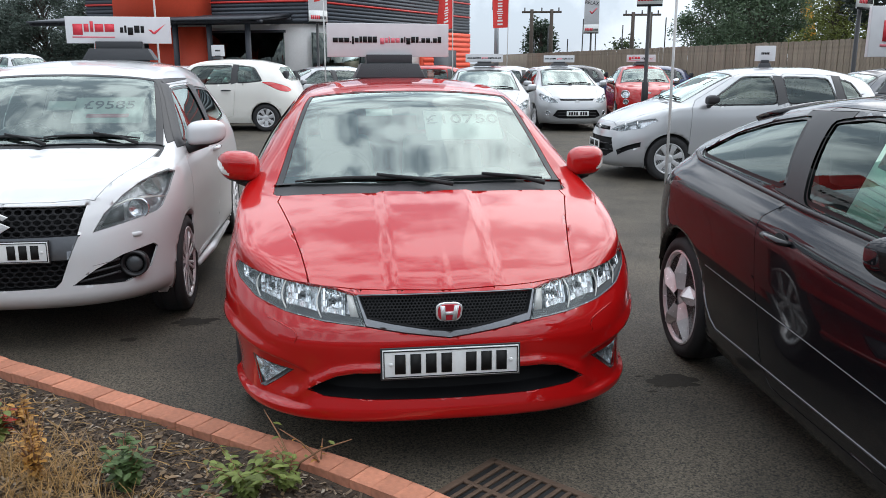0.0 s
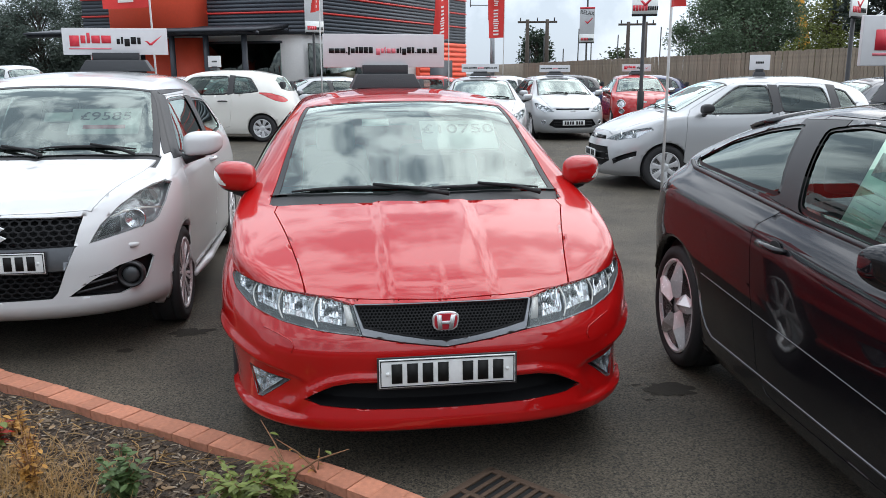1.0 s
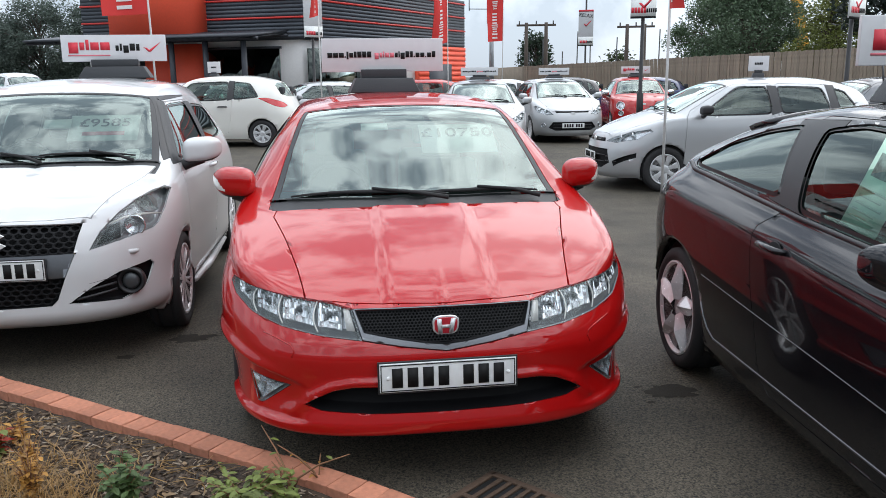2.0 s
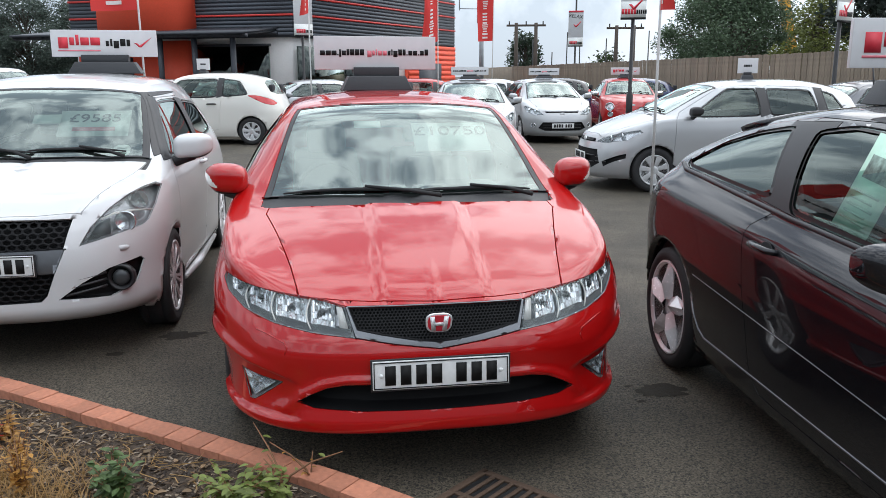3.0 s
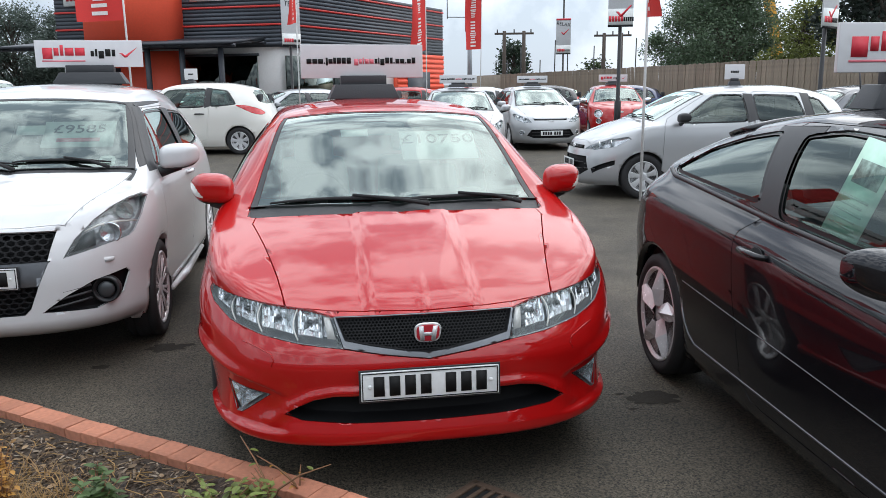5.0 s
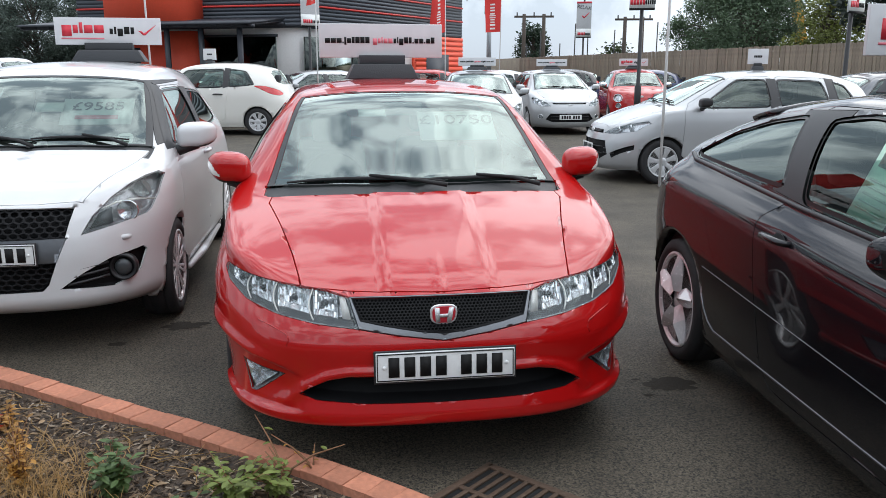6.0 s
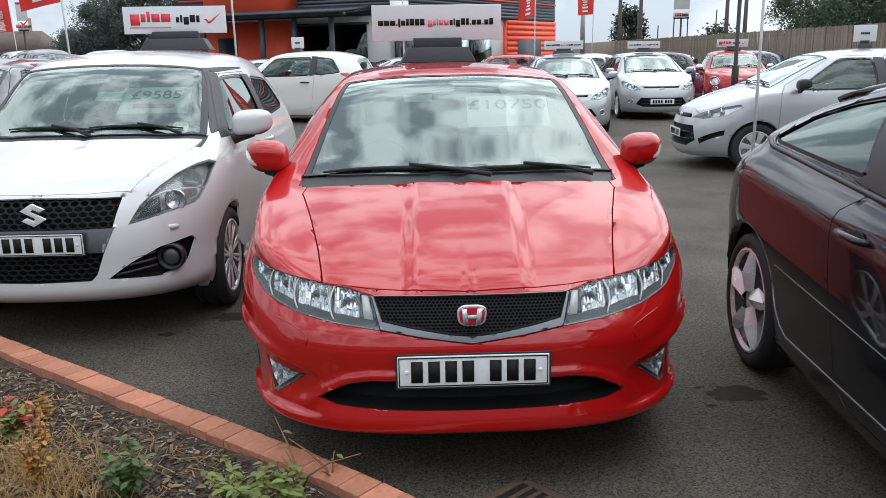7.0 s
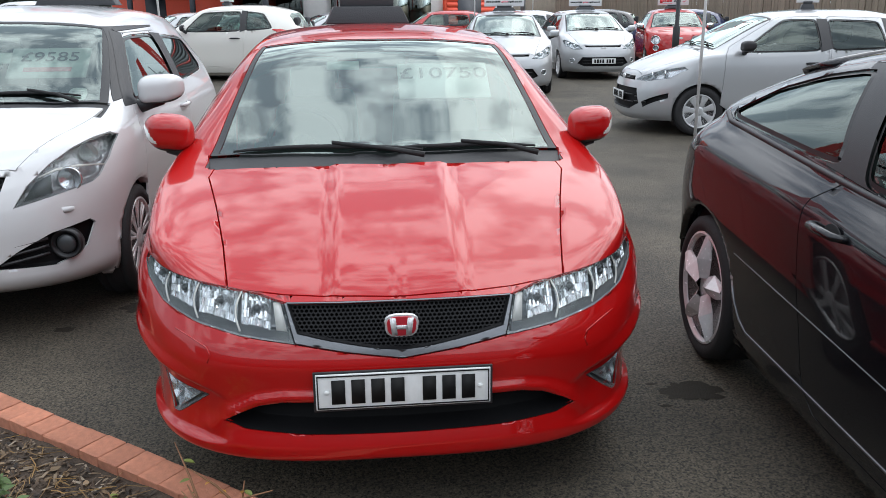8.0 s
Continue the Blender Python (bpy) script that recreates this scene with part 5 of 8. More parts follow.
def black_coupe(m):
    car = Car("car", "black metallic three-door coupe with five-spoke alloy wheels", m, ASTRA, BLACKP)
    car.handle_mat = BLACKP
    ob = car.ob
    sc = [(-0.66, 1.12), (0, 1.06), (0.66, 1.12), (0.56, 1.86), (0, 1.84), (-0.56, 1.86)]
    s_id = car.region(sc, "top", smooth=0)
    rg = [(-0.47, 3.42), (0, 3.40), (0.47, 3.42), (0.52, 3.92), (0, 3.98), (-0.52, 3.92)]
    r_id = car.region(rg, "top", smooth=0)
    car.pane("windscreen", s_id, SCREEN, ob, 0.004)
    car.pane("rear_window", r_id, PANE, ob, 0.004)
    tail_l = [(3.93, 0.86), (4.04, 0.90), (4.20, 1.00), (4.12, 1.045), (3.98, 1.03), (3.90, 0.97)]
    for s in (-1, 1):
        t_id = car.region(tail_l, "side", s, 1)
        t = car.panel("tail_light", t_id, TAIL, label="red and clear wraparound tail light", gap=0.003, depth=0.006)
    side_cuts(car, [[(1.20, 0.36), (1.30, 0.26), (2.50, 0.25), (2.58, 0.34), (2.66, 0.62), (2.72, 0.92), (2.62, 1.0), (2.80, 1.37), (1.92, 1.37), (1.24, 0.95)]],
              [(0, [(1.36, 0.945), (2.49, 1.005), (2.53, 1.03), (2.66, 1.325), (2.42, 1.355), (1.98, 1.335), (1.66, 1.22)]),
               (None, [(2.66, 1.03), (3.60, 1.075), (3.66, 1.10), (3.45, 1.215), (3.15, 1.29), (2.84, 1.335)])], handle=(2.52, 0.868),
              pillars=[[(2.44, 1.0), (2.76, 1.03), (2.92, 1.345), (2.56, 1.36)]])
    for s in (-1, 1):
        # thin gunmetal bead drawn as a line along the body side
        pts = [(s * 0.874, y, 0.50 + (y - 1.3) * 0.05) for y in np.linspace(1.28, 3.2, 9)]
        k = bmesh.new()
        hits = [car.bv.ray_cast(Vector((s * 3, p[1], p[2])), Vector((-s, 0, 0)))[0] for p in pts]
        tube([h + Vector((s * 0.001, 0, 0)) for h in hits if h], 0.0022, 6, True, k)
        part("rubbing_strip", k, GUNMETAL, ob, "thin bright line along the body side")
        hits = [car.bv.ray_cast(Vector((s * 3, y, 0.318)), Vector((-s, 0, 0)))[0] for y in np.linspace(1.3, 3.05, 9)] + [car.bv.ray_cast(Vector((s * 3, y, z)), Vector((-s, 0, 0)))[0] for y, z in ((3.12, 0.35), (3.17, 0.40), (3.20, 0.46))]
        part("sill_trim", tube([h + Vector((s * 0.001, 0, 0)) for h in hits if h], 0.0045, 8), GUNMETAL, ob)
        hits = [car.bv.ray_cast(Vector((s * 3, y, z)), Vector((-s, 0, 0)))[0] for y, z in [(1.30, 0.935), (1.8, 0.962), (2.5, 0.993), (3.0, 1.025), (3.6, 1.062), (3.70, 1.085)]]
        part("belt_strip", tube([h + Vector((s * 0.004, 0, 0)) for h in hits if h], 0.011, 8), TRIM, ob)
        mirror(ob, (s * 0.945, 1.55, 1.015), s, (0.125, 0.10, 0.075), BLACKP, indicator=False, boxy=True)
    lamp = [(0.42, 0.62), (0.50, 0.68), (0.70, 0.735), (0.80, 0.745), (0.80, 0.70), (0.66, 0.62)]
    for p in (lamp, mirrored(lamp)):
        car.lamp("headlight", car.region(p, "front", 1, 0), (0, 0.06, 0), REFLECT, LENS)
    gr = [(-0.36, 0.66), (-0.33, 0.58), (0.33, 0.58), (0.36, 0.66)]
    part("grille", housing(taken(car.bm, car.region(gr, "front", 1, 0)), (0, 0.04, 0), 0.97), MESHB, ob)
    low = [(-0.45, 0.38), (-0.40, 0.27), (0.40, 0.27), (0.45, 0.38)]
    part("lower_grille", housing(taken(car.bm, car.region(low, "front", 1, 0)), (0, 0.04, 0), 0.97), MESHB, ob)
    number_plate(ob, (0, -0.004, 0.47))
    # roof spoiler over the rear window, flat dark ovals for the shade in the handles' scoop and keyhole
    sp = bmesh.new()
    prof = [(3.28, 0.010, 0.020), (3.38, 0.022, 0.014), (3.47, 0.014, -0.004), (3.53, -0.004, -0.026)]
    rows_ = []
    for u in np.linspace(-1, 1, 15):
        hi = [car.bv.ray_cast(Vector((u * 0.53, min(y, 3.42), 3)), Vector((0, 0, -1)))[0].z for y, a, b in prof]
        rows_.append([sp.verts.new((u * 0.56, y - 0.06 * u * u, h + a)) for (y, a, b), h in zip(prof, hi)] + [sp.verts.new((u * 0.55, y - 0.06 * u * u, h + a - 0.018)) for (y, a, b), h in reversed(list(zip(prof, hi)))])
    for p, q in zip(rows_, rows_[1:]):
        for i in range(8):
            sp.faces.new((p[i], p[(i + 1) % 8], q[(i + 1) % 8], q[i]))
    sp.faces.new(rows_[0])
    sp.faces.new(rows_[-1])
    bmesh.ops.recalc_face_normals(sp, faces=sp.faces)
    part("roof_spoiler", sp, BLACKP, ob)
    for s in (-1, 1):
        hit = car.bv.ray_cast(Vector((s * 3, 2.52, 0.868)), Vector((-s, 0, 0)))[0]
        # no hollow here: its shade is a flat near-black oval on the door
        cup = [(0.055 * math.cos(a), 0.042 * math.sin(a) - 0.012) for a in [2 * math.pi * i / 18 for i in range(18)]]
        part("handle_scoop", slab(cup, 0.004, lambda u, v, d: (hit.x + s * (0.003 - d), 2.50 + u, 0.868 + v), 0.001), DARK, ob)
    interior(ob, ASTRA)
    mast = tube([(0.0, 3.25, 1.375), (0.0, 3.32, 1.66)], [0.006, 0.003], 6)
    part("aerial", mast, TRIM, ob)
    car.finish((0.94, 3.565), 0.325, 0.374, 0.225, 0.247, dict(mat=ALLOY, n=5, w=0.085, mid=0.62, end=0.30, skew=0.05, turn=0.2, ridge=0.045))
    return ob


def price_card(parent_m, at, tilt, w, h, text, size, label, extra=True):
    """A price sheet standing behind a windscreen, its digits in grey."""
    c = thing("price_card", label, "price card", parent_m @ pose(*at, tilt, 0, 0), "price cards behind the windscreens")
    part("sheet", slab([(-w / 2, -h / 2), (w / 2, -h / 2), (w / 2, h / 2), (-w / 2, h / 2)], 0.003, lambda u, v, d: (u, d, v)), CARD, c)
    if text:
        writing(text, size, INK, pose(0, -0.003, h * 0.18, 90, 0, 0), c, "digits", 1.25)
    if extra:
        part("print_line", slab([(-w * 0.3, -h * 0.30), (w * 0.3, -h * 0.30), (w * 0.3, -h * 0.16), (-w * 0.3, -h * 0.16)], 0.002, lambda u, v, d: (u, d - 0.003, v)), PINKINK, c)
    return c


HONDA_AT = pose(0.0, 0.012, 0, 0, 0, -1.0)
SWIFT_AT = pose(-2.155, 1.60, 0, 0, 0, -1.5)
ASTRA_AT = pose(1.95, -2.55, 0, 0, 0, -5.0)
red_hatchback(HONDA_AT)
white_hatchback(SWIFT_AT)
black_coupe(ASTRA_AT)
roof_sign(HONDA_AT @ pose(-0.048, 2.42, 1.452, 0, 0, 4.5), "pale grey roof sign with a line of dark and pink print", 0.775, 0.205, URL_DESIGN, (0.36, 0.17), 0.145)
roof_sign(SWIFT_AT @ pose(0.095, 2.50, 1.566, 0, 0, 2), "white roof sign with red and black print and a tick", 0.79, 0.205, PRICE_DESIGN, (0.44, 0.18), 0.145)
roof_sign(ASTRA_AT @ pose(-0.055, 2.76, 1.418), "white roof sign with red print", 0.79, 0.20, PRICE_DESIGN, (0.44, 0.18), 0.165)

price_card(HONDA_AT, (0.27, 1.43, 1.225), -56, 0.40, 0.24, "£10750", 0.105, "white price sheet with grey digits behind the windscreen", False)
price_card(SWIFT_AT, (0.31, 1.20, 1.245), -50, 0.44, 0.24, "£9585", 0.105, "white price sheet with grey digits behind the windscreen")
price_card(HONDA_AT, (-0.17, 1.465, 1.292), -56, 0.14, 0.055, "", 0.1, "small white slip under the mirror behind the windscreen", False)
price_card(SWIFT_AT, (0.02, 1.20, 1.275), -50, 0.17, 0.085, "", 0.1, "small white slip behind the windscreen", False)
disc = thing("tax_disc", "round pale disc stuck inside the windscreen", "sticker", SWIFT_AT @ pose(0.515, 0.985, 1.085, -50, 0, 0))
part("disc", slab(rounded([(-0.05, -0.05), (0.05, -0.05), (0.05, 0.05), (-0.05, 0.05)], 3), 0.003, lambda u, v, d: (u, d, v)), PAPER, disc)
for u in (-0.018, 0.0, 0.018):
    part("print", slab([(-0.03, u - 0.004), (0.03, u - 0.004), (0.03, u + 0.004), (-0.03, u + 0.004)], 0.002, lambda a, v, d: (a, d - 0.003, v)), GREYINK, disc)
sheet = thing("sale_sheet", "pale green sheet with a dark picture inside the side window", "poster", ASTRA_AT @ pose(-0.695, 2.13, 1.165, 0, 0, -90))
PHOTO = mat("grey_print", (0.22, 0.30, 0.26), 0.8, scale=45, vary=0.75, big=28)
PALEPRINT = mat("pale_print", (0.36, 0.52, 0.44), 0.8)
SHEET = lambda u, v, d: (u * math.cos(-0.15) - v * math.sin(-0.15), d - (v + 0.0) * -0.36, u * math.sin(-0.15) + v * math.cos(-0.15))
part("paper", slab([(-0.105, -0.165), (0.105, -0.165), (0.105, 0.165), (-0.105, 0.165)], 0.002, SHEET), GREENPAPER, sheet)
part("picture", slab([(-0.075, 0.015), (0.075, 0.015), (0.075, 0.095), (-0.075, 0.095)], 0.002, lambda u, v, d: SHEET(u, v, d - 0.004)), PHOTO, sheet, "small grey printed picture")
for k in range(5):
    part("text_bar", slab([(-0.08, -0.13 + k * 0.024), (0.07 - 0.02 * (k % 2), -0.13 + k * 0.024), (0.07 - 0.02 * (k % 2), -0.122 + k * 0.024), (-0.08, -0.122 + k * 0.024)], 0.002, lambda u, v, d: SHEET(u, v, d - 0.004)), PALEPRINT, sheet)

# ---- ground ----
def asphalt():
    m, n, l, p = shader("asphalt")
    co = n.new("ShaderNodeTexCoord")
    vor, no, big = n.new("ShaderNodeTexVoronoi"), n.new("ShaderNodeTexNoise"), n.new("ShaderNodeTexNoise")
    vor.inputs["Scale"].default_value = 150
    no.inputs["Scale"].default_value, no.inputs["Detail"].default_value = 75, 9
    big.inputs["Scale"].default_value, big.inputs["Detail"].default_value = 1.6, 9
    for t in (vor, no, big):
        l.new(co.outputs["Object"], t.inputs["Vector"])
    ramp = n.new("ShaderNodeValToRGB")
    ramp.color_ramp.elements[0].position, ramp.color_ramp.elements[0].color = 0.25, (0.0065, 0.0055, 0.0042, 1)
    ramp.color_ramp.elements[1].position, ramp.color_ramp.elements[1].color = 0.85, (0.106, 0.087, 0.060, 1)
    mixv = n.new("ShaderNodeMath")
    mixv.operation = "ADD"
    sc = n.new("ShaderNodeMath")
    sc.operation, sc.inputs[1].default_value = "MULTIPLY", 0.72
    l.new(vor.outputs["Color"], sc.inputs[0])
    l.new(sc.outputs[0], mixv.inputs[0])
    l.new(no.outputs[0], mixv.inputs[1])
    sub = n.new("ShaderNodeMath")
    sub.operation, sub.inputs[1].default_value = "SUBTRACT", 0.30
    l.new(mixv.outputs[0], sub.inputs[0])
    l.new(sub.outputs[0], ramp.inputs[0])
    stain = n.new("ShaderNodeMapRange")
    stain.inputs[1].default_value, stain.inputs[2].default_value, stain.inputs[3].default_value, stain.inputs[4].default_value = 0.35, 0.65, 0.68, 1.28
    l.new(big.outputs[0], stain.inputs[0])
    hsv = n.new("ShaderNodeHueSaturation")
    l.new(ramp.outputs[0], hsv.inputs["Color"])
    l.new(stain.outputs[0], hsv.inputs["Value"])
    # scattered pale stones worn bare
    grit, pale, speck = n.new("ShaderNodeTexVoronoi"), n.new("ShaderNodeMapRange"), n.new("ShaderNodeMixRGB")
    grit.inputs["Scale"].default_value = 62
    l.new(co.outputs["Object"], grit.inputs["Vector"])
    l.new(grit.outputs["Distance"], pale.inputs[0])
    pale.inputs[1].default_value, pale.inputs[2].default_value, pale.inputs[3].default_value, pale.inputs[4].default_value = 0.10, 0.22, 0.55, 0.0
    l.new(pale.outputs[0], speck.inputs[0])
    l.new(hsv.outputs[0], speck.inputs[1])
    speck.inputs[2].default_value = (0.128, 0.105, 0.072, 1)
    l.new(speck.outputs[0], p.inputs["Base Color"])
    p.inputs["Roughness"].default_value = 0.78
    p.inputs["Specular IOR Level"].default_value = 0.5
    b = n.new("ShaderNodeBump")
    b.inputs["Strength"].default_value, b.inputs["Distance"].default_value = 0.9, 0.008
    l.new(sub.outputs[0], b.inputs["Height"])
    l.new(b.outputs[0], p.inputs["Normal"])
    return m


ASPHALT = asphalt()
g = bmesh.new()
bmesh.ops.create_grid(g, x_segments=40, y_segments=40, size=1500)
ground = tagged(part("ground", g, ASPHALT), "dark grey tarmac of the car lot", "ground", kind="structure")

# ---- showroom, fence, trees, posts and flags ----
CLAD = mat("dark_cladding", (0.055, 0.065, 0.08), 0.5, 0.3, scale=8, vary=0.15, big=0.4)
STRIPE = mat("red_stripe", (0.55, 0.03, 0.025), 0.45)
ORANGE = mat("orange_red_render", (0.94, 0.115, 0.055), 0.55, scale=12, vary=0.06, bump=0.05, big=0.5)
WALLW = mat("white_render", (0.78, 0.78, 0.77), 0.7, scale=14, vary=0.06, bump=0.1, big=0.6)
CANOPY = mat("dark_canopy_steel", (0.035, 0.04, 0.05), 0.5, 0.2)
FLAGRED = mat("flag_cloth_red", (0.62, 0.035, 0.03), 0.75, scale=60, vary=0.1)
FLAGWHITE = mat("flag_print_white", (0.75, 0.70, 0.68), 0.75)
POLEW = mat("white_pole", (0.78, 0.78, 0.77), 0.4)
POSTB = mat("black_post", (0.018, 0.018, 0.02), 0.45, 0.2)
POSTG = mat("grey_galvanised", (0.30, 0.32, 0.34), 0.5, 0.6)
BANNER = mat("banner_grey", (0.50, 0.51, 0.52), 0.6)
WOODPOLE = mat("timber_pole", (0.07, 0.055, 0.045), 0.9, bump=0.3, scale=20)
FENCE = mat("fence_timber", (0.245, 0.200, 0.152), 0.85, scale=16, vary=0.25, bump=0.35, bump_scale=40, rand=0.13)
ROOFTILE = mat("roof_tile", (0.12, 0.09, 0.08), 0.85, scale=6, vary=0.2)
FARWALL = mat("grey_rendered_wall", (0.125, 0.13, 0.14), 0.85, scale=3, vary=0.2, big=0.3)
BRICKW = mat("house_brick", (0.30, 0.20, 0.15), 0.85, scale=12, vary=0.2)


def prism(poly, z0, z1):
    """An upright block over a plan outline."""
    return slab(poly, z1 - z0, lambda u, v, d: (u, v, z0 + d))


def wall_frame(a, b):
    """Along, outward and length of a wall from a to b, outward to the right of the way."""
    a, b = Vector((*a, 0)), Vector((*b, 0))
    d = (b - a).normalized()
    return a, d, Vector((d.y, -d.x, 0)), (b - a).length


def wall_box(bm, fr, u0, u1, z0, z1, out0, out1):
    a, d, o, _ = fr
    return joined(bm, prism([tuple((a + d * u + o * w).xy) for u, w in ((u0, out0), (u1, out0), (u1, out1), (u0, out1))], z0, z1))


def showroom():
    s = thing("showroom", "dark ribbed showroom with red stripes and an orange-red entrance", "building", kind="thing")
    left, right = wall_frame((-14.5, 37.7), (-0.7, 31.3)), wall_frame((-0.7, 31.3), (8.0, 42.6))
    n = part("core_wall", prism([(-10.1, 35.95), (-0.8, 31.6), (7.8, 42.6), (0.5, 50), (-3, 48)], 0, 5.2), WALLW, s)
    for fr, top, start in ((left, 6.4, 4.75), (right, 5.5, 0.0)):
        length = fr[3]
        z = 3.16
        reds = [3.88, 4.62, 5.36]
        while z < top - 0.05:
            b = bmesh.new()
            if reds and z >= reds[0] - 0.08:
                reds.pop(0)
                wall_box(b, fr, start - 0.02, length + 0.02, z, z + 0.075, -0.2, 0.09)
                part("stripe", b, STRIPE, s, "red stripe")
                z += 0.09
            else:
                wall_box(b, fr, start, length, z, z + 0.135, -0.2, 0.05)
                part("cladding_rib", b, CLAD, s)
                z += 0.155
        b = bmesh.new()
        wall_box(b, fr, start, length, 3.1, top - 0.03, -0.25, 0.015)
        part("cladding_back", b, CLAD, s)
    # roof slab
    part("roof", prism([(-10.15, 35.9), (-0.75, 31.5), (7.9, 42.6), (0.5, 50), (-3, 48)], 5.2, 5.4), CLAD, s)
    # entrance tower
    tower = bmesh.new()
    wall_box(tower, left, 7.1, 10.9, 3.35, 7.4, -0.5, 1.35)
    part("entrance_tower", tower, ORANGE, s, "orange-red rendered entrance tower")
    low = bmesh.new()
    wall_box(low, left, 5.2, 9.5, 0, 3.0, -0.3, 0.25)
    wall_box(low, left, 9.6, 10.7, 0, 3.0, -0.3, 0.6)
    part("entrance_wall", low, ORANGE, s, "orange-red wall under the canopy")
    door = bmesh.new()
    wall_box(door, left, 6.9, 7.9, 0, 2.35, 0.0, 0.27)
    part("entrance_door", door, CANOPY, s)
    for u0, u1 in ((10.85, 12.4), (12.5, 14.15)):
        w = bmesh.new()
        wall_box(w, left, u0, u1, 0.25, 2.75, 0.0, 0.1)
        part("shop_window", w, CLEARP, s)
        for z0 in (2.75, 0.15):
            k = bmesh.new()
            wall_box(k, left, u0 - 0.08, u1 + 0.08, z0, z0 + 0.1, 0.0, 0.14)
            part("window_frame", k, CANOPY, s)
    for u0, u1 in ((0.2, 3.4), (3.6, 5.6), (5.8, 7.6)):
        w = bmesh.new()
        wall_box(w, right, u0, u1, 0.25, 2.75, 0.0, 0.1)
        part("shop_window", w, CLEARP, s)
    o = bmesh.new()
    wall_box(o, right, 9.2, 14.3, 0, 3.1, -0.3, 0.04)
    part("corner_wall", o, ORANGE, s, "orange-red ribbed wall")
    for k in range(11):
        b = bmesh.new()
        wall_box(b, right, 9.2, 14.32, 0.3 + k * 0.26, 0.50 + k * 0.26, 0.0, 0.07)
        part("wall_rib", b, ORANGE, s)
    d = bmesh.new()
    wall_box(d, right, 10.2, 12.6, 0, 2.2, 0.0, 0.10)
    part("side_door", d, CANOPY, s)
    # canopy of beams and slats in front
    c = bmesh.new()
    wall_box(c, left, 4.2, 14.6, 3.0, 3.12, 2.6, 2.8)
    wall_box(c, left, 4.2, 14.6, 3.2, 3.32, 0.1, 0.3)
    part("canopy_beam", c, CANOPY, s)
    for k in range(16):
        u = 4.3 + k * 0.68
        a, dd, oo, _ = left
        p, q = a + dd * u + oo * 0.1, a + dd * u + oo * 2.9
        part("canopy_rafter", tube([(p.x, p.y, 3.38), (q.x, q.y, 3.08)], 0.05, 6), CANOPY, s)
    r = bmesh.new()
    a, dd, oo, _ = left
    pts = [a + dd * 4.2 + oo * 0.1, a + dd * 14.6 + oo * 0.1, a + dd * 14.6 + oo * 3.0, a + dd * 4.2 + oo * 3.0]
    vs = [r.verts.new((p.x, p.y, z)) for p, z in zip(pts, (3.5, 3.5, 3.18, 3.18))] + [r.verts.new((p.x, p.y, z)) for p, z in zip(pts, (3.42, 3.42, 3.10, 3.10))]
    for f in ((0, 1, 2, 3), (7, 6, 5, 4), (0, 4, 5, 1), (1, 5, 6, 2), (2, 6, 7, 3), (3, 7, 4, 0)):
        r.faces.new([vs[i] for i in f])
    bmesh.ops.recalc_face_normals(r, faces=r.faces)
    part("canopy_roof", r, CANOPY, s)
    for u in (7.9, 10.75, 12.25, 13.9):
        p = a + dd * u + oo * 2.5
        part("column", tube([(p.x, p.y, 0), (p.x, p.y, 3.1)], 0.11, 12), CANOPY, s)
    # board on the upper wall: plain shapes
    for fr, u0, u1 in ((left, 11.3, 13.0), (left, 5.3, 6.9)):
        b = bmesh.new()
        wall_box(b, fr, u0, u1, 4.95, 5.75, 0.05, 0.14)
        board = part("wall_sign", b, PAPER, s, "white sign board with red bars")
        for k in range(7):
            b = bmesh.new()
            w = (u1 - u0) / 8.5
            wall_box(b, fr, u0 + w * (k + 0.8), u0 + w * (k + 1.5), 5.15, 5.5, 0.14, 0.16)
            part("sign_bar", b, REDINK, board)
    for k in range(6):
        b = bmesh.new()
        wall_box(b, left, 8.0 + k * 0.42, 8.3 + k * 0.42, 5.25, 5.8, 1.35, 1.43)
        part("sign_letter", b, PAPER, s, "white plain raised sign shape")
    return s


showroom()


def fence():
    f = thing("fence", "weathered brown vertical timber board fence", "fence", kind="thing")
    x = 11.8
    rails = bmesh.new()
    box(0.05, 52, 0.09, (x + 0.05, 31, 0.4), bm=rails)
    box(0.05, 52, 0.09, (x + 0.05, 31, 1.5), bm=rails)
    part("rail", rails, FENCE, f)
    shared = []
    for k in range(6):
        b = box(0.022, 0.108, 2.05 + 0.004 * k, (0, 0, 0.02), 0.004)
        me = bpy.data.meshes.new("board")
        b.to_mesh(me)
        b.free()
        me.materials.append(FENCE)
        shared.append(me)
    rng = random.Random(4)
    rest = bmesh.new()
    y, k = 9.0, 0
    while y < 56:
        if k < 300:
            ob = new("board", rng.choice(shared))
            ob.parent = f
            ob.matrix_local = pose(x + rng.uniform(-0.006, 0.006), y, rng.uniform(-0.004, 0.006), 0, rng.uniform(-0.4, 0.4), 0)
        else:
            box(0.022, 0.108, 2.06, (x, y, 0.02), bm=rest)
        y += 0.118
        k += 1
    tagged(part("boarding", rest, FENCE, f), kind="stuff")
    for y in np.arange(6, 57, 2.4):
        part("post", box(0.1, 0.1, 2.0, (x + 0.12, y, 0)), FENCE, f)
    return f


fence()
far_wall = bmesh.new()
box(70, 0.3, 2.1, (-38, 62, 0), bm=far_wall)
box(70, 0.5, 0.08, (-38, 62, 2.1), bm=far_wall)
tagged(part("boundary_wall", far_wall, FARWALL), "low far boundary wall behind the parked cars", "wall")


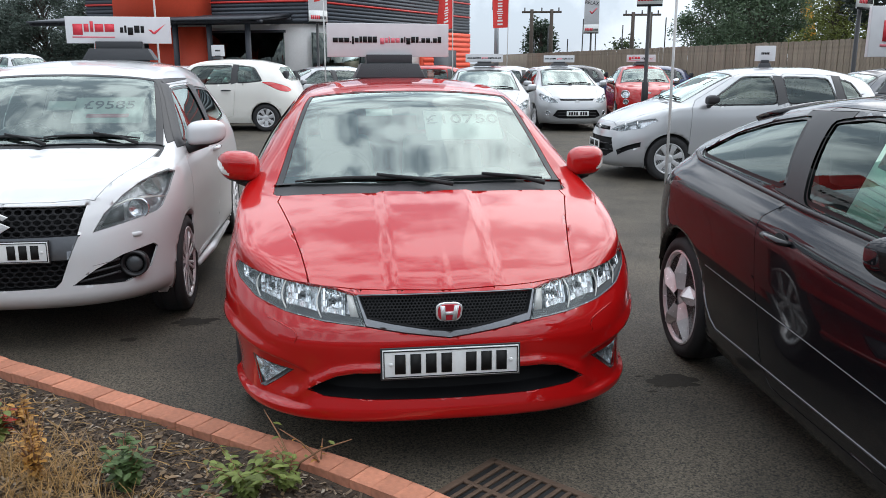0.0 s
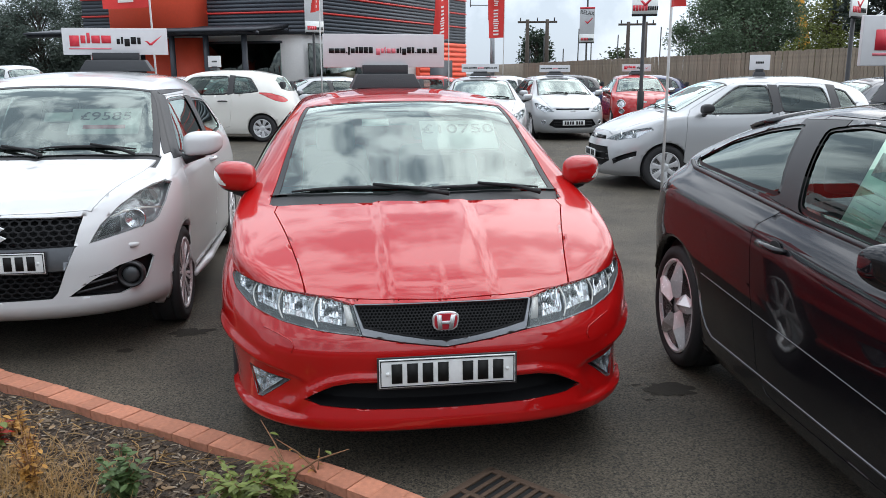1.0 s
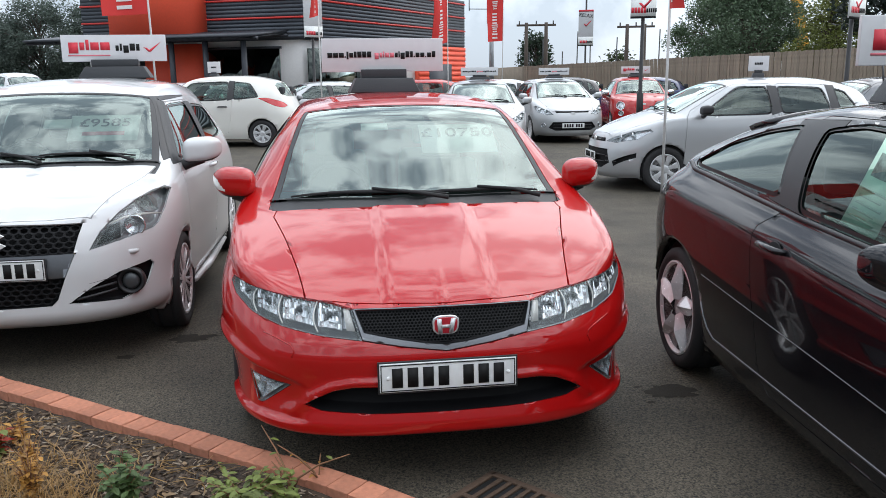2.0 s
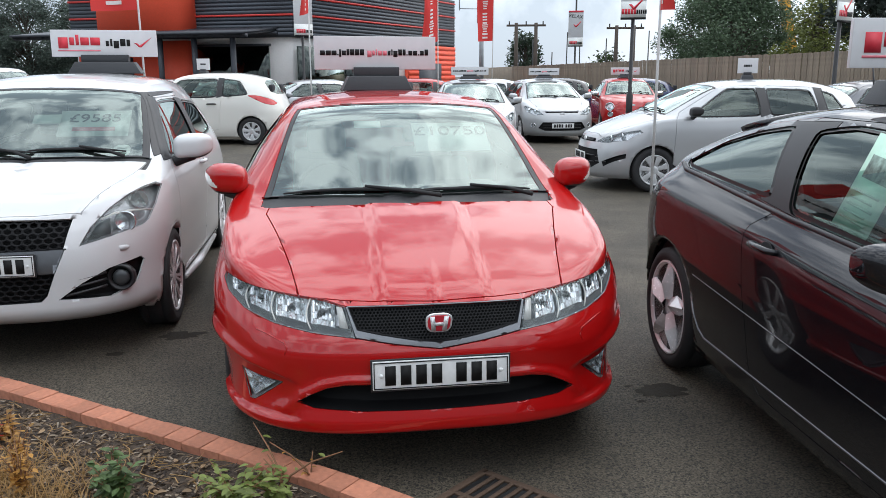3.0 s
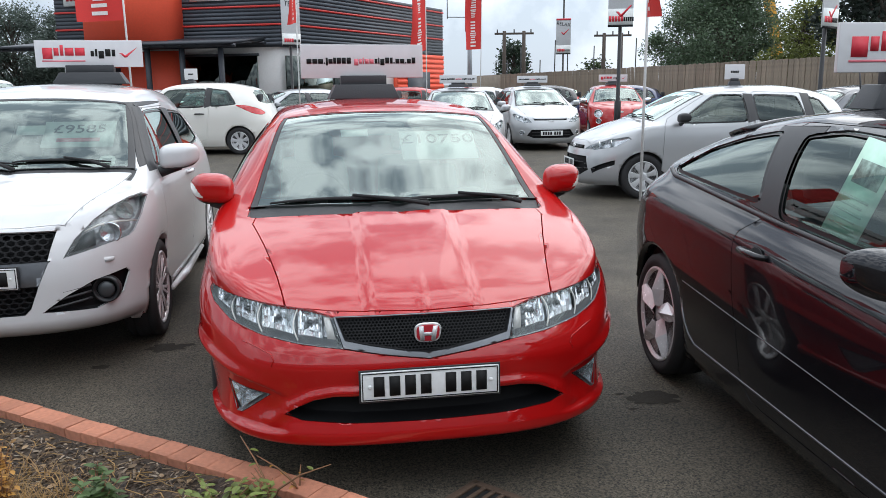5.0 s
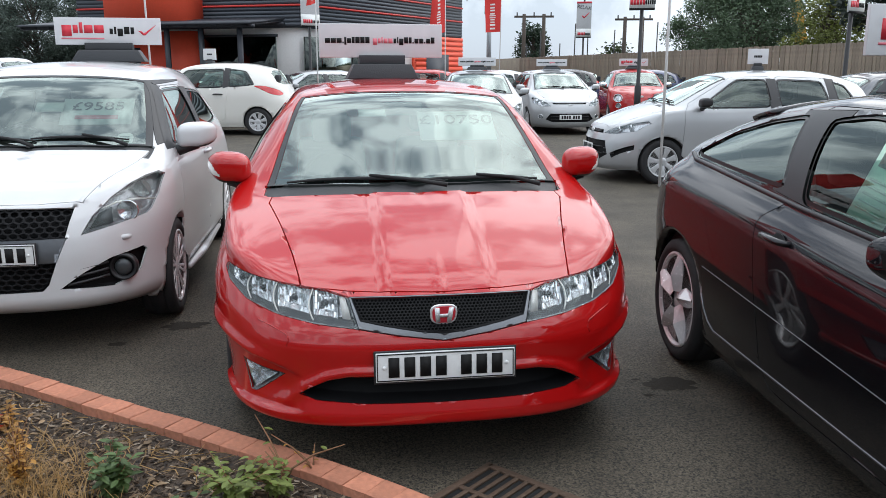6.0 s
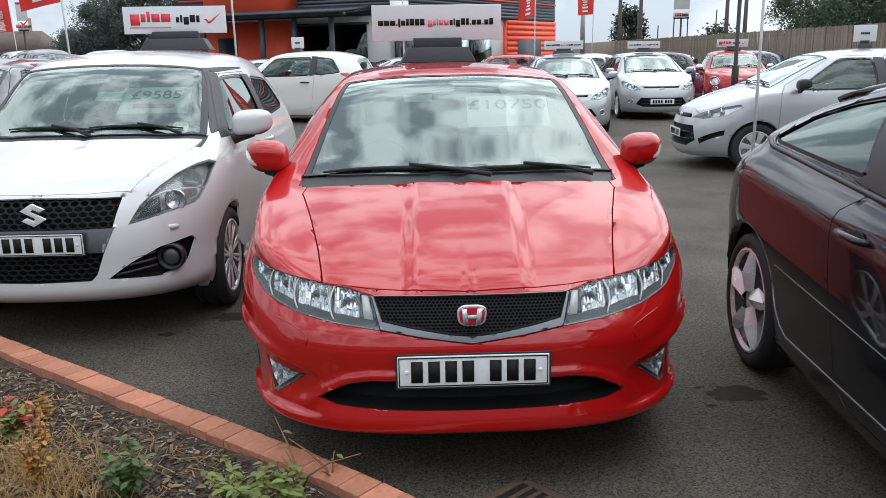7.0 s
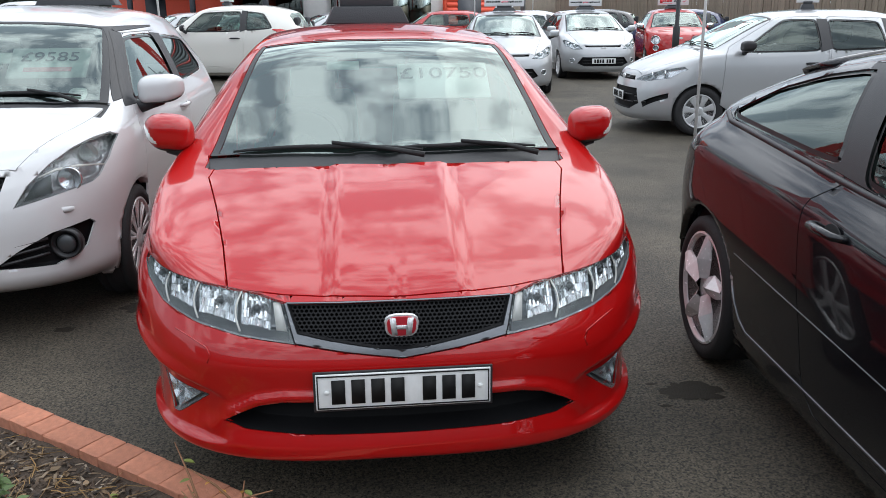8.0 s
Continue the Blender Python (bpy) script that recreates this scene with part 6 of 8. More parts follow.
# unseen wall, added to hold low sky light off the bumpers
block_wall = bmesh.new()
box(70, 0.3, 3.2, (0, -12, 0), bm=block_wall)
tagged(part("wall_south", block_wall, FARWALL), "unseen plain grey wall added to cut low sky light on the car fronts", "wall", kind="structure")


def tree(name, label, at, height, spread, leaf, col, seed, trunk_r=0.22, n=2600, low=0.25, conifer=False, clump=0.55):
    """A tapered trunk with limbs and a crown of small leaves in uneven clumps."""
    rng = random.Random(seed)
    t = thing(name, label, "tree", pose(*at))
    bark = bmesh.new()
    tube([(0, 0, 0), (0.05, 0.02, height * 0.3), (0.1, -0.04, height * 0.6), (0.02, 0.05, height * 0.92)], [trunk_r, trunk_r * 0.75, trunk_r * 0.45, 0.03], 10, True, bark)
    clumps = []
    for k in range(58 if not conifer else 46):
        a, h = rng.uniform(0, 2 * math.pi), rng.uniform(low, 0.96)
        wide = spread * (math.sin(math.pi * min(1, (h - low) / (1 - low) * 0.86 + 0.12)) ** 0.6 if not conifer else (1.05 - h))
        r = wide * rng.uniform(0.35, 1.0)
        p = Vector((math.cos(a) * r, math.sin(a) * r, height * h + rng.uniform(-0.3, 0.3)))
        tube([(0.05, 0, height * max(0.12, h - 0.22)), tuple(p * 0.55 + Vector((0, 0, height * h * 0.42))), tuple(p)], [trunk_r * 0.28, trunk_r * 0.15, 0.015], 5, False, bark)
        clumps.append((p, rng.uniform(0.55, 1.25) * clump))
    part("trunk", bark, WOODPOLE, t)
    verts, faces = [], []
    for p, size in clumps:
        for _ in range(n // len(clumps)):
            d = Vector((rng.gauss(0, 1), rng.gauss(0, 1), rng.gauss(0, 0.75)))
            d = d.normalized() * size * rng.uniform(0.35, 1.15)
            c, u = p + d, Vector((rng.gauss(0, 1), rng.gauss(0, 1), rng.gauss(0, 0.6))).normalized()
            w = u.cross(Vector((rng.gauss(0, 1), rng.gauss(0, 1), rng.gauss(0, 1)))).normalized()
            s = leaf * rng.uniform(0.6, 1.4)
            i = len(verts)
            verts += [tuple(c - u * s), tuple(c + w * s * 0.5), tuple(c + u * s), tuple(c - w * s * 0.5)]
            faces.append((i, i + 1, i + 2, i + 3))
    me = bpy.data.meshes.new("crown")
    me.from_pydata(verts, [], faces)
    me.materials.append(leaf_mat(name + "_leaves", col))
    c = new("crown", me)
    c.parent = t
    return t


def leaf_mat(name, col):
    m, n, l, p = shader(name)
    geo, hsv, rr = n.new("ShaderNodeNewGeometry"), n.new("ShaderNodeHueSaturation"), n.new("ShaderNodeMapRange")
    rr.inputs[3].default_value, rr.inputs[4].default_value = 0.62, 1.45
    hsv.inputs["Color"].default_value = (*col, 1)
    l.new(geo.outputs["Random Per Island"], rr.inputs[0])
    l.new(rr.outputs[0], hsv.inputs["Value"])
    l.new(hsv.outputs[0], p.inputs["Base Color"])
    p.inputs["Roughness"].default_value = 0.55
    tr, mx = n.new("ShaderNodeBsdfTranslucent"), n.new("ShaderNodeMixShader")
    l.new(hsv.outputs[0], tr.inputs[0])
    mx.inputs[0].default_value = 0.38
    l.new(p.outputs[0], mx.inputs[1])
    l.new(tr.outputs[0], mx.inputs[2])
    l.new(mx.outputs[0], n["Material Output"].inputs[0])
    return m


tree("tree", "large bushy green tree behind the fence", (17.0, 30.5, 0), 5.2, 2.2, 0.055, (0.090, 0.135, 0.075), 1, 0.2, 38000, 0.15, clump=0.72)
tree("tree", "bushy green tree behind the fence", (16.5, 27.2, 0), 5.4, 2.2, 0.055, (0.086, 0.130, 0.075), 2, 0.2, 38000, 0.15, clump=0.78)
tree("tree", "yellow-green slender tree behind the fence", (16.4, 22.3, 0), 3.9, 1.3, 0.06, (0.12, 0.14, 0.035), 3, 0.14, 10000, 0.3)
tree("tree", "dark spreading conifer with drooping branches", (15.2, 17.0, 0), 5.4, 3.2, 0.09, (0.022, 0.034, 0.026), 4, 0.22, 8000, 0.50, True)
# distance haze is mixed into these leaf colours: paler and greyer
for k, (x, y, h, s) in enumerate([(-20.6, 56, 5.4, 2.5), (-17.9, 55, 6.4, 2.8), (-14.8, 56, 6.2, 2.6), (-24.0, 60, 3.4, 1.8)]):
    tree("tree", "dark green broad tree beyond the lot", (x, y, 0), h, s, 0.075, (0.088, 0.116, 0.096), 10 + k, 0.3, 34000, 0.12, clump=0.95)
tree("tree", "dark small tree on the horizon", (-38.5, 70, 0), 4.9, 1.4, 0.14, (0.03, 0.045, 0.03), 21, 0.2, 2200, 0.25, clump=0.7)
tree("tree", "dark small tree behind timber poles", (18.6, 66, 0), 4.9, 1.5, 0.14, (0.03, 0.05, 0.03), 22, 0.2, 3000, 0.3, clump=0.6)
tree("tree", "dark small tree behind timber poles", (13.2, 80, 0), 3.2, 1.5, 0.14, (0.03, 0.05, 0.03), 23, 0.2, 1600, 0.3, clump=0.6)
tree("tree", "low green hedge tree by the horizon", (26.0, 66, 0), 3.4, 1.8, 0.14, (0.05, 0.07, 0.03), 24, 0.2, 1600, 0.2, clump=0.7)
house = thing("house", "low brick house with a tiled roof and chimney on the horizon", "house", pose(-33, 66, 0))
part("wall", box(9, 6, 2.3), BRICKW, house)
part("roof", slab([(-4.7, 2.3), (4.7, 2.3), (3.8, 3.9), (-3.8, 3.9)], 6.4, lambda u, v, d: (u, d * (1 if v < 3 else 0.02) - (3.2 if v < 3 else 0.06), v)), ROOFTILE, house)
part("chimney", box(0.7, 0.7, 1.5, (2.6, 0, 3.4), 0.02), BRICKW, house)


def flag(at, height, width, length, yaw, lean, seed, label="red feather flag with white print on a white pole"):
    """A tall flag on a thin pole: rippled cloth along the pole's upper part."""
    rng = random.Random(seed)
    f = thing("flag", label, "flag", pose(*at, 0, 0, yaw), "feather flags on the lot")
    top = Vector((lean, 0, height))
    part("pole", tube([(0, 0, 0), tuple(top * 0.5), tuple(top)], [0.019, 0.017, 0.013], 10), POLEW, f)
    ph = rng.uniform(0, 6)
    nu, nv = 10, 26

    def on(u, v, off=0.0):
        z = height - 0.05 - v * length
        skew = 0.16 * u * width + 0.10 * width * math.sin(v * 3 + ph) * u
        y = (0.07 * math.sin(u * 5 + v * 4 + ph) + 0.04 * math.sin(v * 9 + ph)) * u + off
        return (top.x * z / height - 0.02 - u * width, y, z - skew)

    b = bmesh.new()
    for side in (-0.004, 0.004):
        g = [[b.verts.new(on(i / nu, j / nv, side)) for i in range(nu + 1)] for j in range(nv + 1)]
        for j in range(nv):
            for i in range(nu):
                b.faces.new((g[j][i], g[j][i + 1], g[j + 1][i + 1], g[j + 1][i]))
    cloth = part("cloth", b, FLAGRED, f, "red cloth")
    # print: plain bars running up the cloth
    v = 0.97
    for k, (s, wd) in enumerate([(0.072, 0.34), (0.05, 0.26), (0.04, 0.36), (0.066, 0.26), (0.066, 0.26), (0.0, 0), (0.04, 0.2), (0.035, 0.26), (0.055, 0.3), (0.05, 0.26), (0.04, 0.24)]):
        if s:
            for lo, hi in ((0.0, 0.26), (0.54, 0.80)):
                b = bmesh.new()
                for side in (-0.012, 0.012):
                    q = [[b.verts.new(on(0.5 - wd / 2 + wd * i / 4, v - s * (lo + (hi - lo) * j / 2), side)) for i in range(5)] for j in range(3)]
                    for j in range(2):
                        for i in range(4):
                            b.faces.new((q[j][i], q[j][i + 1], q[j + 1][i + 1], q[j + 1][i]))
                part("print", b, FLAGWHITE, cloth)
        v -= s or 0.03
    return f


flag((-7.70, 12.65, 0), 6.0, 0.72, 3.6, 12, 0.10, 1)
flag((-6.35, 13.15, 0), 6.0, 0.72, 3.4, 8, -0.18, 2)
flag((-16.6, 33.7, 0), 4.4, 0.75, 1.6, 20, -0.15, 3)
flag((-3.10, 12.05, 0), 6.0, 0.72, 3.3, 10, -0.08, 4)
flag((-0.20, 19.3, 0), 6.3, 0.42, 3.1, 60, 0.0, 5)
flag((4.00, 24.0, 0), 6.1, 0.62, 3.4, 35, 0.0, 6)
flag((7.30, 30.4, 0), 6.6, 0.72, 3.6, 15, 0.12, 7)
flag((4.04, 7.15, 0), 4.9, 0.5, 2.5, 75, 0.04, 8)


near_pole = thing("flag_pole", "white flag pole on a square base plate beside the kerb", "flag pole", pose(-3.41, 2.78, 0))
part("base_plate", box(0.30, 0.22, 0.012, (0.03, 0, 0), 0.003), POLEW, near_pole)
part("pole", tube([(0, 0, 0.01), (-0.02, 0, 0.6), (-0.055, 0, 1.6), (-0.16, 0, 4.6)], [0.032, 0.03, 0.028, 0.02], 14), POLEW, near_pole)
part("collar", tube([(0, 0, 0.01), (0, 0, 0.05), (0, 0, 0.06)], [0.05, 0.05, 0.034], 14), POLEW, near_pole)


def lamp_post(at, yaw, height, banner=None, heads=2, tick=True, low=3.0, wd=0.66, ht=1.55, label="black lamp post with a banner and twin floodlights"):
    p = thing("lamp_post", label, "lamp post", pose(*at, 0, 0, yaw), "lamp posts on the lot")
    b = tube([(0, 0, 0), (0, 0, 1.1), (0, 0, 1.14), (0, 0, height)], [0.075, 0.075, 0.045, 0.038], 12)
    part("post", b, POSTB, p)
    for s in (-1, 1)[:heads]:
        h = box(0.34, 0.22, 0.11, (s * 0.42, 0, height - 0.02), 0.02, Matrix.Rotation(radians(s * 12), 4, "Y"))
        tube([(0, 0, height - 0.05), (s * 0.4, 0, height)], 0.025, 6, True, h)
        part("floodlight", h, POSTB, p)
    if banner is not None:
        k = part("banner", slab([(-wd / 2, low), (wd / 2, low), (wd / 2, low + ht), (-wd / 2, low + ht)], 0.03, lambda u, v, d: (u, -0.10 + d, v), 0.004), BANNER, p, "grey and white banner panel")
        part("banner_footer", slab([(-wd / 2, low), (wd / 2, low), (wd / 2, low + 0.38), (-wd / 2, low + 0.38)], 0.004, lambda u, v, d: (u, -0.105 + d, v)), PAPER, k)
        part("banner_edge", slab([(-wd / 2, low - 0.02), (wd / 2, low - 0.02), (wd / 2, low + 0.03), (-wd / 2, low + 0.03)], 0.008, lambda u, v, d: (u, -0.108 + d, v)), INK, k)
        part("banner_edge", slab([(-wd / 2, low + ht - 0.08), (wd / 2, low + ht - 0.08), (wd / 2, low + ht), (-wd / 2, low + ht)], 0.004, lambda u, v, d: (u, -0.105 + d, v)), REDINK, k)
        part("print", bars([0.055] * 5, 0.12, 0.012, lambda u, v, d: (u - 0.10, -0.109 + d, v + low + 0.16)), REDINK, k)
        part("print", bars([0.035] * 5, 0.09, 0.012, lambda u, v, d: (u + 0.18, -0.109 + d, v + low + 0.15)), INK, k)
        part("tick", slab([(-0.16, 0.0), (-0.10, 0.0), (-0.04, -0.06), (0.17, 0.14), (0.19, 0.12), (-0.02, -0.12), (-0.06, -0.12)], 0.004, lambda u, v, d: (u + 0.05, -0.109 + d, v + low + (0.32 if not banner else 0.95))), REDINK, k)
        if banner:
            writing(banner, 0.23, INK, pose(0, -0.109, low + ht - 0.25, 90, 8, 0), k, sx=0.92)
    return p


lamp_post((7.03, 15.2, 0), -22, 5.4, "", low=2.80, wd=0.56)
lamp_post((11.86, 33.3, 0), -20, 5.6, "RELAX", low=2.85)
lamp_post((-0.35, 25.2, 0), 25, 5.6, "TEST", low=2.85)
lamp_post((-17.9, 33.4, 0), 50, 4.7, "", low=2.65, wd=0.42, ht=1.3)
lamp_post((-15.7, 32.4, 0), 25, 5.05, "", low=2.75, wd=0.4, ht=1.1)
lamp_post((-27.2, 51.0, 0), 25, 4.9, "", low=2.6, wd=0.4, ht=1.0)
lamp_post((10.4, 12.6, 0), 29, 5.6, "", low=2.6, ht=1.3)


def hpole(at, h, gap, yaw):
    p = thing("utility_pole", "pair of dark timber poles with a crossbar and fittings", "utility pole", pose(*at, 0, 0, yaw))
    for s in (0, gap):
        part("pole", tube([(s, 0, 0), (s, 0, h)], [0.17, 0.12], 8), WOODPOLE, p)
    part("crossbar", box(gap + 1.4, 0.12, 0.14, (gap / 2, 0, h - 0.25)), WOODPOLE, p)
    for s in (-0.5, gap / 2, gap + 0.5):
        part("insulator", tube([(s, 0, h - 0.2), (s, 0, h + 0.12)], 0.05, 6), POSTB, p)


hpole((14.9, 55.2, 0), 5.25, 1.4, -14)
hpole((21.6, 53.0, 0), 5.0, 1.2, -14)
mast = thing("antenna_mast", "grey galvanised mast with small aerials", "mast", pose(9.9, 44.1, 0))
part("pole", tube([(0, 0, 0), (0, 0, 5.6)], [0.15, 0.12], 10), POSTG, mast)
part("arm", tube([(-1.3, 0, 5.3), (0.3, 0, 5.3)], 0.03, 6), POSTG, mast)
for x, z0, z1 in ((-1.3, 5.2, 7.2), (0.25, 4.6, 6.9), (-0.25, 4.5, 4.95)):
    part("aerial", tube([(x, 0, z0), (x, 0, z1)], 0.03, 6), POSTG, mast)
rng = random.Random(9)
for k in range(15):
    x = 17.0 + k * 1.15 + rng.uniform(-0.4, 0.4)
    yy = 62 - k * 0.6
    net = thing("net_post", "thin dark post of a tall boundary net", "post", pose(x, yy, 0, 0, rng.uniform(-1, 1), 0), "net posts beyond the fence")
    part("pole", tube([(0, 0, 0), (0, 0, rng.choice((3.4, 4.4, 4.9)))], 0.045, 6), POSTB, net)
    part("foot", box(0.16, 0.16, 0.1), POSTB, net)

crane = thing("excavator_arm", "yellow-orange excavator arm rising behind the trees", "excavator", pose(20.9, 31.0, 0))
YELLOWP = mat("machine_yellow", (0.62, 0.30, 0.02), 0.5, scale=8, vary=0.2)
part("boom", slab([(-0.75, 6.2), (-0.4, 6.3), (0.35, 3.4), (0.9, 1.2), (0.4, 1.0), (-0.05, 3.3)], 0.35, lambda u, v, d: (u, d, v), 0.03), YELLOWP, crane)
part("ram", tube([(-0.2, 0.15, 5.4), (0.2, 0.15, 2.2)], 0.09, 8), YELLOWP, crane)
part("base", box(2.4, 2.2, 1.3, (0.8, 0, 0), 0.1), YELLOWP, crane)

# ---- the other cars ----
def plain_car(name, label, m, S, body, style, wheel_r=0.29, axle=(0.78, 3.1), rim=0.19, mirror_mat=None, lamps=None, grille=None, low=None, plates=True, tail=None, four=False, round_lamps=None, rear_plate=False):
    car = Car(name, label, m, S, body)
    ob, hw, L = car.ob, S["hw"], S["L"]
    cy, cz = S["cowl_y"], S["cowl_z"]
    zs = curve(S["shoulder"])
    ty, tz = S["ty"], S["tz"]
    wx, rx = S["wsx"], S["rfx"]
    sc = [(-wx + 0.03, cy + 0.11), (-wx * 0.5, cy + 0.06), (0, cy + 0.045), (wx * 0.5, cy + 0.06), (wx - 0.03, cy + 0.11), (rx - 0.02, ty - 0.01), (0, ty - 0.03), (-rx + 0.02, ty - 0.01)]
    f_id = car.region([(u * 1.05, v + (0.02 if v > cy + 0.3 else -0.03)) for u, v in sc], "top", smooth=0)
    s_id = car.region(sc, "top", smooth=0)
    part("screen_surround", pushed(taken(car.bm, f_id), (0, 0, -0.002)), TRIM, ob)
    car.pane("windscreen", s_id, SCREEN, ob, 0.004)
    hx = S["hood_x"]
    h_id = car.region([(-hx + 0.02, 0.17), (0, 0.135), (hx - 0.02, 0.17), (wx - 0.03, cy - 0.03), (0, cy - 0.06), (-wx + 0.03, cy - 0.03)], "top", smooth=0)
    car.panel("bonnet", h_id)
    t0, tb = S["tail"]
    r_id = car.region([(-rx + 0.09, tb + 0.0), (rx - 0.09, tb + 0.0), (rx - 0.03, S["belt"] + 0.10), (-rx + 0.03, S["belt"] + 0.10)], "rear", smooth=1)
    car.pane("rear_window", r_id, PANE, ob, 0.004)
    for p in (lamps or []):
        for q in (p, mirrored(p)):
            i = car.region(q, "front", 1, 0)
            cx, czz = sum(u for u, v in q) / len(q), sum(v for u, v in q) / len(q)
            hit = car.bv.ray_cast(Vector((cx, -1, czz)), Vector((0, 1, 0)))[0]
            out = math.copysign(0.085, cx)
            car.lamp("headlight", i, (0, 0.07, 0), REFLECT, LENS, [(cx + out * k, car.skin(cx + out * k, czz + 0.02 * k, 0).y + 0.01, czz + 0.02 * k, 0.048, BOWL) for k in (-0.75, 0.6)] if hit else [], "clear headlight with two bright bowls")
    for (x, z, r) in (round_lamps or []):
        for s in (-1, 1):
            i = car.region([(s * x + r * math.cos(a), z + r * math.sin(a)) for a in [2 * math.pi * k / 14 for k in range(14)]], "front", 1, 0)
            car.lamp("headlight", i, (0, 0.05, 0), BOWL, LENS, [], "round clear headlight")
            hoop = [car.skin(s * x + r * 1.04 * math.cos(2 * math.pi * k / 20), z + r * 1.04 * math.sin(2 * math.pi * k / 20), -0.002) for k in range(21)]
            part("lamp_rim", tube(hoop, 0.007, 6, False), CHROME, ob, "bright lamp rim")
    for p in (grille or []):
        i = car.region(p, "front", 1, 0)
        part("grille", housing(taken(car.bm, i), (0, 0.04, 0), 0.97), MESHB, ob)
        us, vs = [u for u, v in p], [v for u, v in p]
        for z in np.linspace(min(vs), max(vs), 4)[1:-1]:
            h = [car.bv.ray_cast(Vector((x, -1, z)), Vector((0, 1, 0)))[0] for x in np.linspace(min(us) * 0.8, max(us) * 0.8, 7)]
            part("grille_bar", tube([q + Vector((0, 0.012, 0)) for q in h if q], 0.009, 6), TRIM, ob)
    for s in (-1, 1):
        if tail:
            i = car.region(tail, "side", s, 1)
            car.panel("tail_light", i, TAIL, label="red tail light", gap=0.003, depth=0.005)
    b = S["belt"]
    mid = ty + (1.05 if not four else 0.62)
    roofz = S["roof"]
    end = L - 0.55
    door1 = [(cy + 0.16, 0.32), (mid - 0.05, 0.28), (mid + 0.03, b), (mid, roofz - 0.085), (ty + 0.08, tz - 0.02), (cy + 0.20, cz + 0.0)]
    win1 = [(cy + 0.34, b + 0.02), (mid - 0.05, b + 0.03), (mid - 0.07, roofz - 0.115), (ty + 0.14, tz - 0.045)]
    if four:
        m2 = mid + 0.82
        doors = [door1, [(mid - 0.02, 0.28), (m2 - 0.25, 0.30), (m2, 0.62), (m2 + 0.02, roofz - 0.11), (mid + 0.03, roofz - 0.085), (mid + 0.06, b)]]
        wins = [(0, win1), (1, [(mid + 0.06, b + 0.035), (m2 - 0.06, b + 0.055), (m2 - 0.12, roofz - 0.14), (mid + 0.05, roofz - 0.115)]), (None, [(m2 + 0.04, b + 0.08), (end - 0.02, b + 0.11), (end - 0.12, roofz - 0.2), (m2 + 0.03, roofz - 0.15)])]
        hd = [(mid - 0.14, b - 0.11), (m2 - 0.18, b - 0.08)]
    else:
        doors = [door1]
        wins = [(0, win1), (None, [(mid + 0.05, b + 0.04), (end - 0.1, b + 0.09), (end - 0.32, roofz - 0.17), (mid + 0.04, roofz - 0.12)])]
        hd = [(mid - 0.18, b - 0.10)]
    car.handle_mat = mirror_mat or body
    gaps = [(mid, 0.03)] + ([(m2, 0.06)] if four else [])
    posts = [[(g - 0.07, b + 0.025), (g + 0.07, b + 0.035 + up), (g + 0.06, roofz - 0.12), (g - 0.07, roofz - 0.11)] for g, up in gaps]
    side_cuts(car, doors, wins, handle=hd, pillars=posts)
    for s in (-1, 1):
        mirror(ob, (s * (hw + 0.07), cy + 0.42, cz + 0.045), s, (0.10, 0.075, 0.065), mirror_mat or body, indicator=False, boxy=True)
    wiper(ob, (-wx * 0.78, cy + 0.12), (0.05, cy + 0.07), 0.012, car.bv)
    wiper(ob, (0.0, cy + 0.09), (wx * 0.8, cy + 0.13), 0.012, car.bv)
    if plates:
        z = S.get("plate_z", 0.45)
        hit = car.bv.ray_cast(Vector((0, -1, z)), Vector((0, 1, 0)))[0]
        number_plate(ob, (0, hit.y - 0.004, z), frame=False)
    nose = car.bv.ray_cast(Vector((0, -1, S["shoulder"][0][1] - 0.06)), Vector((0, 1, 0)))[0]
    if nose:
        oval = [(0.065 * math.cos(2 * math.pi * k / 16), 0.028 * math.sin(2 * math.pi * k / 16)) for k in range(16)]
        part("badge", slab(oval, 0.012, lambda u, v, d: (u, nose.y - 0.012 + d, nose.z + v), 0.002), BADGE, ob, "bright oval badge")
    interior(ob, S)
    car.finish(axle, wheel_r, wheel_r + 0.035, 0.185, rim, style)
    return ob


def numbers(L, hw, roof, nose_z, cowl, ws_top, belt, tail, **k):
    S = hatch(L, hw, roof, nose_z, cowl, ws_top, belt, tail, **k)
    S.update(ty=ws_top[0], tz=ws_top[1], wsx=k.get("ws_x", 0.66), rfx=k.get("roof_x", 0.54), hood_x=k.get("hood_x", 0.52), belt=belt, tail=tail, roof=roof)
    return S


def repainted(src, m, label, old, fresh):
    """A copy of a car in another colour."""
    c = copy_thing(src, m)
    for o in c.children_recursive:
        for slot in o.material_slots:
            if slot.material == old:
                slot.link = "OBJECT"
                slot.material = fresh
    return tagged(c, label)


COVER = dict(mat=HUBCAP, n=7, w=0.058, kind="cover", mid=0.50, end=0.80)
SPOKES = dict(mat=ALLOY, n=8, w=0.04)
KA = numbers(3.62, 0.829, 1.50, 0.74, (0.72, 1.01), (1.30, 1.40), 0.95, (3.35, 1.34), q=0.6)
FIESTA = numbers(3.95, 0.861, 1.48, 0.74, (0.80, 1.02), (1.62, 1.41), 0.96, (3.60, 1.36), q=0.6)
FIESTA["plate_z"] = 0.41
FIAT = numbers(3.55, 0.815, 1.49, 0.84, (0.72, 1.02), (1.28, 1.41), 0.96, (3.25, 1.33), q=0.5, n=2.3, lf=0.75)
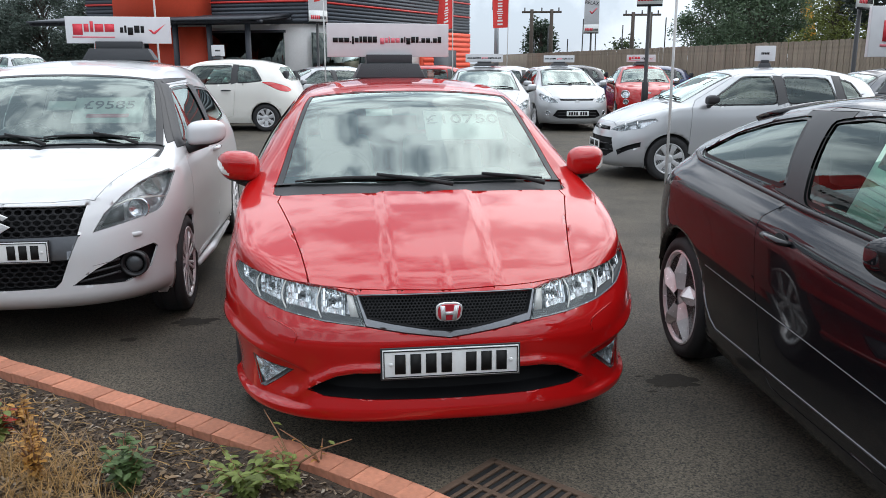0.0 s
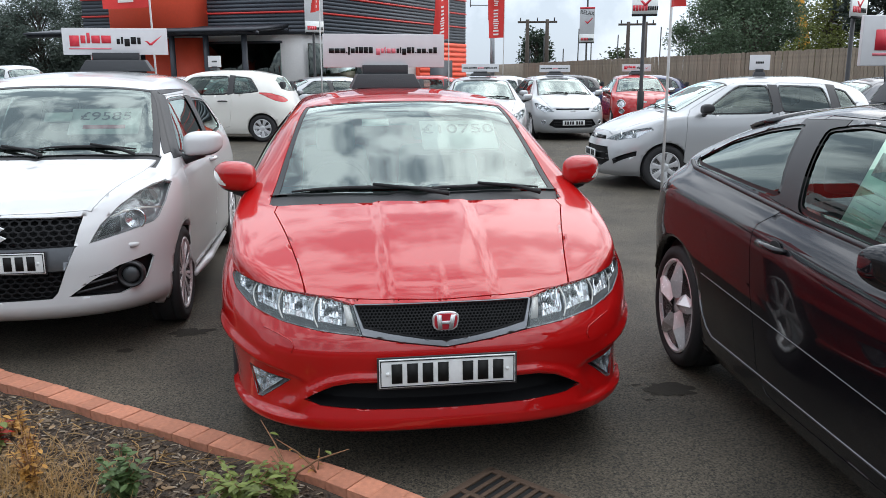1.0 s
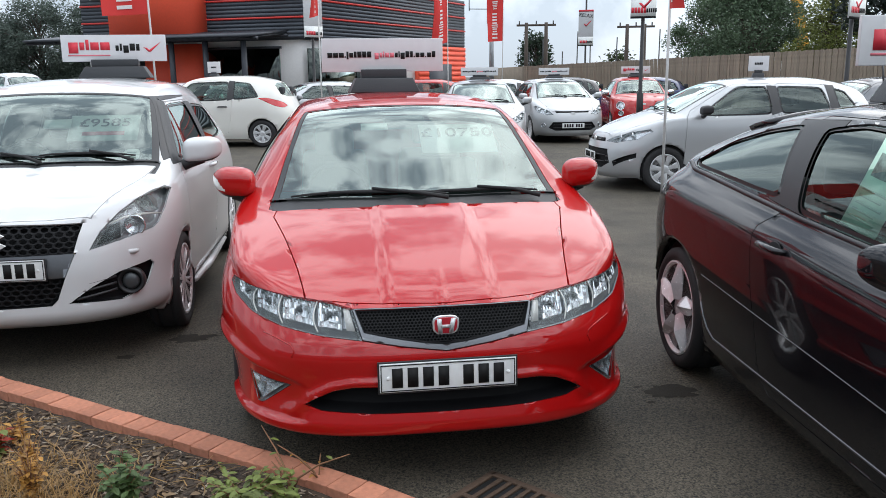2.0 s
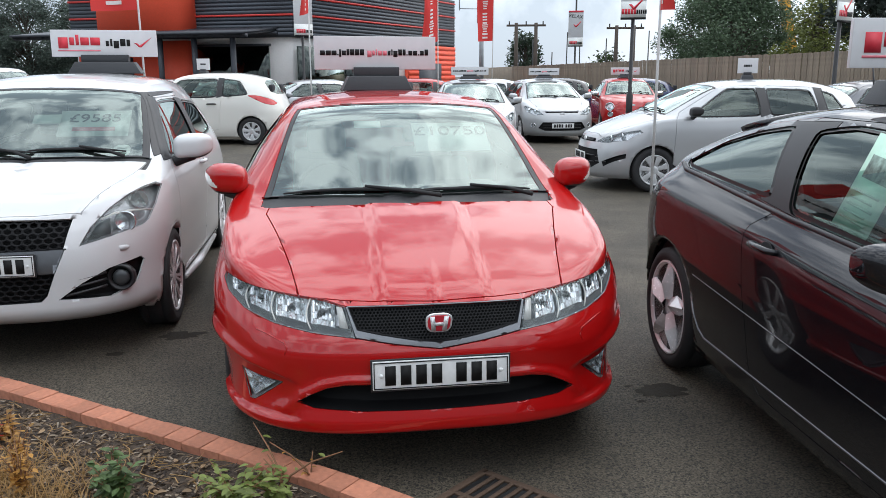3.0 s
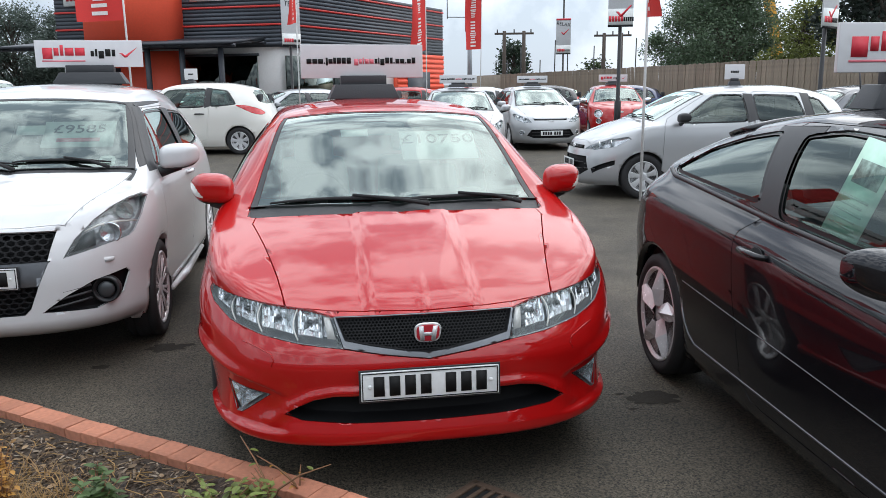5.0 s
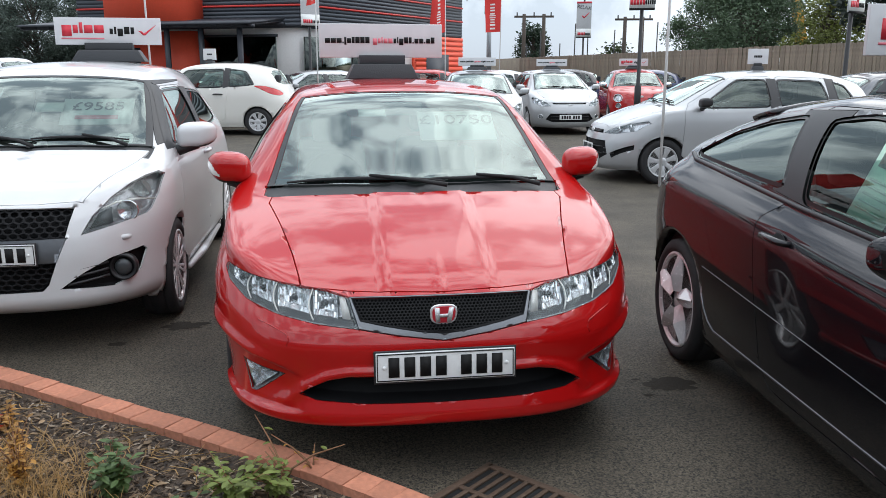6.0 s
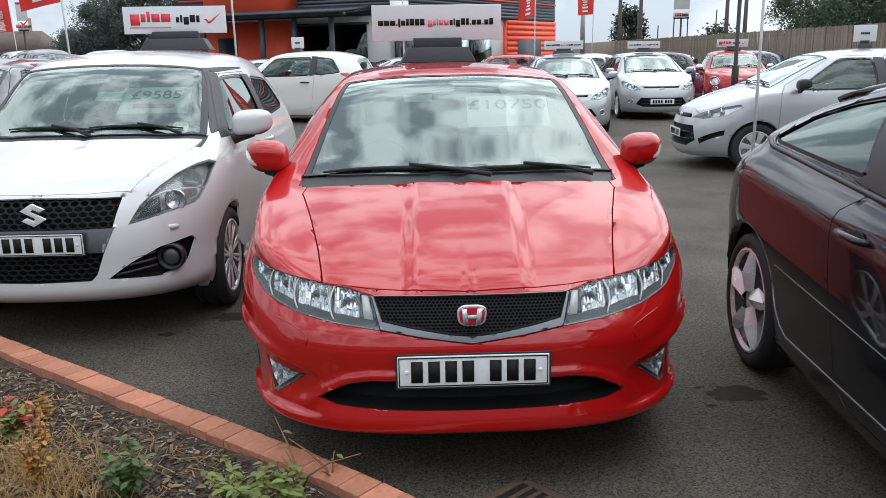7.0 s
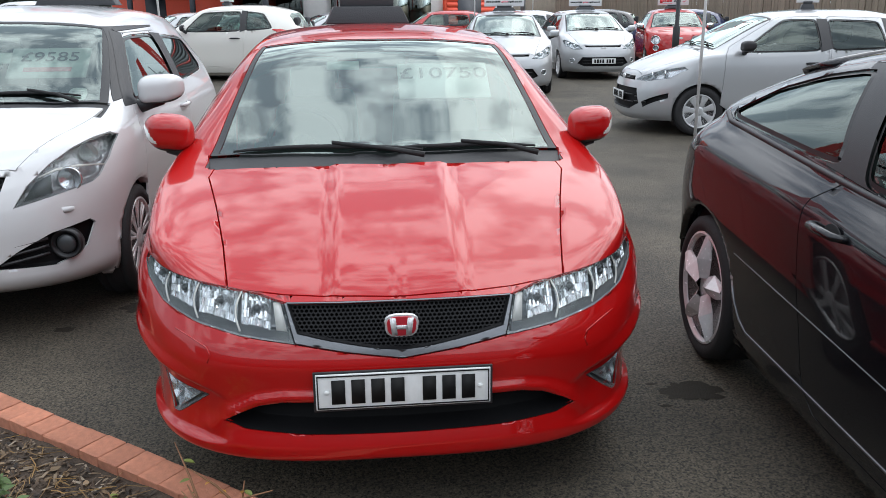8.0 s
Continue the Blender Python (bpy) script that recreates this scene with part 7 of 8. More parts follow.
I20 = numbers(3.995, 0.855, 1.49, 0.74, (0.88, 1.03), (1.68, 1.42), 0.97, (3.72, 1.34), q=0.75)
SUV = numbers(4.33, 0.895, 1.54, 0.86, (0.92, 1.10), (1.66, 1.475), 1.04, (4.05, 1.38), q=0.6, zb=0.24)
MINI = numbers(3.70, 0.83, 1.47, 0.78, (0.82, 1.0), (1.42, 1.39), 0.95, (3.45, 1.30), q=0.4)
SALOON = numbers(4.4, 0.88, 1.46, 0.72, (0.95, 0.99), (1.75, 1.39), 0.96, (3.9, 1.25), q=0.4)

lamp_a = [(0.44, 0.66), (0.52, 0.735), (0.66, 0.80), (0.77, 0.85), (0.80, 0.83), (0.775, 0.72), (0.62, 0.65)]
gr_a = [(-0.40, 0.735), (-0.38, 0.70), (0.38, 0.70), (0.40, 0.735)]
low_a = [(-0.46, 0.49), (-0.56, 0.36), (-0.42, 0.30), (0.42, 0.30), (0.56, 0.36), (0.46, 0.49)]
lamp_i = [(0.42, 0.66), (0.50, 0.71), (0.66, 0.775), (0.80, 0.83), (0.82, 0.80), (0.78, 0.70), (0.60, 0.65)]

# white three-door seen from its side and tail
ka_at = pose(-4.59, 18.0, 0, 0, 0, -104) @ Matrix.Scale(1.09, 4)
plain_car("car", "cream-white three-door hatchback with silver wheel covers", ka_at, KA, CREAM, COVER, 0.285, (0.70, 3.0), 0.19, tail=[(2.92, 1.035), (3.16, 1.03), (3.40, 0.95), (3.50, 0.86), (3.44, 0.82), (3.28, 0.86), (3.06, 0.97)], lamps=[lamp_a], grille=[low_a], mirror_mat=TRIM)
# pale silver hatchbacks facing the aisle
fiesta_at = pose(5.46, 15.25, 0, 0, 0, -3)
fiesta = plain_car("car", "silver five-door hatchback with a trapezoid black lower grille", fiesta_at, FIESTA, SILVER, SPOKES, 0.295, (0.82, 3.31), 0.205, lamps=[lamp_a], grille=[gr_a, low_a], four=True, round_lamps=[(0.66, 0.42, 0.045)])
ford_at = pose(2.72, 12.2, 0, 0, 0, -9)
repainted(fiesta, ford_at, "silver-white five-door hatchback half hidden behind the red car", SILVER, SILVER)
fiat_at = pose(8.15, 17.6, 0, 0, 0, -14)
plain_car("car", "red small retro hatchback with round headlights", fiat_at, FIAT, RED, SPOKES, 0.285, (0.70, 3.0), 0.19, mirror_mat=CHROME, round_lamps=[(0.58, 0.735, 0.098), (0.57, 0.54, 0.062)], grille=[[(-0.42, 0.36), (-0.40, 0.28), (0.40, 0.28), (0.42, 0.36)]])
i20_at = pose(3.42, 8.22, 0, 0, 0, -95)
plain_car("car", "silver five-door hatchback with black mirrors and wheel covers", i20_at, I20, SILVER, COVER, 0.30, (0.80, 3.325), 0.20, mirror_mat=TRIM, lamps=[lamp_i], grille=[[(-0.36, 0.70), (-0.40, 0.655), (0.40, 0.655), (0.36, 0.70)], [(-0.50, 0.56), (-0.56, 0.38), (-0.40, 0.30), (0.40, 0.30), (0.56, 0.38), (0.50, 0.56)], [(0.60, 0.40), (0.62, 0.34), (0.80, 0.46), (0.80, 0.52)], mirrored([(0.60, 0.40), (0.62, 0.34), (0.80, 0.46), (0.80, 0.52)])], four=True)
suv_at = pose(-4.12, 2.85, 0, 0, 0, -2)
suv_car = plain_car("car", "grey metallic crossover with chrome window line", suv_at, SUV, GREYP, SPOKES, 0.34, (0.90, 3.53), 0.22, lamps=[[(0.46, 0.79), (0.54, 0.87), (0.70, 0.95), (0.82, 0.98), (0.83, 0.93), (0.78, 0.84), (0.62, 0.79)]], grille=[[(-0.38, 0.86), (-0.36, 0.74), (0.36, 0.74), (0.38, 0.86)], low_a], four=True)
price_card(suv_at, (0.30, 1.42, 1.305), -50, 0.44, 0.22, "", 0.1, "white price sheet behind the grey car's windscreen")
# further back
mini_car = plain_car("car", "dark blue hatchback parked against the fence", pose(7.95, 22.75, 0, 0, 0, -101), MINI, BLUEP, SPOKES, 0.29, (0.75, 2.95), 0.19, tail=[(3.30, 0.86), (3.58, 0.83), (3.50, 1.05), (3.30, 1.1)], lamps=[lamp_a], four=True)
saloon_car = plain_car("car", "white estate car behind the silver hatchback", pose(2.55, 22.0, 0, 0, 0, -96), SALOON, WHITE, COVER, 0.30, (0.85, 3.5), 0.19, four=True, lamps=[lamp_a])
repainted(mini_car, pose(6.2, 25.6, 0, 0, 0, -98), "black hatchback behind the silver hatchback", BLUEP, BLACKP)
repainted(mini_car, pose(1.2, 25.4, 0, 0, 0, -96), "red hatchback near the showroom", BLUEP, RED)
repainted(saloon_car, pose(-2.4, 20.6, 0, 0, 0, -70), "pale blue-silver saloon behind the red car", WHITE, SILVER)
repainted(mini_car, pose(-4.4, 20.3, 0, 0, 0, -97), "dark grey hatchback beside the white three-door", BLUEP, GREYP)
repainted(mini_car, pose(-6.4, 22.6, 0, 0, 0, -60), "silver hatchback near the entrance", BLUEP, SILVER)
repainted(mini_car, pose(6.9, 9.6, 0, 0, 0, -95), "dark grey hatchback beyond the silver hatchback", BLUEP, GREYP)
far_a = repainted(saloon_car, pose(-13.5, 27.5, 0, 0, 0, 60), "dark saloon in the far row", WHITE, BLACKP)
far_b = repainted(saloon_car, pose(-16.0, 29.0, 0, 0, 0, 60), "silver saloon in the far row", WHITE, SILVER)
far_c = repainted(mini_car, pose(-10.4, 26.0, 0, 0, 0, 60), "white hatchback in the far row", BLUEP, WHITE)
TALL = numbers(4.4, 0.90, 1.86, 0.92, (0.85, 1.18), (1.50, 1.74), 1.10, (4.2, 1.72), q=0.4, zb=0.2)
tall_a = plain_car("car", "black people carrier in the far row", pose(-12.4, 20.5, 0, 0, 0, 30), TALL, BLACKP, SPOKES, 0.32, (0.90, 3.5), 0.21, lamps=[[(0.46, 0.80), (0.54, 0.88), (0.70, 0.96), (0.82, 0.99), (0.83, 0.94), (0.78, 0.85), (0.62, 0.80)]], grille=[low_a], four=True)
tall_b = repainted(tall_a, pose(-11.35, 23.4, 0, 0, 0, 34), "silver people carrier in the far row", BLACKP, SILVER)
repainted(tall_a, pose(-9.7, 21.4, 0, 0, 0, 38), "grey people carrier in the far row", BLACKP, GREYP)
repainted(tall_a, pose(-9.0, 25.6, 0, 0, 0, 40), "white people carrier in the far row", BLACKP, WHITE)
for k, src in enumerate((far_b, tall_a, far_c, tall_b, far_b, tall_a, far_a, tall_b)):
    copy_thing(src, pose(-19.2 - 2.8 * (k % 4) + (k // 4) * 6, 31.5 + 3.0 * (k % 4) + (k // 4) * 7, 0, 0, 0, 58 + 3 * (k % 3)))
far_d = copy_thing(far_c, pose(-8.2, 15.2, 0, 0, 0, -30))
far_e = copy_thing(far_a, pose(-12.0, 18.5, 0, 0, 0, -30))
SMALL = [("bars", 0.0, 0.0, 8, 0.2, REDINK)]
for at, w, h, lift, des, lab in (
    (ka_at @ pose(0, 1.75, 1.495, 0, 0, 82), 0.30, 0.24, 0.08, [("bars", 0.0, 0.0, 5, 0.14, INK)], "small white roof sign with dark print"),
    (fiesta_at @ pose(0, 1.95, 1.475), 0.78, 0.17, 0.10, URL_DESIGN, "pale grey roof sign with a line of print"),
    (ford_at @ pose(0, 1.95, 1.475), 0.78, 0.17, 0.10, URL_DESIGN, "pale grey roof sign with a line of print"),
    (fiat_at @ pose(0, 1.75, 1.485), 0.80, 0.20, 0.10, PRICE_DESIGN, "white roof sign with red and black print and a tick"),
    (i20_at @ pose(0, 2.38, 1.485, 0, 0, 72), 0.27, 0.21, 0.10, [("bars", 0.0, 0.0, 5, 0.14, INK)], "small white roof sign with dark print"),
    (pose(-10.9, 28.0, 1.46, 0, 0, 20), 0.6, 0.2, 0.1, SMALL, "white roof sign with red print"),
):
    roof_sign(at, lab, w, h, des, (min(0.36, w * 0.5), 0.15), lift)
for src in [o for o in scene.objects if o.name.startswith("car") and o.parent is None and o.type == "EMPTY"]:
    y = src.matrix_world.translation.y
    if src.matrix_world.translation.x < -9 and y > 15:
        up = 1.835 if "people carrier" in src.get("label", "") else 1.455
        roof_sign(src.matrix_world @ pose(0, 2.1, up, 0, 0, -40), "white roof sign with red print", 0.75, 0.2, SMALL, (0.34, 0.15), 0.1)

# ---- brick edging, planting bed, drain ----
BRICK = mat("red_brick", (0.43, 0.175, 0.105), 0.88, scale=38, vary=0.26, bump=0.4, bump_scale=75, rand=0.17, big=9)
MORTAR = mat("mortar", (0.16, 0.12, 0.10), 0.95, bump=0.3, scale=80)
MULCH = mat("bark_mulch_soil", (0.055, 0.038, 0.025), 0.95, scale=45, vary=0.45, bump=0.9, bump_scale=70, big=6)
CHIPS = leaf_mat("bark_chips", (0.20, 0.135, 0.080))
chip_n, chip_l = CHIPS.node_tree.nodes, CHIPS.node_tree.links
chip_ramp = chip_n.new("ShaderNodeValToRGB")
for pos, col in ((0.45, (0.075, 0.051, 0.034, 1)), (0.74, (0.16, 0.108, 0.068, 1)), (0.90, (0.34, 0.26, 0.175, 1))):
    chip_ramp.color_ramp.elements.new(pos).color = col
chip_ramp.color_ramp.elements[0].color = (0.020, 0.015, 0.012, 1)
chip_ramp.color_ramp.elements[-1].color = (0.52, 0.45, 0.36, 1)
chip_l.new(next(k for k in chip_n if k.type == "NEW_GEOMETRY").outputs["Random Per Island"], chip_ramp.inputs[0])
chip_l.new(chip_ramp.outputs[0], chip_n["Principled BSDF"].inputs["Base Color"])
AMBERL = leaf_mat("withered_leaves", (0.42, 0.22, 0.05))
DARKL = leaf_mat("dark_green_leaves", (0.085, 0.135, 0.045))
STRAW = leaf_mat("dry_grass", (0.33, 0.20, 0.075))
GREENL = leaf_mat("green_leaves", (0.16, 0.20, 0.05))
REDL = leaf_mat("red_leaves", (0.45, 0.05, 0.03))
TWIG = mat("dry_twig", (0.20, 0.10, 0.05), 0.9)
IRON = mat("rusty_cast_iron", (0.10, 0.065, 0.045), 0.75, 0.4, scale=60, vary=0.35, bump=0.4)

line = curve([(-5.2, 3.93), (-3.12, 2.215), (-2.10, 1.375), (-1.36, 0.78), (-0.38, -0.01), (-0.09, -0.29), (0.5, -1.0), (0.95, -1.6), (1.3, -2.3)])
xs = np.linspace(-5.2, 1.3, 2000)
ys = line(xs)
run = np.r_[0, np.cumsum(np.hypot(np.diff(xs), np.diff(ys)))]


def edge_at(s):
    x, y = np.interp(s, run, xs), np.interp(s, run, ys)
    x2, y2 = np.interp(s + 0.01, run, xs), np.interp(s + 0.01, run, ys)
    d = Vector((x2 - x, y2 - y, 0)).normalized()
    return Vector((x, y, 0)), d, Vector((d.y, -d.x, 0)) * (1 if d.y * -0.62 + -d.x * -0.78 > 0 else -1)


edging = tagged(new("brick_edging"), "curved edging of red bricks round the planting bed", "edging")
edging.empty_display_size = 0.2
shared = []
brick_rng = random.Random(7)
for k in range(5):
    b = box(0.099, 0.118, 0.10, (0, 0, 0), 0.004)
    for v in b.verts:
        v.co += Vector((brick_rng.uniform(-0.0014, 0.0014), brick_rng.uniform(-0.0014, 0.0014), brick_rng.uniform(-0.0014, 0.0014)))
    me = bpy.data.meshes.new("brick")
    b.to_mesh(me)
    b.free()
    me.materials.append(BRICK)
    shared.append(me)
s = 0.05
while s < run[-1] - 0.1:
    p, d, nrm = edge_at(s)
    ob = new("brick", brick_rng.choice(shared))
    ob.parent = edging
    c = p + nrm * 0.064
    ob.matrix_local = Matrix.Translation((c.x, c.y, -0.018 + brick_rng.uniform(-0.003, 0.003))) @ Matrix.Rotation(math.atan2(d.y, d.x) + brick_rng.uniform(-0.014, 0.014), 4, "Z") @ Matrix.Rotation(brick_rng.uniform(-0.006, 0.006), 4, "X")
    s += 0.1018
mb = bmesh.new()
cells = [(edge_at(s_)[0], edge_at(s_)[2]) for s_ in np.linspace(0.02, run[-1] - 0.05, 120)]
ring = [[mb.verts.new(p + n_ * o + Vector((0, 0, z))) for o, z in ((0.008, 0.0), (0.008, 0.072), (0.12, 0.072), (0.12, 0.0))] for p, n_ in cells]
for a, b in zip(ring, ring[1:]):
    for k in range(3):
        mb.faces.new((a[k], a[k + 1], b[k + 1], b[k]))
bmesh.ops.recalc_face_normals(mb, faces=mb.faces)
part("mortar_bed", mb, MORTAR, edging)


def bed_z(x, y):
    return 0.045 + 0.03 * noise.noise((x * 2.2, y * 2.2, 0.3)) + 0.015 * noise.noise((x * 9, y * 9, 1.3))


bed = bmesh.new()
rows = []
for s_ in np.linspace(0.02, run[-1] - 0.05, 150):
    p, d, nrm = edge_at(s_)
    row = []
    for k in range(46):
        q = p + nrm * (0.10 + 2.6 * (k / 45) ** 1.3)
        row.append(bed.verts.new((q.x, q.y, bed_z(q.x, q.y))))
    rows.append(row)
for a, b in zip(rows, rows[1:]):
    for k in range(45):
        bed.faces.new((a[k], a[k + 1], b[k + 1], b[k]))
bmesh.ops.recalc_face_normals(bed, faces=bed.faces)
tagged(part("planting_bed", bed, MULCH), "planting bed of dark bark mulch", "planting bed", kind="structure")


def scatter(rng, far=1.6, s0=1.5, s1=6.3, near=0.15):
    s_ = rng.uniform(s0, s1)
    p, d, nrm = edge_at(s_)
    q = p + nrm * rng.uniform(near, far)
    return q.x, q.y


rng = random.Random(11)
verts, faces = [], []
for k in range(32000):
    x, y = scatter(rng, 1.7, 1.2, 6.4) if k < 22000 else scatter(rng, 2.6, 0.3, run[-1] - 0.2)
    z = bed_z(x, y) + 0.006
    a, tilt = rng.uniform(0, math.pi), rng.uniform(-0.5, 0.5)
    l_, w_ = rng.uniform(0.006, 0.024), rng.uniform(0.002, 0.007)
    u = Vector((math.cos(a) * l_, math.sin(a) * l_, tilt * l_))
    w = Vector((-math.sin(a) * w_, math.cos(a) * w_, rng.uniform(-0.4, 0.4) * w_))
    c, up = Vector((x, y, z)), Vector((0, 0, rng.uniform(0.002, 0.006)))
    i = len(verts)
    verts += [tuple(c - u - w), tuple(c + u - w * 0.7), tuple(c + u + w), tuple(c - u + w * 0.8), tuple(c + up)]
    faces += [(i, i + 1, i + 4), (i + 1, i + 2, i + 4), (i + 2, i + 3, i + 4), (i + 3, i, i + 4)]
me = bpy.data.meshes.new("bark_chips")
me.from_pydata(verts, [], faces)
me.materials.append(CHIPS)
tagged(new("bark_chips", me), "brown bark chips strewn over the planting bed", "mulch", kind="stuff")


def blades(rng, c, n, spread, height, verts, faces, width=0.0028, flop=1.0):
    for _ in range(n):
        a, r = rng.uniform(0, 2 * math.pi), spread * rng.random() ** 0.5
        x, y = c[0] + math.cos(a) * r, c[1] + math.sin(a) * r
        z = bed_z(x, y) - 0.005
        h, b, lean = height * rng.uniform(0.4, 1.15), rng.uniform(0, 2 * math.pi), flop * rng.uniform(0.3, 1.9)
        prev = None
        side = Vector((-math.sin(b), math.cos(b), 0)) * width
        for k in range(4):
            t = k / 3
            p = Vector((x + math.cos(b) * lean * h * t * t, y + math.sin(b) * lean * h * t * t, z + h * (t - 0.35 * lean * t * t)))
            i = len(verts)
            verts += [tuple(p - side * (1 - t * 0.8)), tuple(p + side * (1 - t * 0.8))]
            if prev is not None:
                faces.append((prev, prev + 1, i + 1, i))
            prev = i


verts, faces = [], []
for k in range(70):
    blades(rng, scatter(rng, 1.5, 2.2, 5.6, 0.3), 22, 0.12, 0.045, verts, faces)
for c in ((-1.70, 0.12), (-1.55, 0.02), (-1.88, 0.22), (-1.45, -0.12), (-2.05, 0.36), (-1.62, 0.26), (-1.35, 0.05), (-1.2, -0.3)):
    blades(rng, c, 150, 0.18, 0.12, verts, faces, 0.0026, 0.85)
me = bpy.data.meshes.new("dry_grass")
me.from_pydata(verts, [], faces)
me.materials.append(STRAW)
tagged(new("dry_grass", me), "straw-coloured dry grass tufts in the planting bed", "grass", kind="stuff")
verts, faces = [], []
for k in range(900):
    x, y = scatter(rng, 1.4, 1.8, 6.0)
    a, l_ = rng.uniform(0, 6.3), rng.uniform(0.02, 0.09)
    z = bed_z(x, y) + 0.012
    bend = rng.uniform(-0.6, 0.6)
    i = len(verts)
    for t in (-1, 0, 1):
        px, py = x + math.cos(a + bend * t) * l_ * t, y + math.sin(a + bend * t) * l_ * t
        verts += [(px - 0.0018, py, z + 0.006 * (t == 0)), (px + 0.0018, py + 0.001, z + 0.006 * (t == 0) + 0.002)]
    faces += [(i, i + 1, i + 3, i + 2), (i + 2, i + 3, i + 5, i + 4)]
me = bpy.data.meshes.new("dead_stems")
me.from_pydata(verts, [], faces)
me.materials.append(STRAW)
tagged(new("dead_stems", me), "pale dead stems lying on the mulch", "plant litter", kind="stuff")


def litter(n, seed):
    """Curled dead leaves lying on the mulch."""
    r = random.Random(seed)
    lv, lf = [], []
    for _ in range(n):
        x, y = scatter(r, 1.5, 1.6, 6.2, 0.16)
        a = r.uniform(0, 6.28)
        u = Vector((math.cos(a), math.sin(a), r.uniform(-0.25, 0.35))).normalized()
        w = u.cross(Vector((r.uniform(-0.4, 0.4), r.uniform(-0.4, 0.4), 1))).normalized()
        leaf_at(lv, lf, Vector((x, y, bed_z(x, y) + 0.010)), u, w, r.uniform(0.016, 0.040), r.uniform(-0.3, 0.7))
    me = bpy.data.meshes.new("leaf_litter")
    me.from_pydata(lv, [], lf)
    me.materials.append(LITTER)
    tagged(new("leaf_litter", me), "pale brown curled dead leaves on the mulch", "leaf litter", kind="stuff")


def leaf_at(lv, lf, c, u, w, size, fold):
    """One ovate leaf from its stalk c along u, folded upwards along its midrib and bent down at the tip."""
    up = u.cross(w)
    up = up if up.z > 0 else -up
    i = len(lv)
    for t, half in ((0.0, 0.0), (0.22, 0.20), (0.50, 0.28), (0.78, 0.19), (1.0, 0.0)):
        mid = c + u * size * t - up * size * (0.22 * t * t)
        for k in (-1, 0, 1):
            lv.append(tuple(mid + w * size * half * k + up * size * half * fold * abs(k)))
    for k in range(4):
        for j in (0, 1):
            p = i + 3 * k + j
            lf.append((p, p + 1, p + 4, p + 3))


def leafy(name, label, at, n_stems, height, leaf, material, seed, lean=0.5, leaves=9, stem_r=0.004):
    """A low plant: bent stems, each with pairs of pointed, folded leaves."""
    r = random.Random(seed)
    p = thing(name, label, "plant", pose(at[0], at[1], bed_z(*at) - 0.005))
    lv, lf = [], []
    for _ in range(n_stems):
        a, h, ln = r.uniform(0, 6.28), height * r.uniform(0.55, 1.1), lean * r.uniform(0.4, 1.2)
        pts = [Vector((math.cos(a) * ln * h * t * t, math.sin(a) * ln * h * t * t, h * t)) for t in (0, 0.35, 0.7, 1)]
        part("stem", tube([tuple(q) for q in pts], [stem_r, stem_r * 0.8, stem_r * 0.6, stem_r * 0.3], 6), TWIG, p)
        for k in range(leaves):
            t = 0.25 + 0.75 * k / leaves
            i0 = min(2, int(t * 3))
            c = pts[i0].lerp(pts[i0 + 1], t * 3 - i0)
            b = r.uniform(0, 6.28)
            u = Vector((math.cos(b), math.sin(b), r.uniform(-0.3, 0.5))).normalized()
            w = u.cross(Vector((0, 0, 1))).normalized()
            s_ = leaf * r.uniform(0.6, 1.25)
            leaf_at(lv, lf, c, u, w, s_, r.uniform(0.10, 0.28))
    me = bpy.data.meshes.new("leaves")
    me.from_pydata(lv, [], lf)
    me.materials.append(material)
    q = new("leaves", me)
    q.parent = p
    return p


LITTER = leaf_mat("dead_leaves", (0.30, 0.20, 0.11))
litter(1500, 71)
leafy("weed", "dark green leafy weed growing from the mulch", (-1.20, -0.03), 22, 0.16, 0.044, DARKL, 31, 0.7, 16)
leafy("weed", "bright green leafy weed beside the edging", (-0.76, -0.17), 22, 0.16, 0.042, GREENL, 32, 0.9, 16)
leafy("weed", "small green weed beside the edging", (-0.62, -0.16), 12, 0.13, 0.036, GREENL, 33, 0.9, 13)
leafy("rose_plant", "small rose plant with reddening leaves", (-1.82, 0.52), 8, 0.15, 0.055, REDL, 34, 0.5, 5)
leafy("rose_plant", "small rose plant with yellowing green leaves", (-1.80, 0.46), 10, 0.14, 0.05, GREENL, 35, 0.6, 6)
leafy("rose_plant", "withered rose plant with yellow-orange leaves", (-1.76, 0.60), 8, 0.12, 0.045, AMBERL, 41, 0.7, 6)
for k, (x, y) in enumerate(((-1.74, 0.14), (-1.92, 0.24), (-1.60, 0.24), (-2.12, 0.46), (-1.52, 0.02), (-2.05, 0.62))):
    leafy("dry_plant", "dried golden-brown bushy plant in the mulch", (x, y), 26, 0.20, 0.026, AMBERL, 50 + k, 0.35, 7, 0.003)
leafy("rose_cutting", "leaning brown rose stem with a few leaves", (-0.60, -0.05), 4, 0.17, 0.034, GREENL, 36, 1.1, 4, 0.006)
leafy("rose_cutting", "short brown rose stem with withered leaves", (-0.50, 0.0), 3, 0.14, 0.03, AMBERL, 37, 0.9, 3, 0.006)
leafy("weed", "green leafy weed growing from the mulch", (-0.95, -0.35), 14, 0.12, 0.038, DARKL, 38, 0.9, 13)

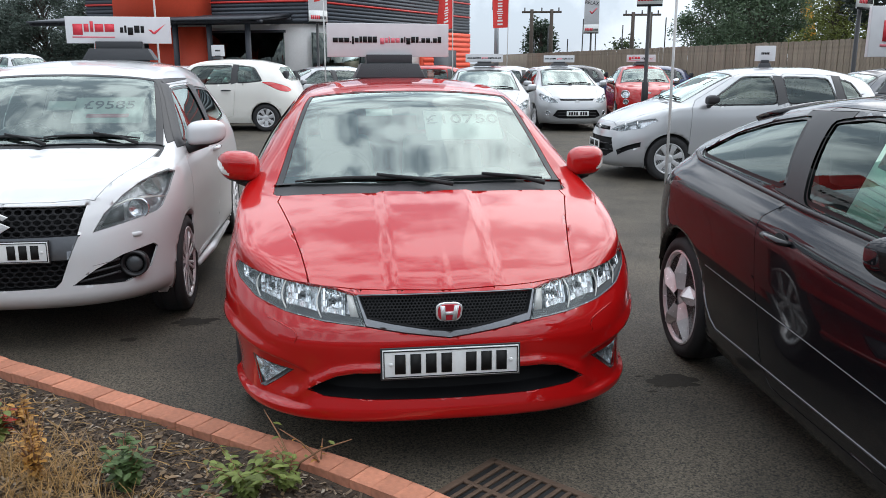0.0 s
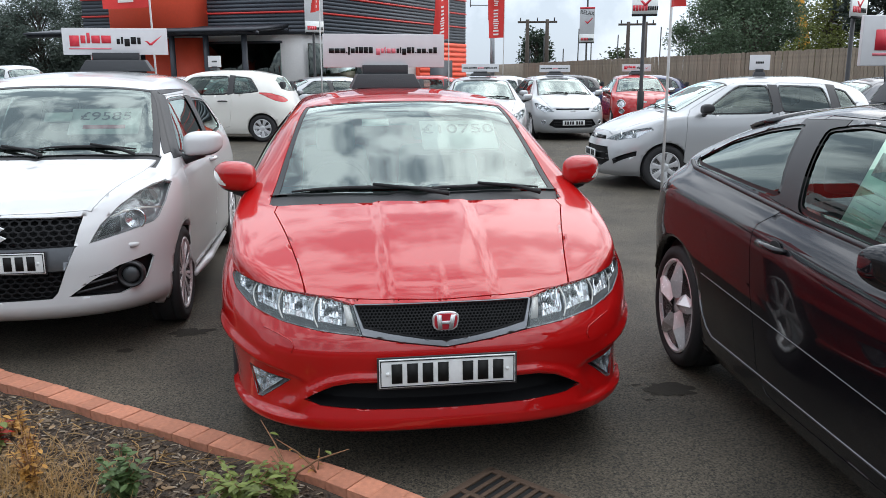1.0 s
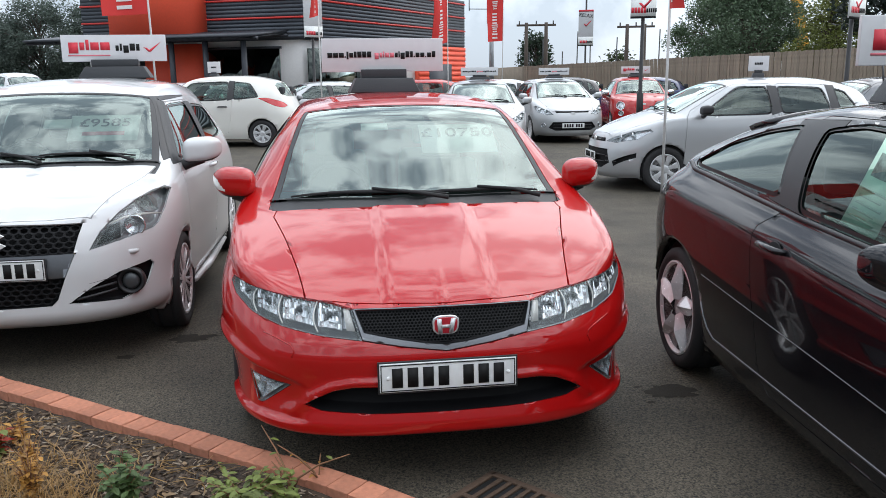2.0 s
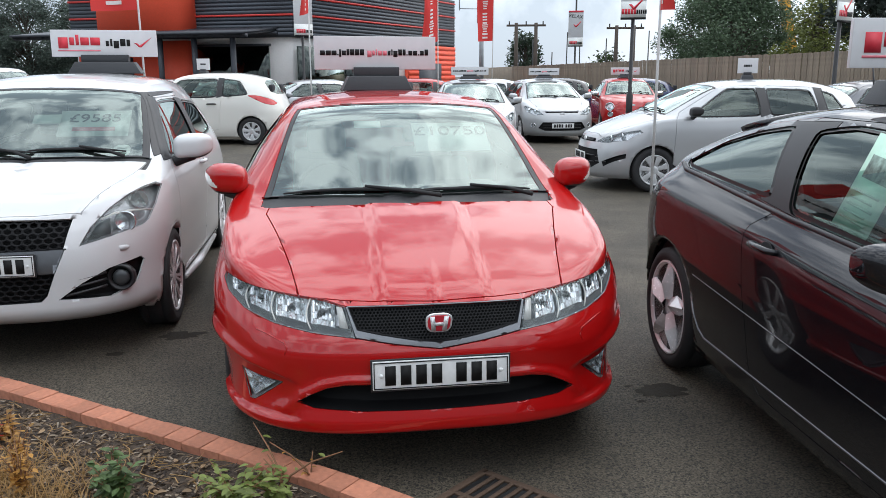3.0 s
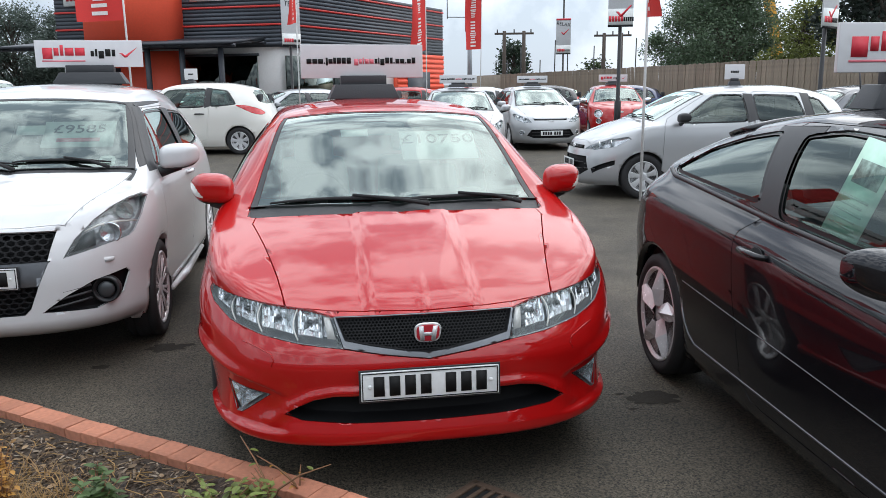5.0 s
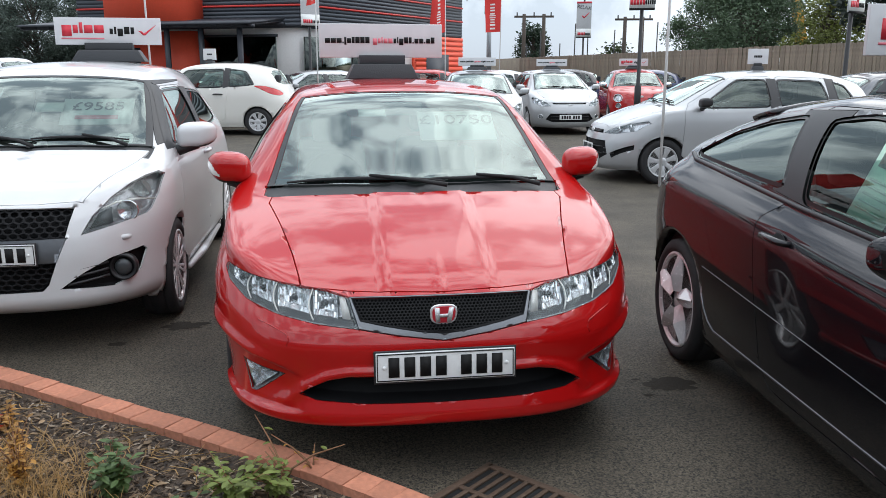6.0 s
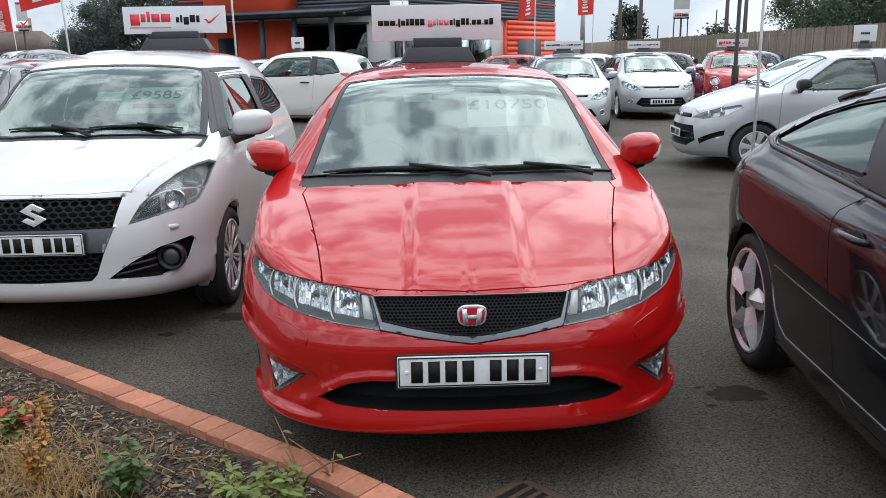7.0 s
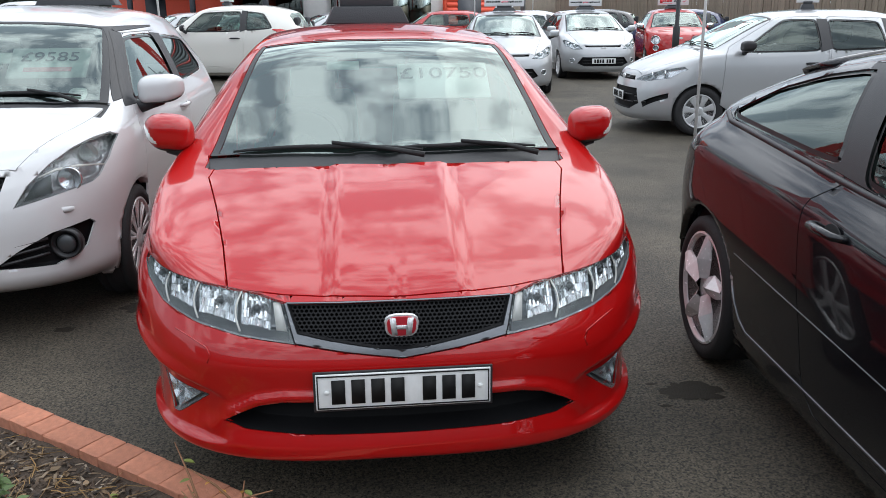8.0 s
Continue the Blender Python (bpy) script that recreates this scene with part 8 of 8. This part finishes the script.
# drain
drain = thing("drain_grate", "rusty cast iron drain grate set in the tarmac", "drain", pose(0.175, 0.03, 0.004, 0, 0, -49.5))
fr = bmesh.new()
W_, H_ = 0.46, 0.40
for x0, y0, sx, sy in ((W_ / 2, 0.0, W_, 0.03), (W_ / 2, -H_, W_, 0.03), (0.0, -H_ / 2, 0.03, H_ + 0.03), (W_, -H_ / 2, 0.03, H_ + 0.03)):
    box(sx, sy, 0.012, (x0, y0, 0), 0.003, bm=fr)
part("frame", fr, IRON, drain)
# thin dark sheet in place of the shade down the shaft
part("pit", box(W_ - 0.03, H_ - 0.03, 0.002, (W_ / 2, -H_ / 2, 0.0)), DARK, drain)
for k in range(9):
    part("bar", box(0.018, H_ - 0.03, 0.009, (0.055 + k * 0.044, -H_ / 2, 0.002), 0.002), IRON, drain)
part("cross_bar", box(W_ - 0.03, 0.022, 0.0095, (W_ / 2, -H_ / 2, 0.002), 0.002), IRON, drain)
OIL = mat("oil_stain", (0.028, 0.024, 0.0185), 0.85, scale=60, vary=0.4, bump=0.6, bump_scale=120, spec=0.2)
for x, y, a, b_, sd in ((1.24, 0.72, 0.13, 0.085, 1), (-1.25, 2.06, 0.12, 0.07, 2), (-1.58, 1.78, 0.05, 0.03, 3), (0.6, 1.8, 0.1, 0.06, 4)):
    st, rng = bmesh.new(), random.Random(sd)
    blobs = [(x, y, a, b_)] + [(x + rng.uniform(-1.5, 1.5) * a, y + rng.uniform(-1.4, 1.4) * b_, a * rng.uniform(0.06, 0.22), b_ * rng.uniform(0.06, 0.25)) for _ in range(3)]
    for i, (u0, v0, ra, rb) in enumerate(blobs):
        pts = []
        for t in np.linspace(0, 2 * math.pi, 46)[:-1]:
            c, d = math.cos(t), math.sin(t)
            k = 1 + 0.45 * noise.noise((c * 1.6, d * 1.6, sd + i)) + 0.28 * noise.noise((c * 5, d * 5, sd + i + 3.5)) + 0.16 * noise.noise((c * 13, d * 13, sd + i + 7.5))
            pts.append((u0 + ra * c * k, v0 + rb * d * k))
        st.faces.new([st.verts.new((u, v, 0.002 + 0.0002 * i)) for u, v in pts])
    tagged(part("oil_stain", st, OIL), "dark oil stain with ragged edges on the tarmac", "stain", kind="structure")
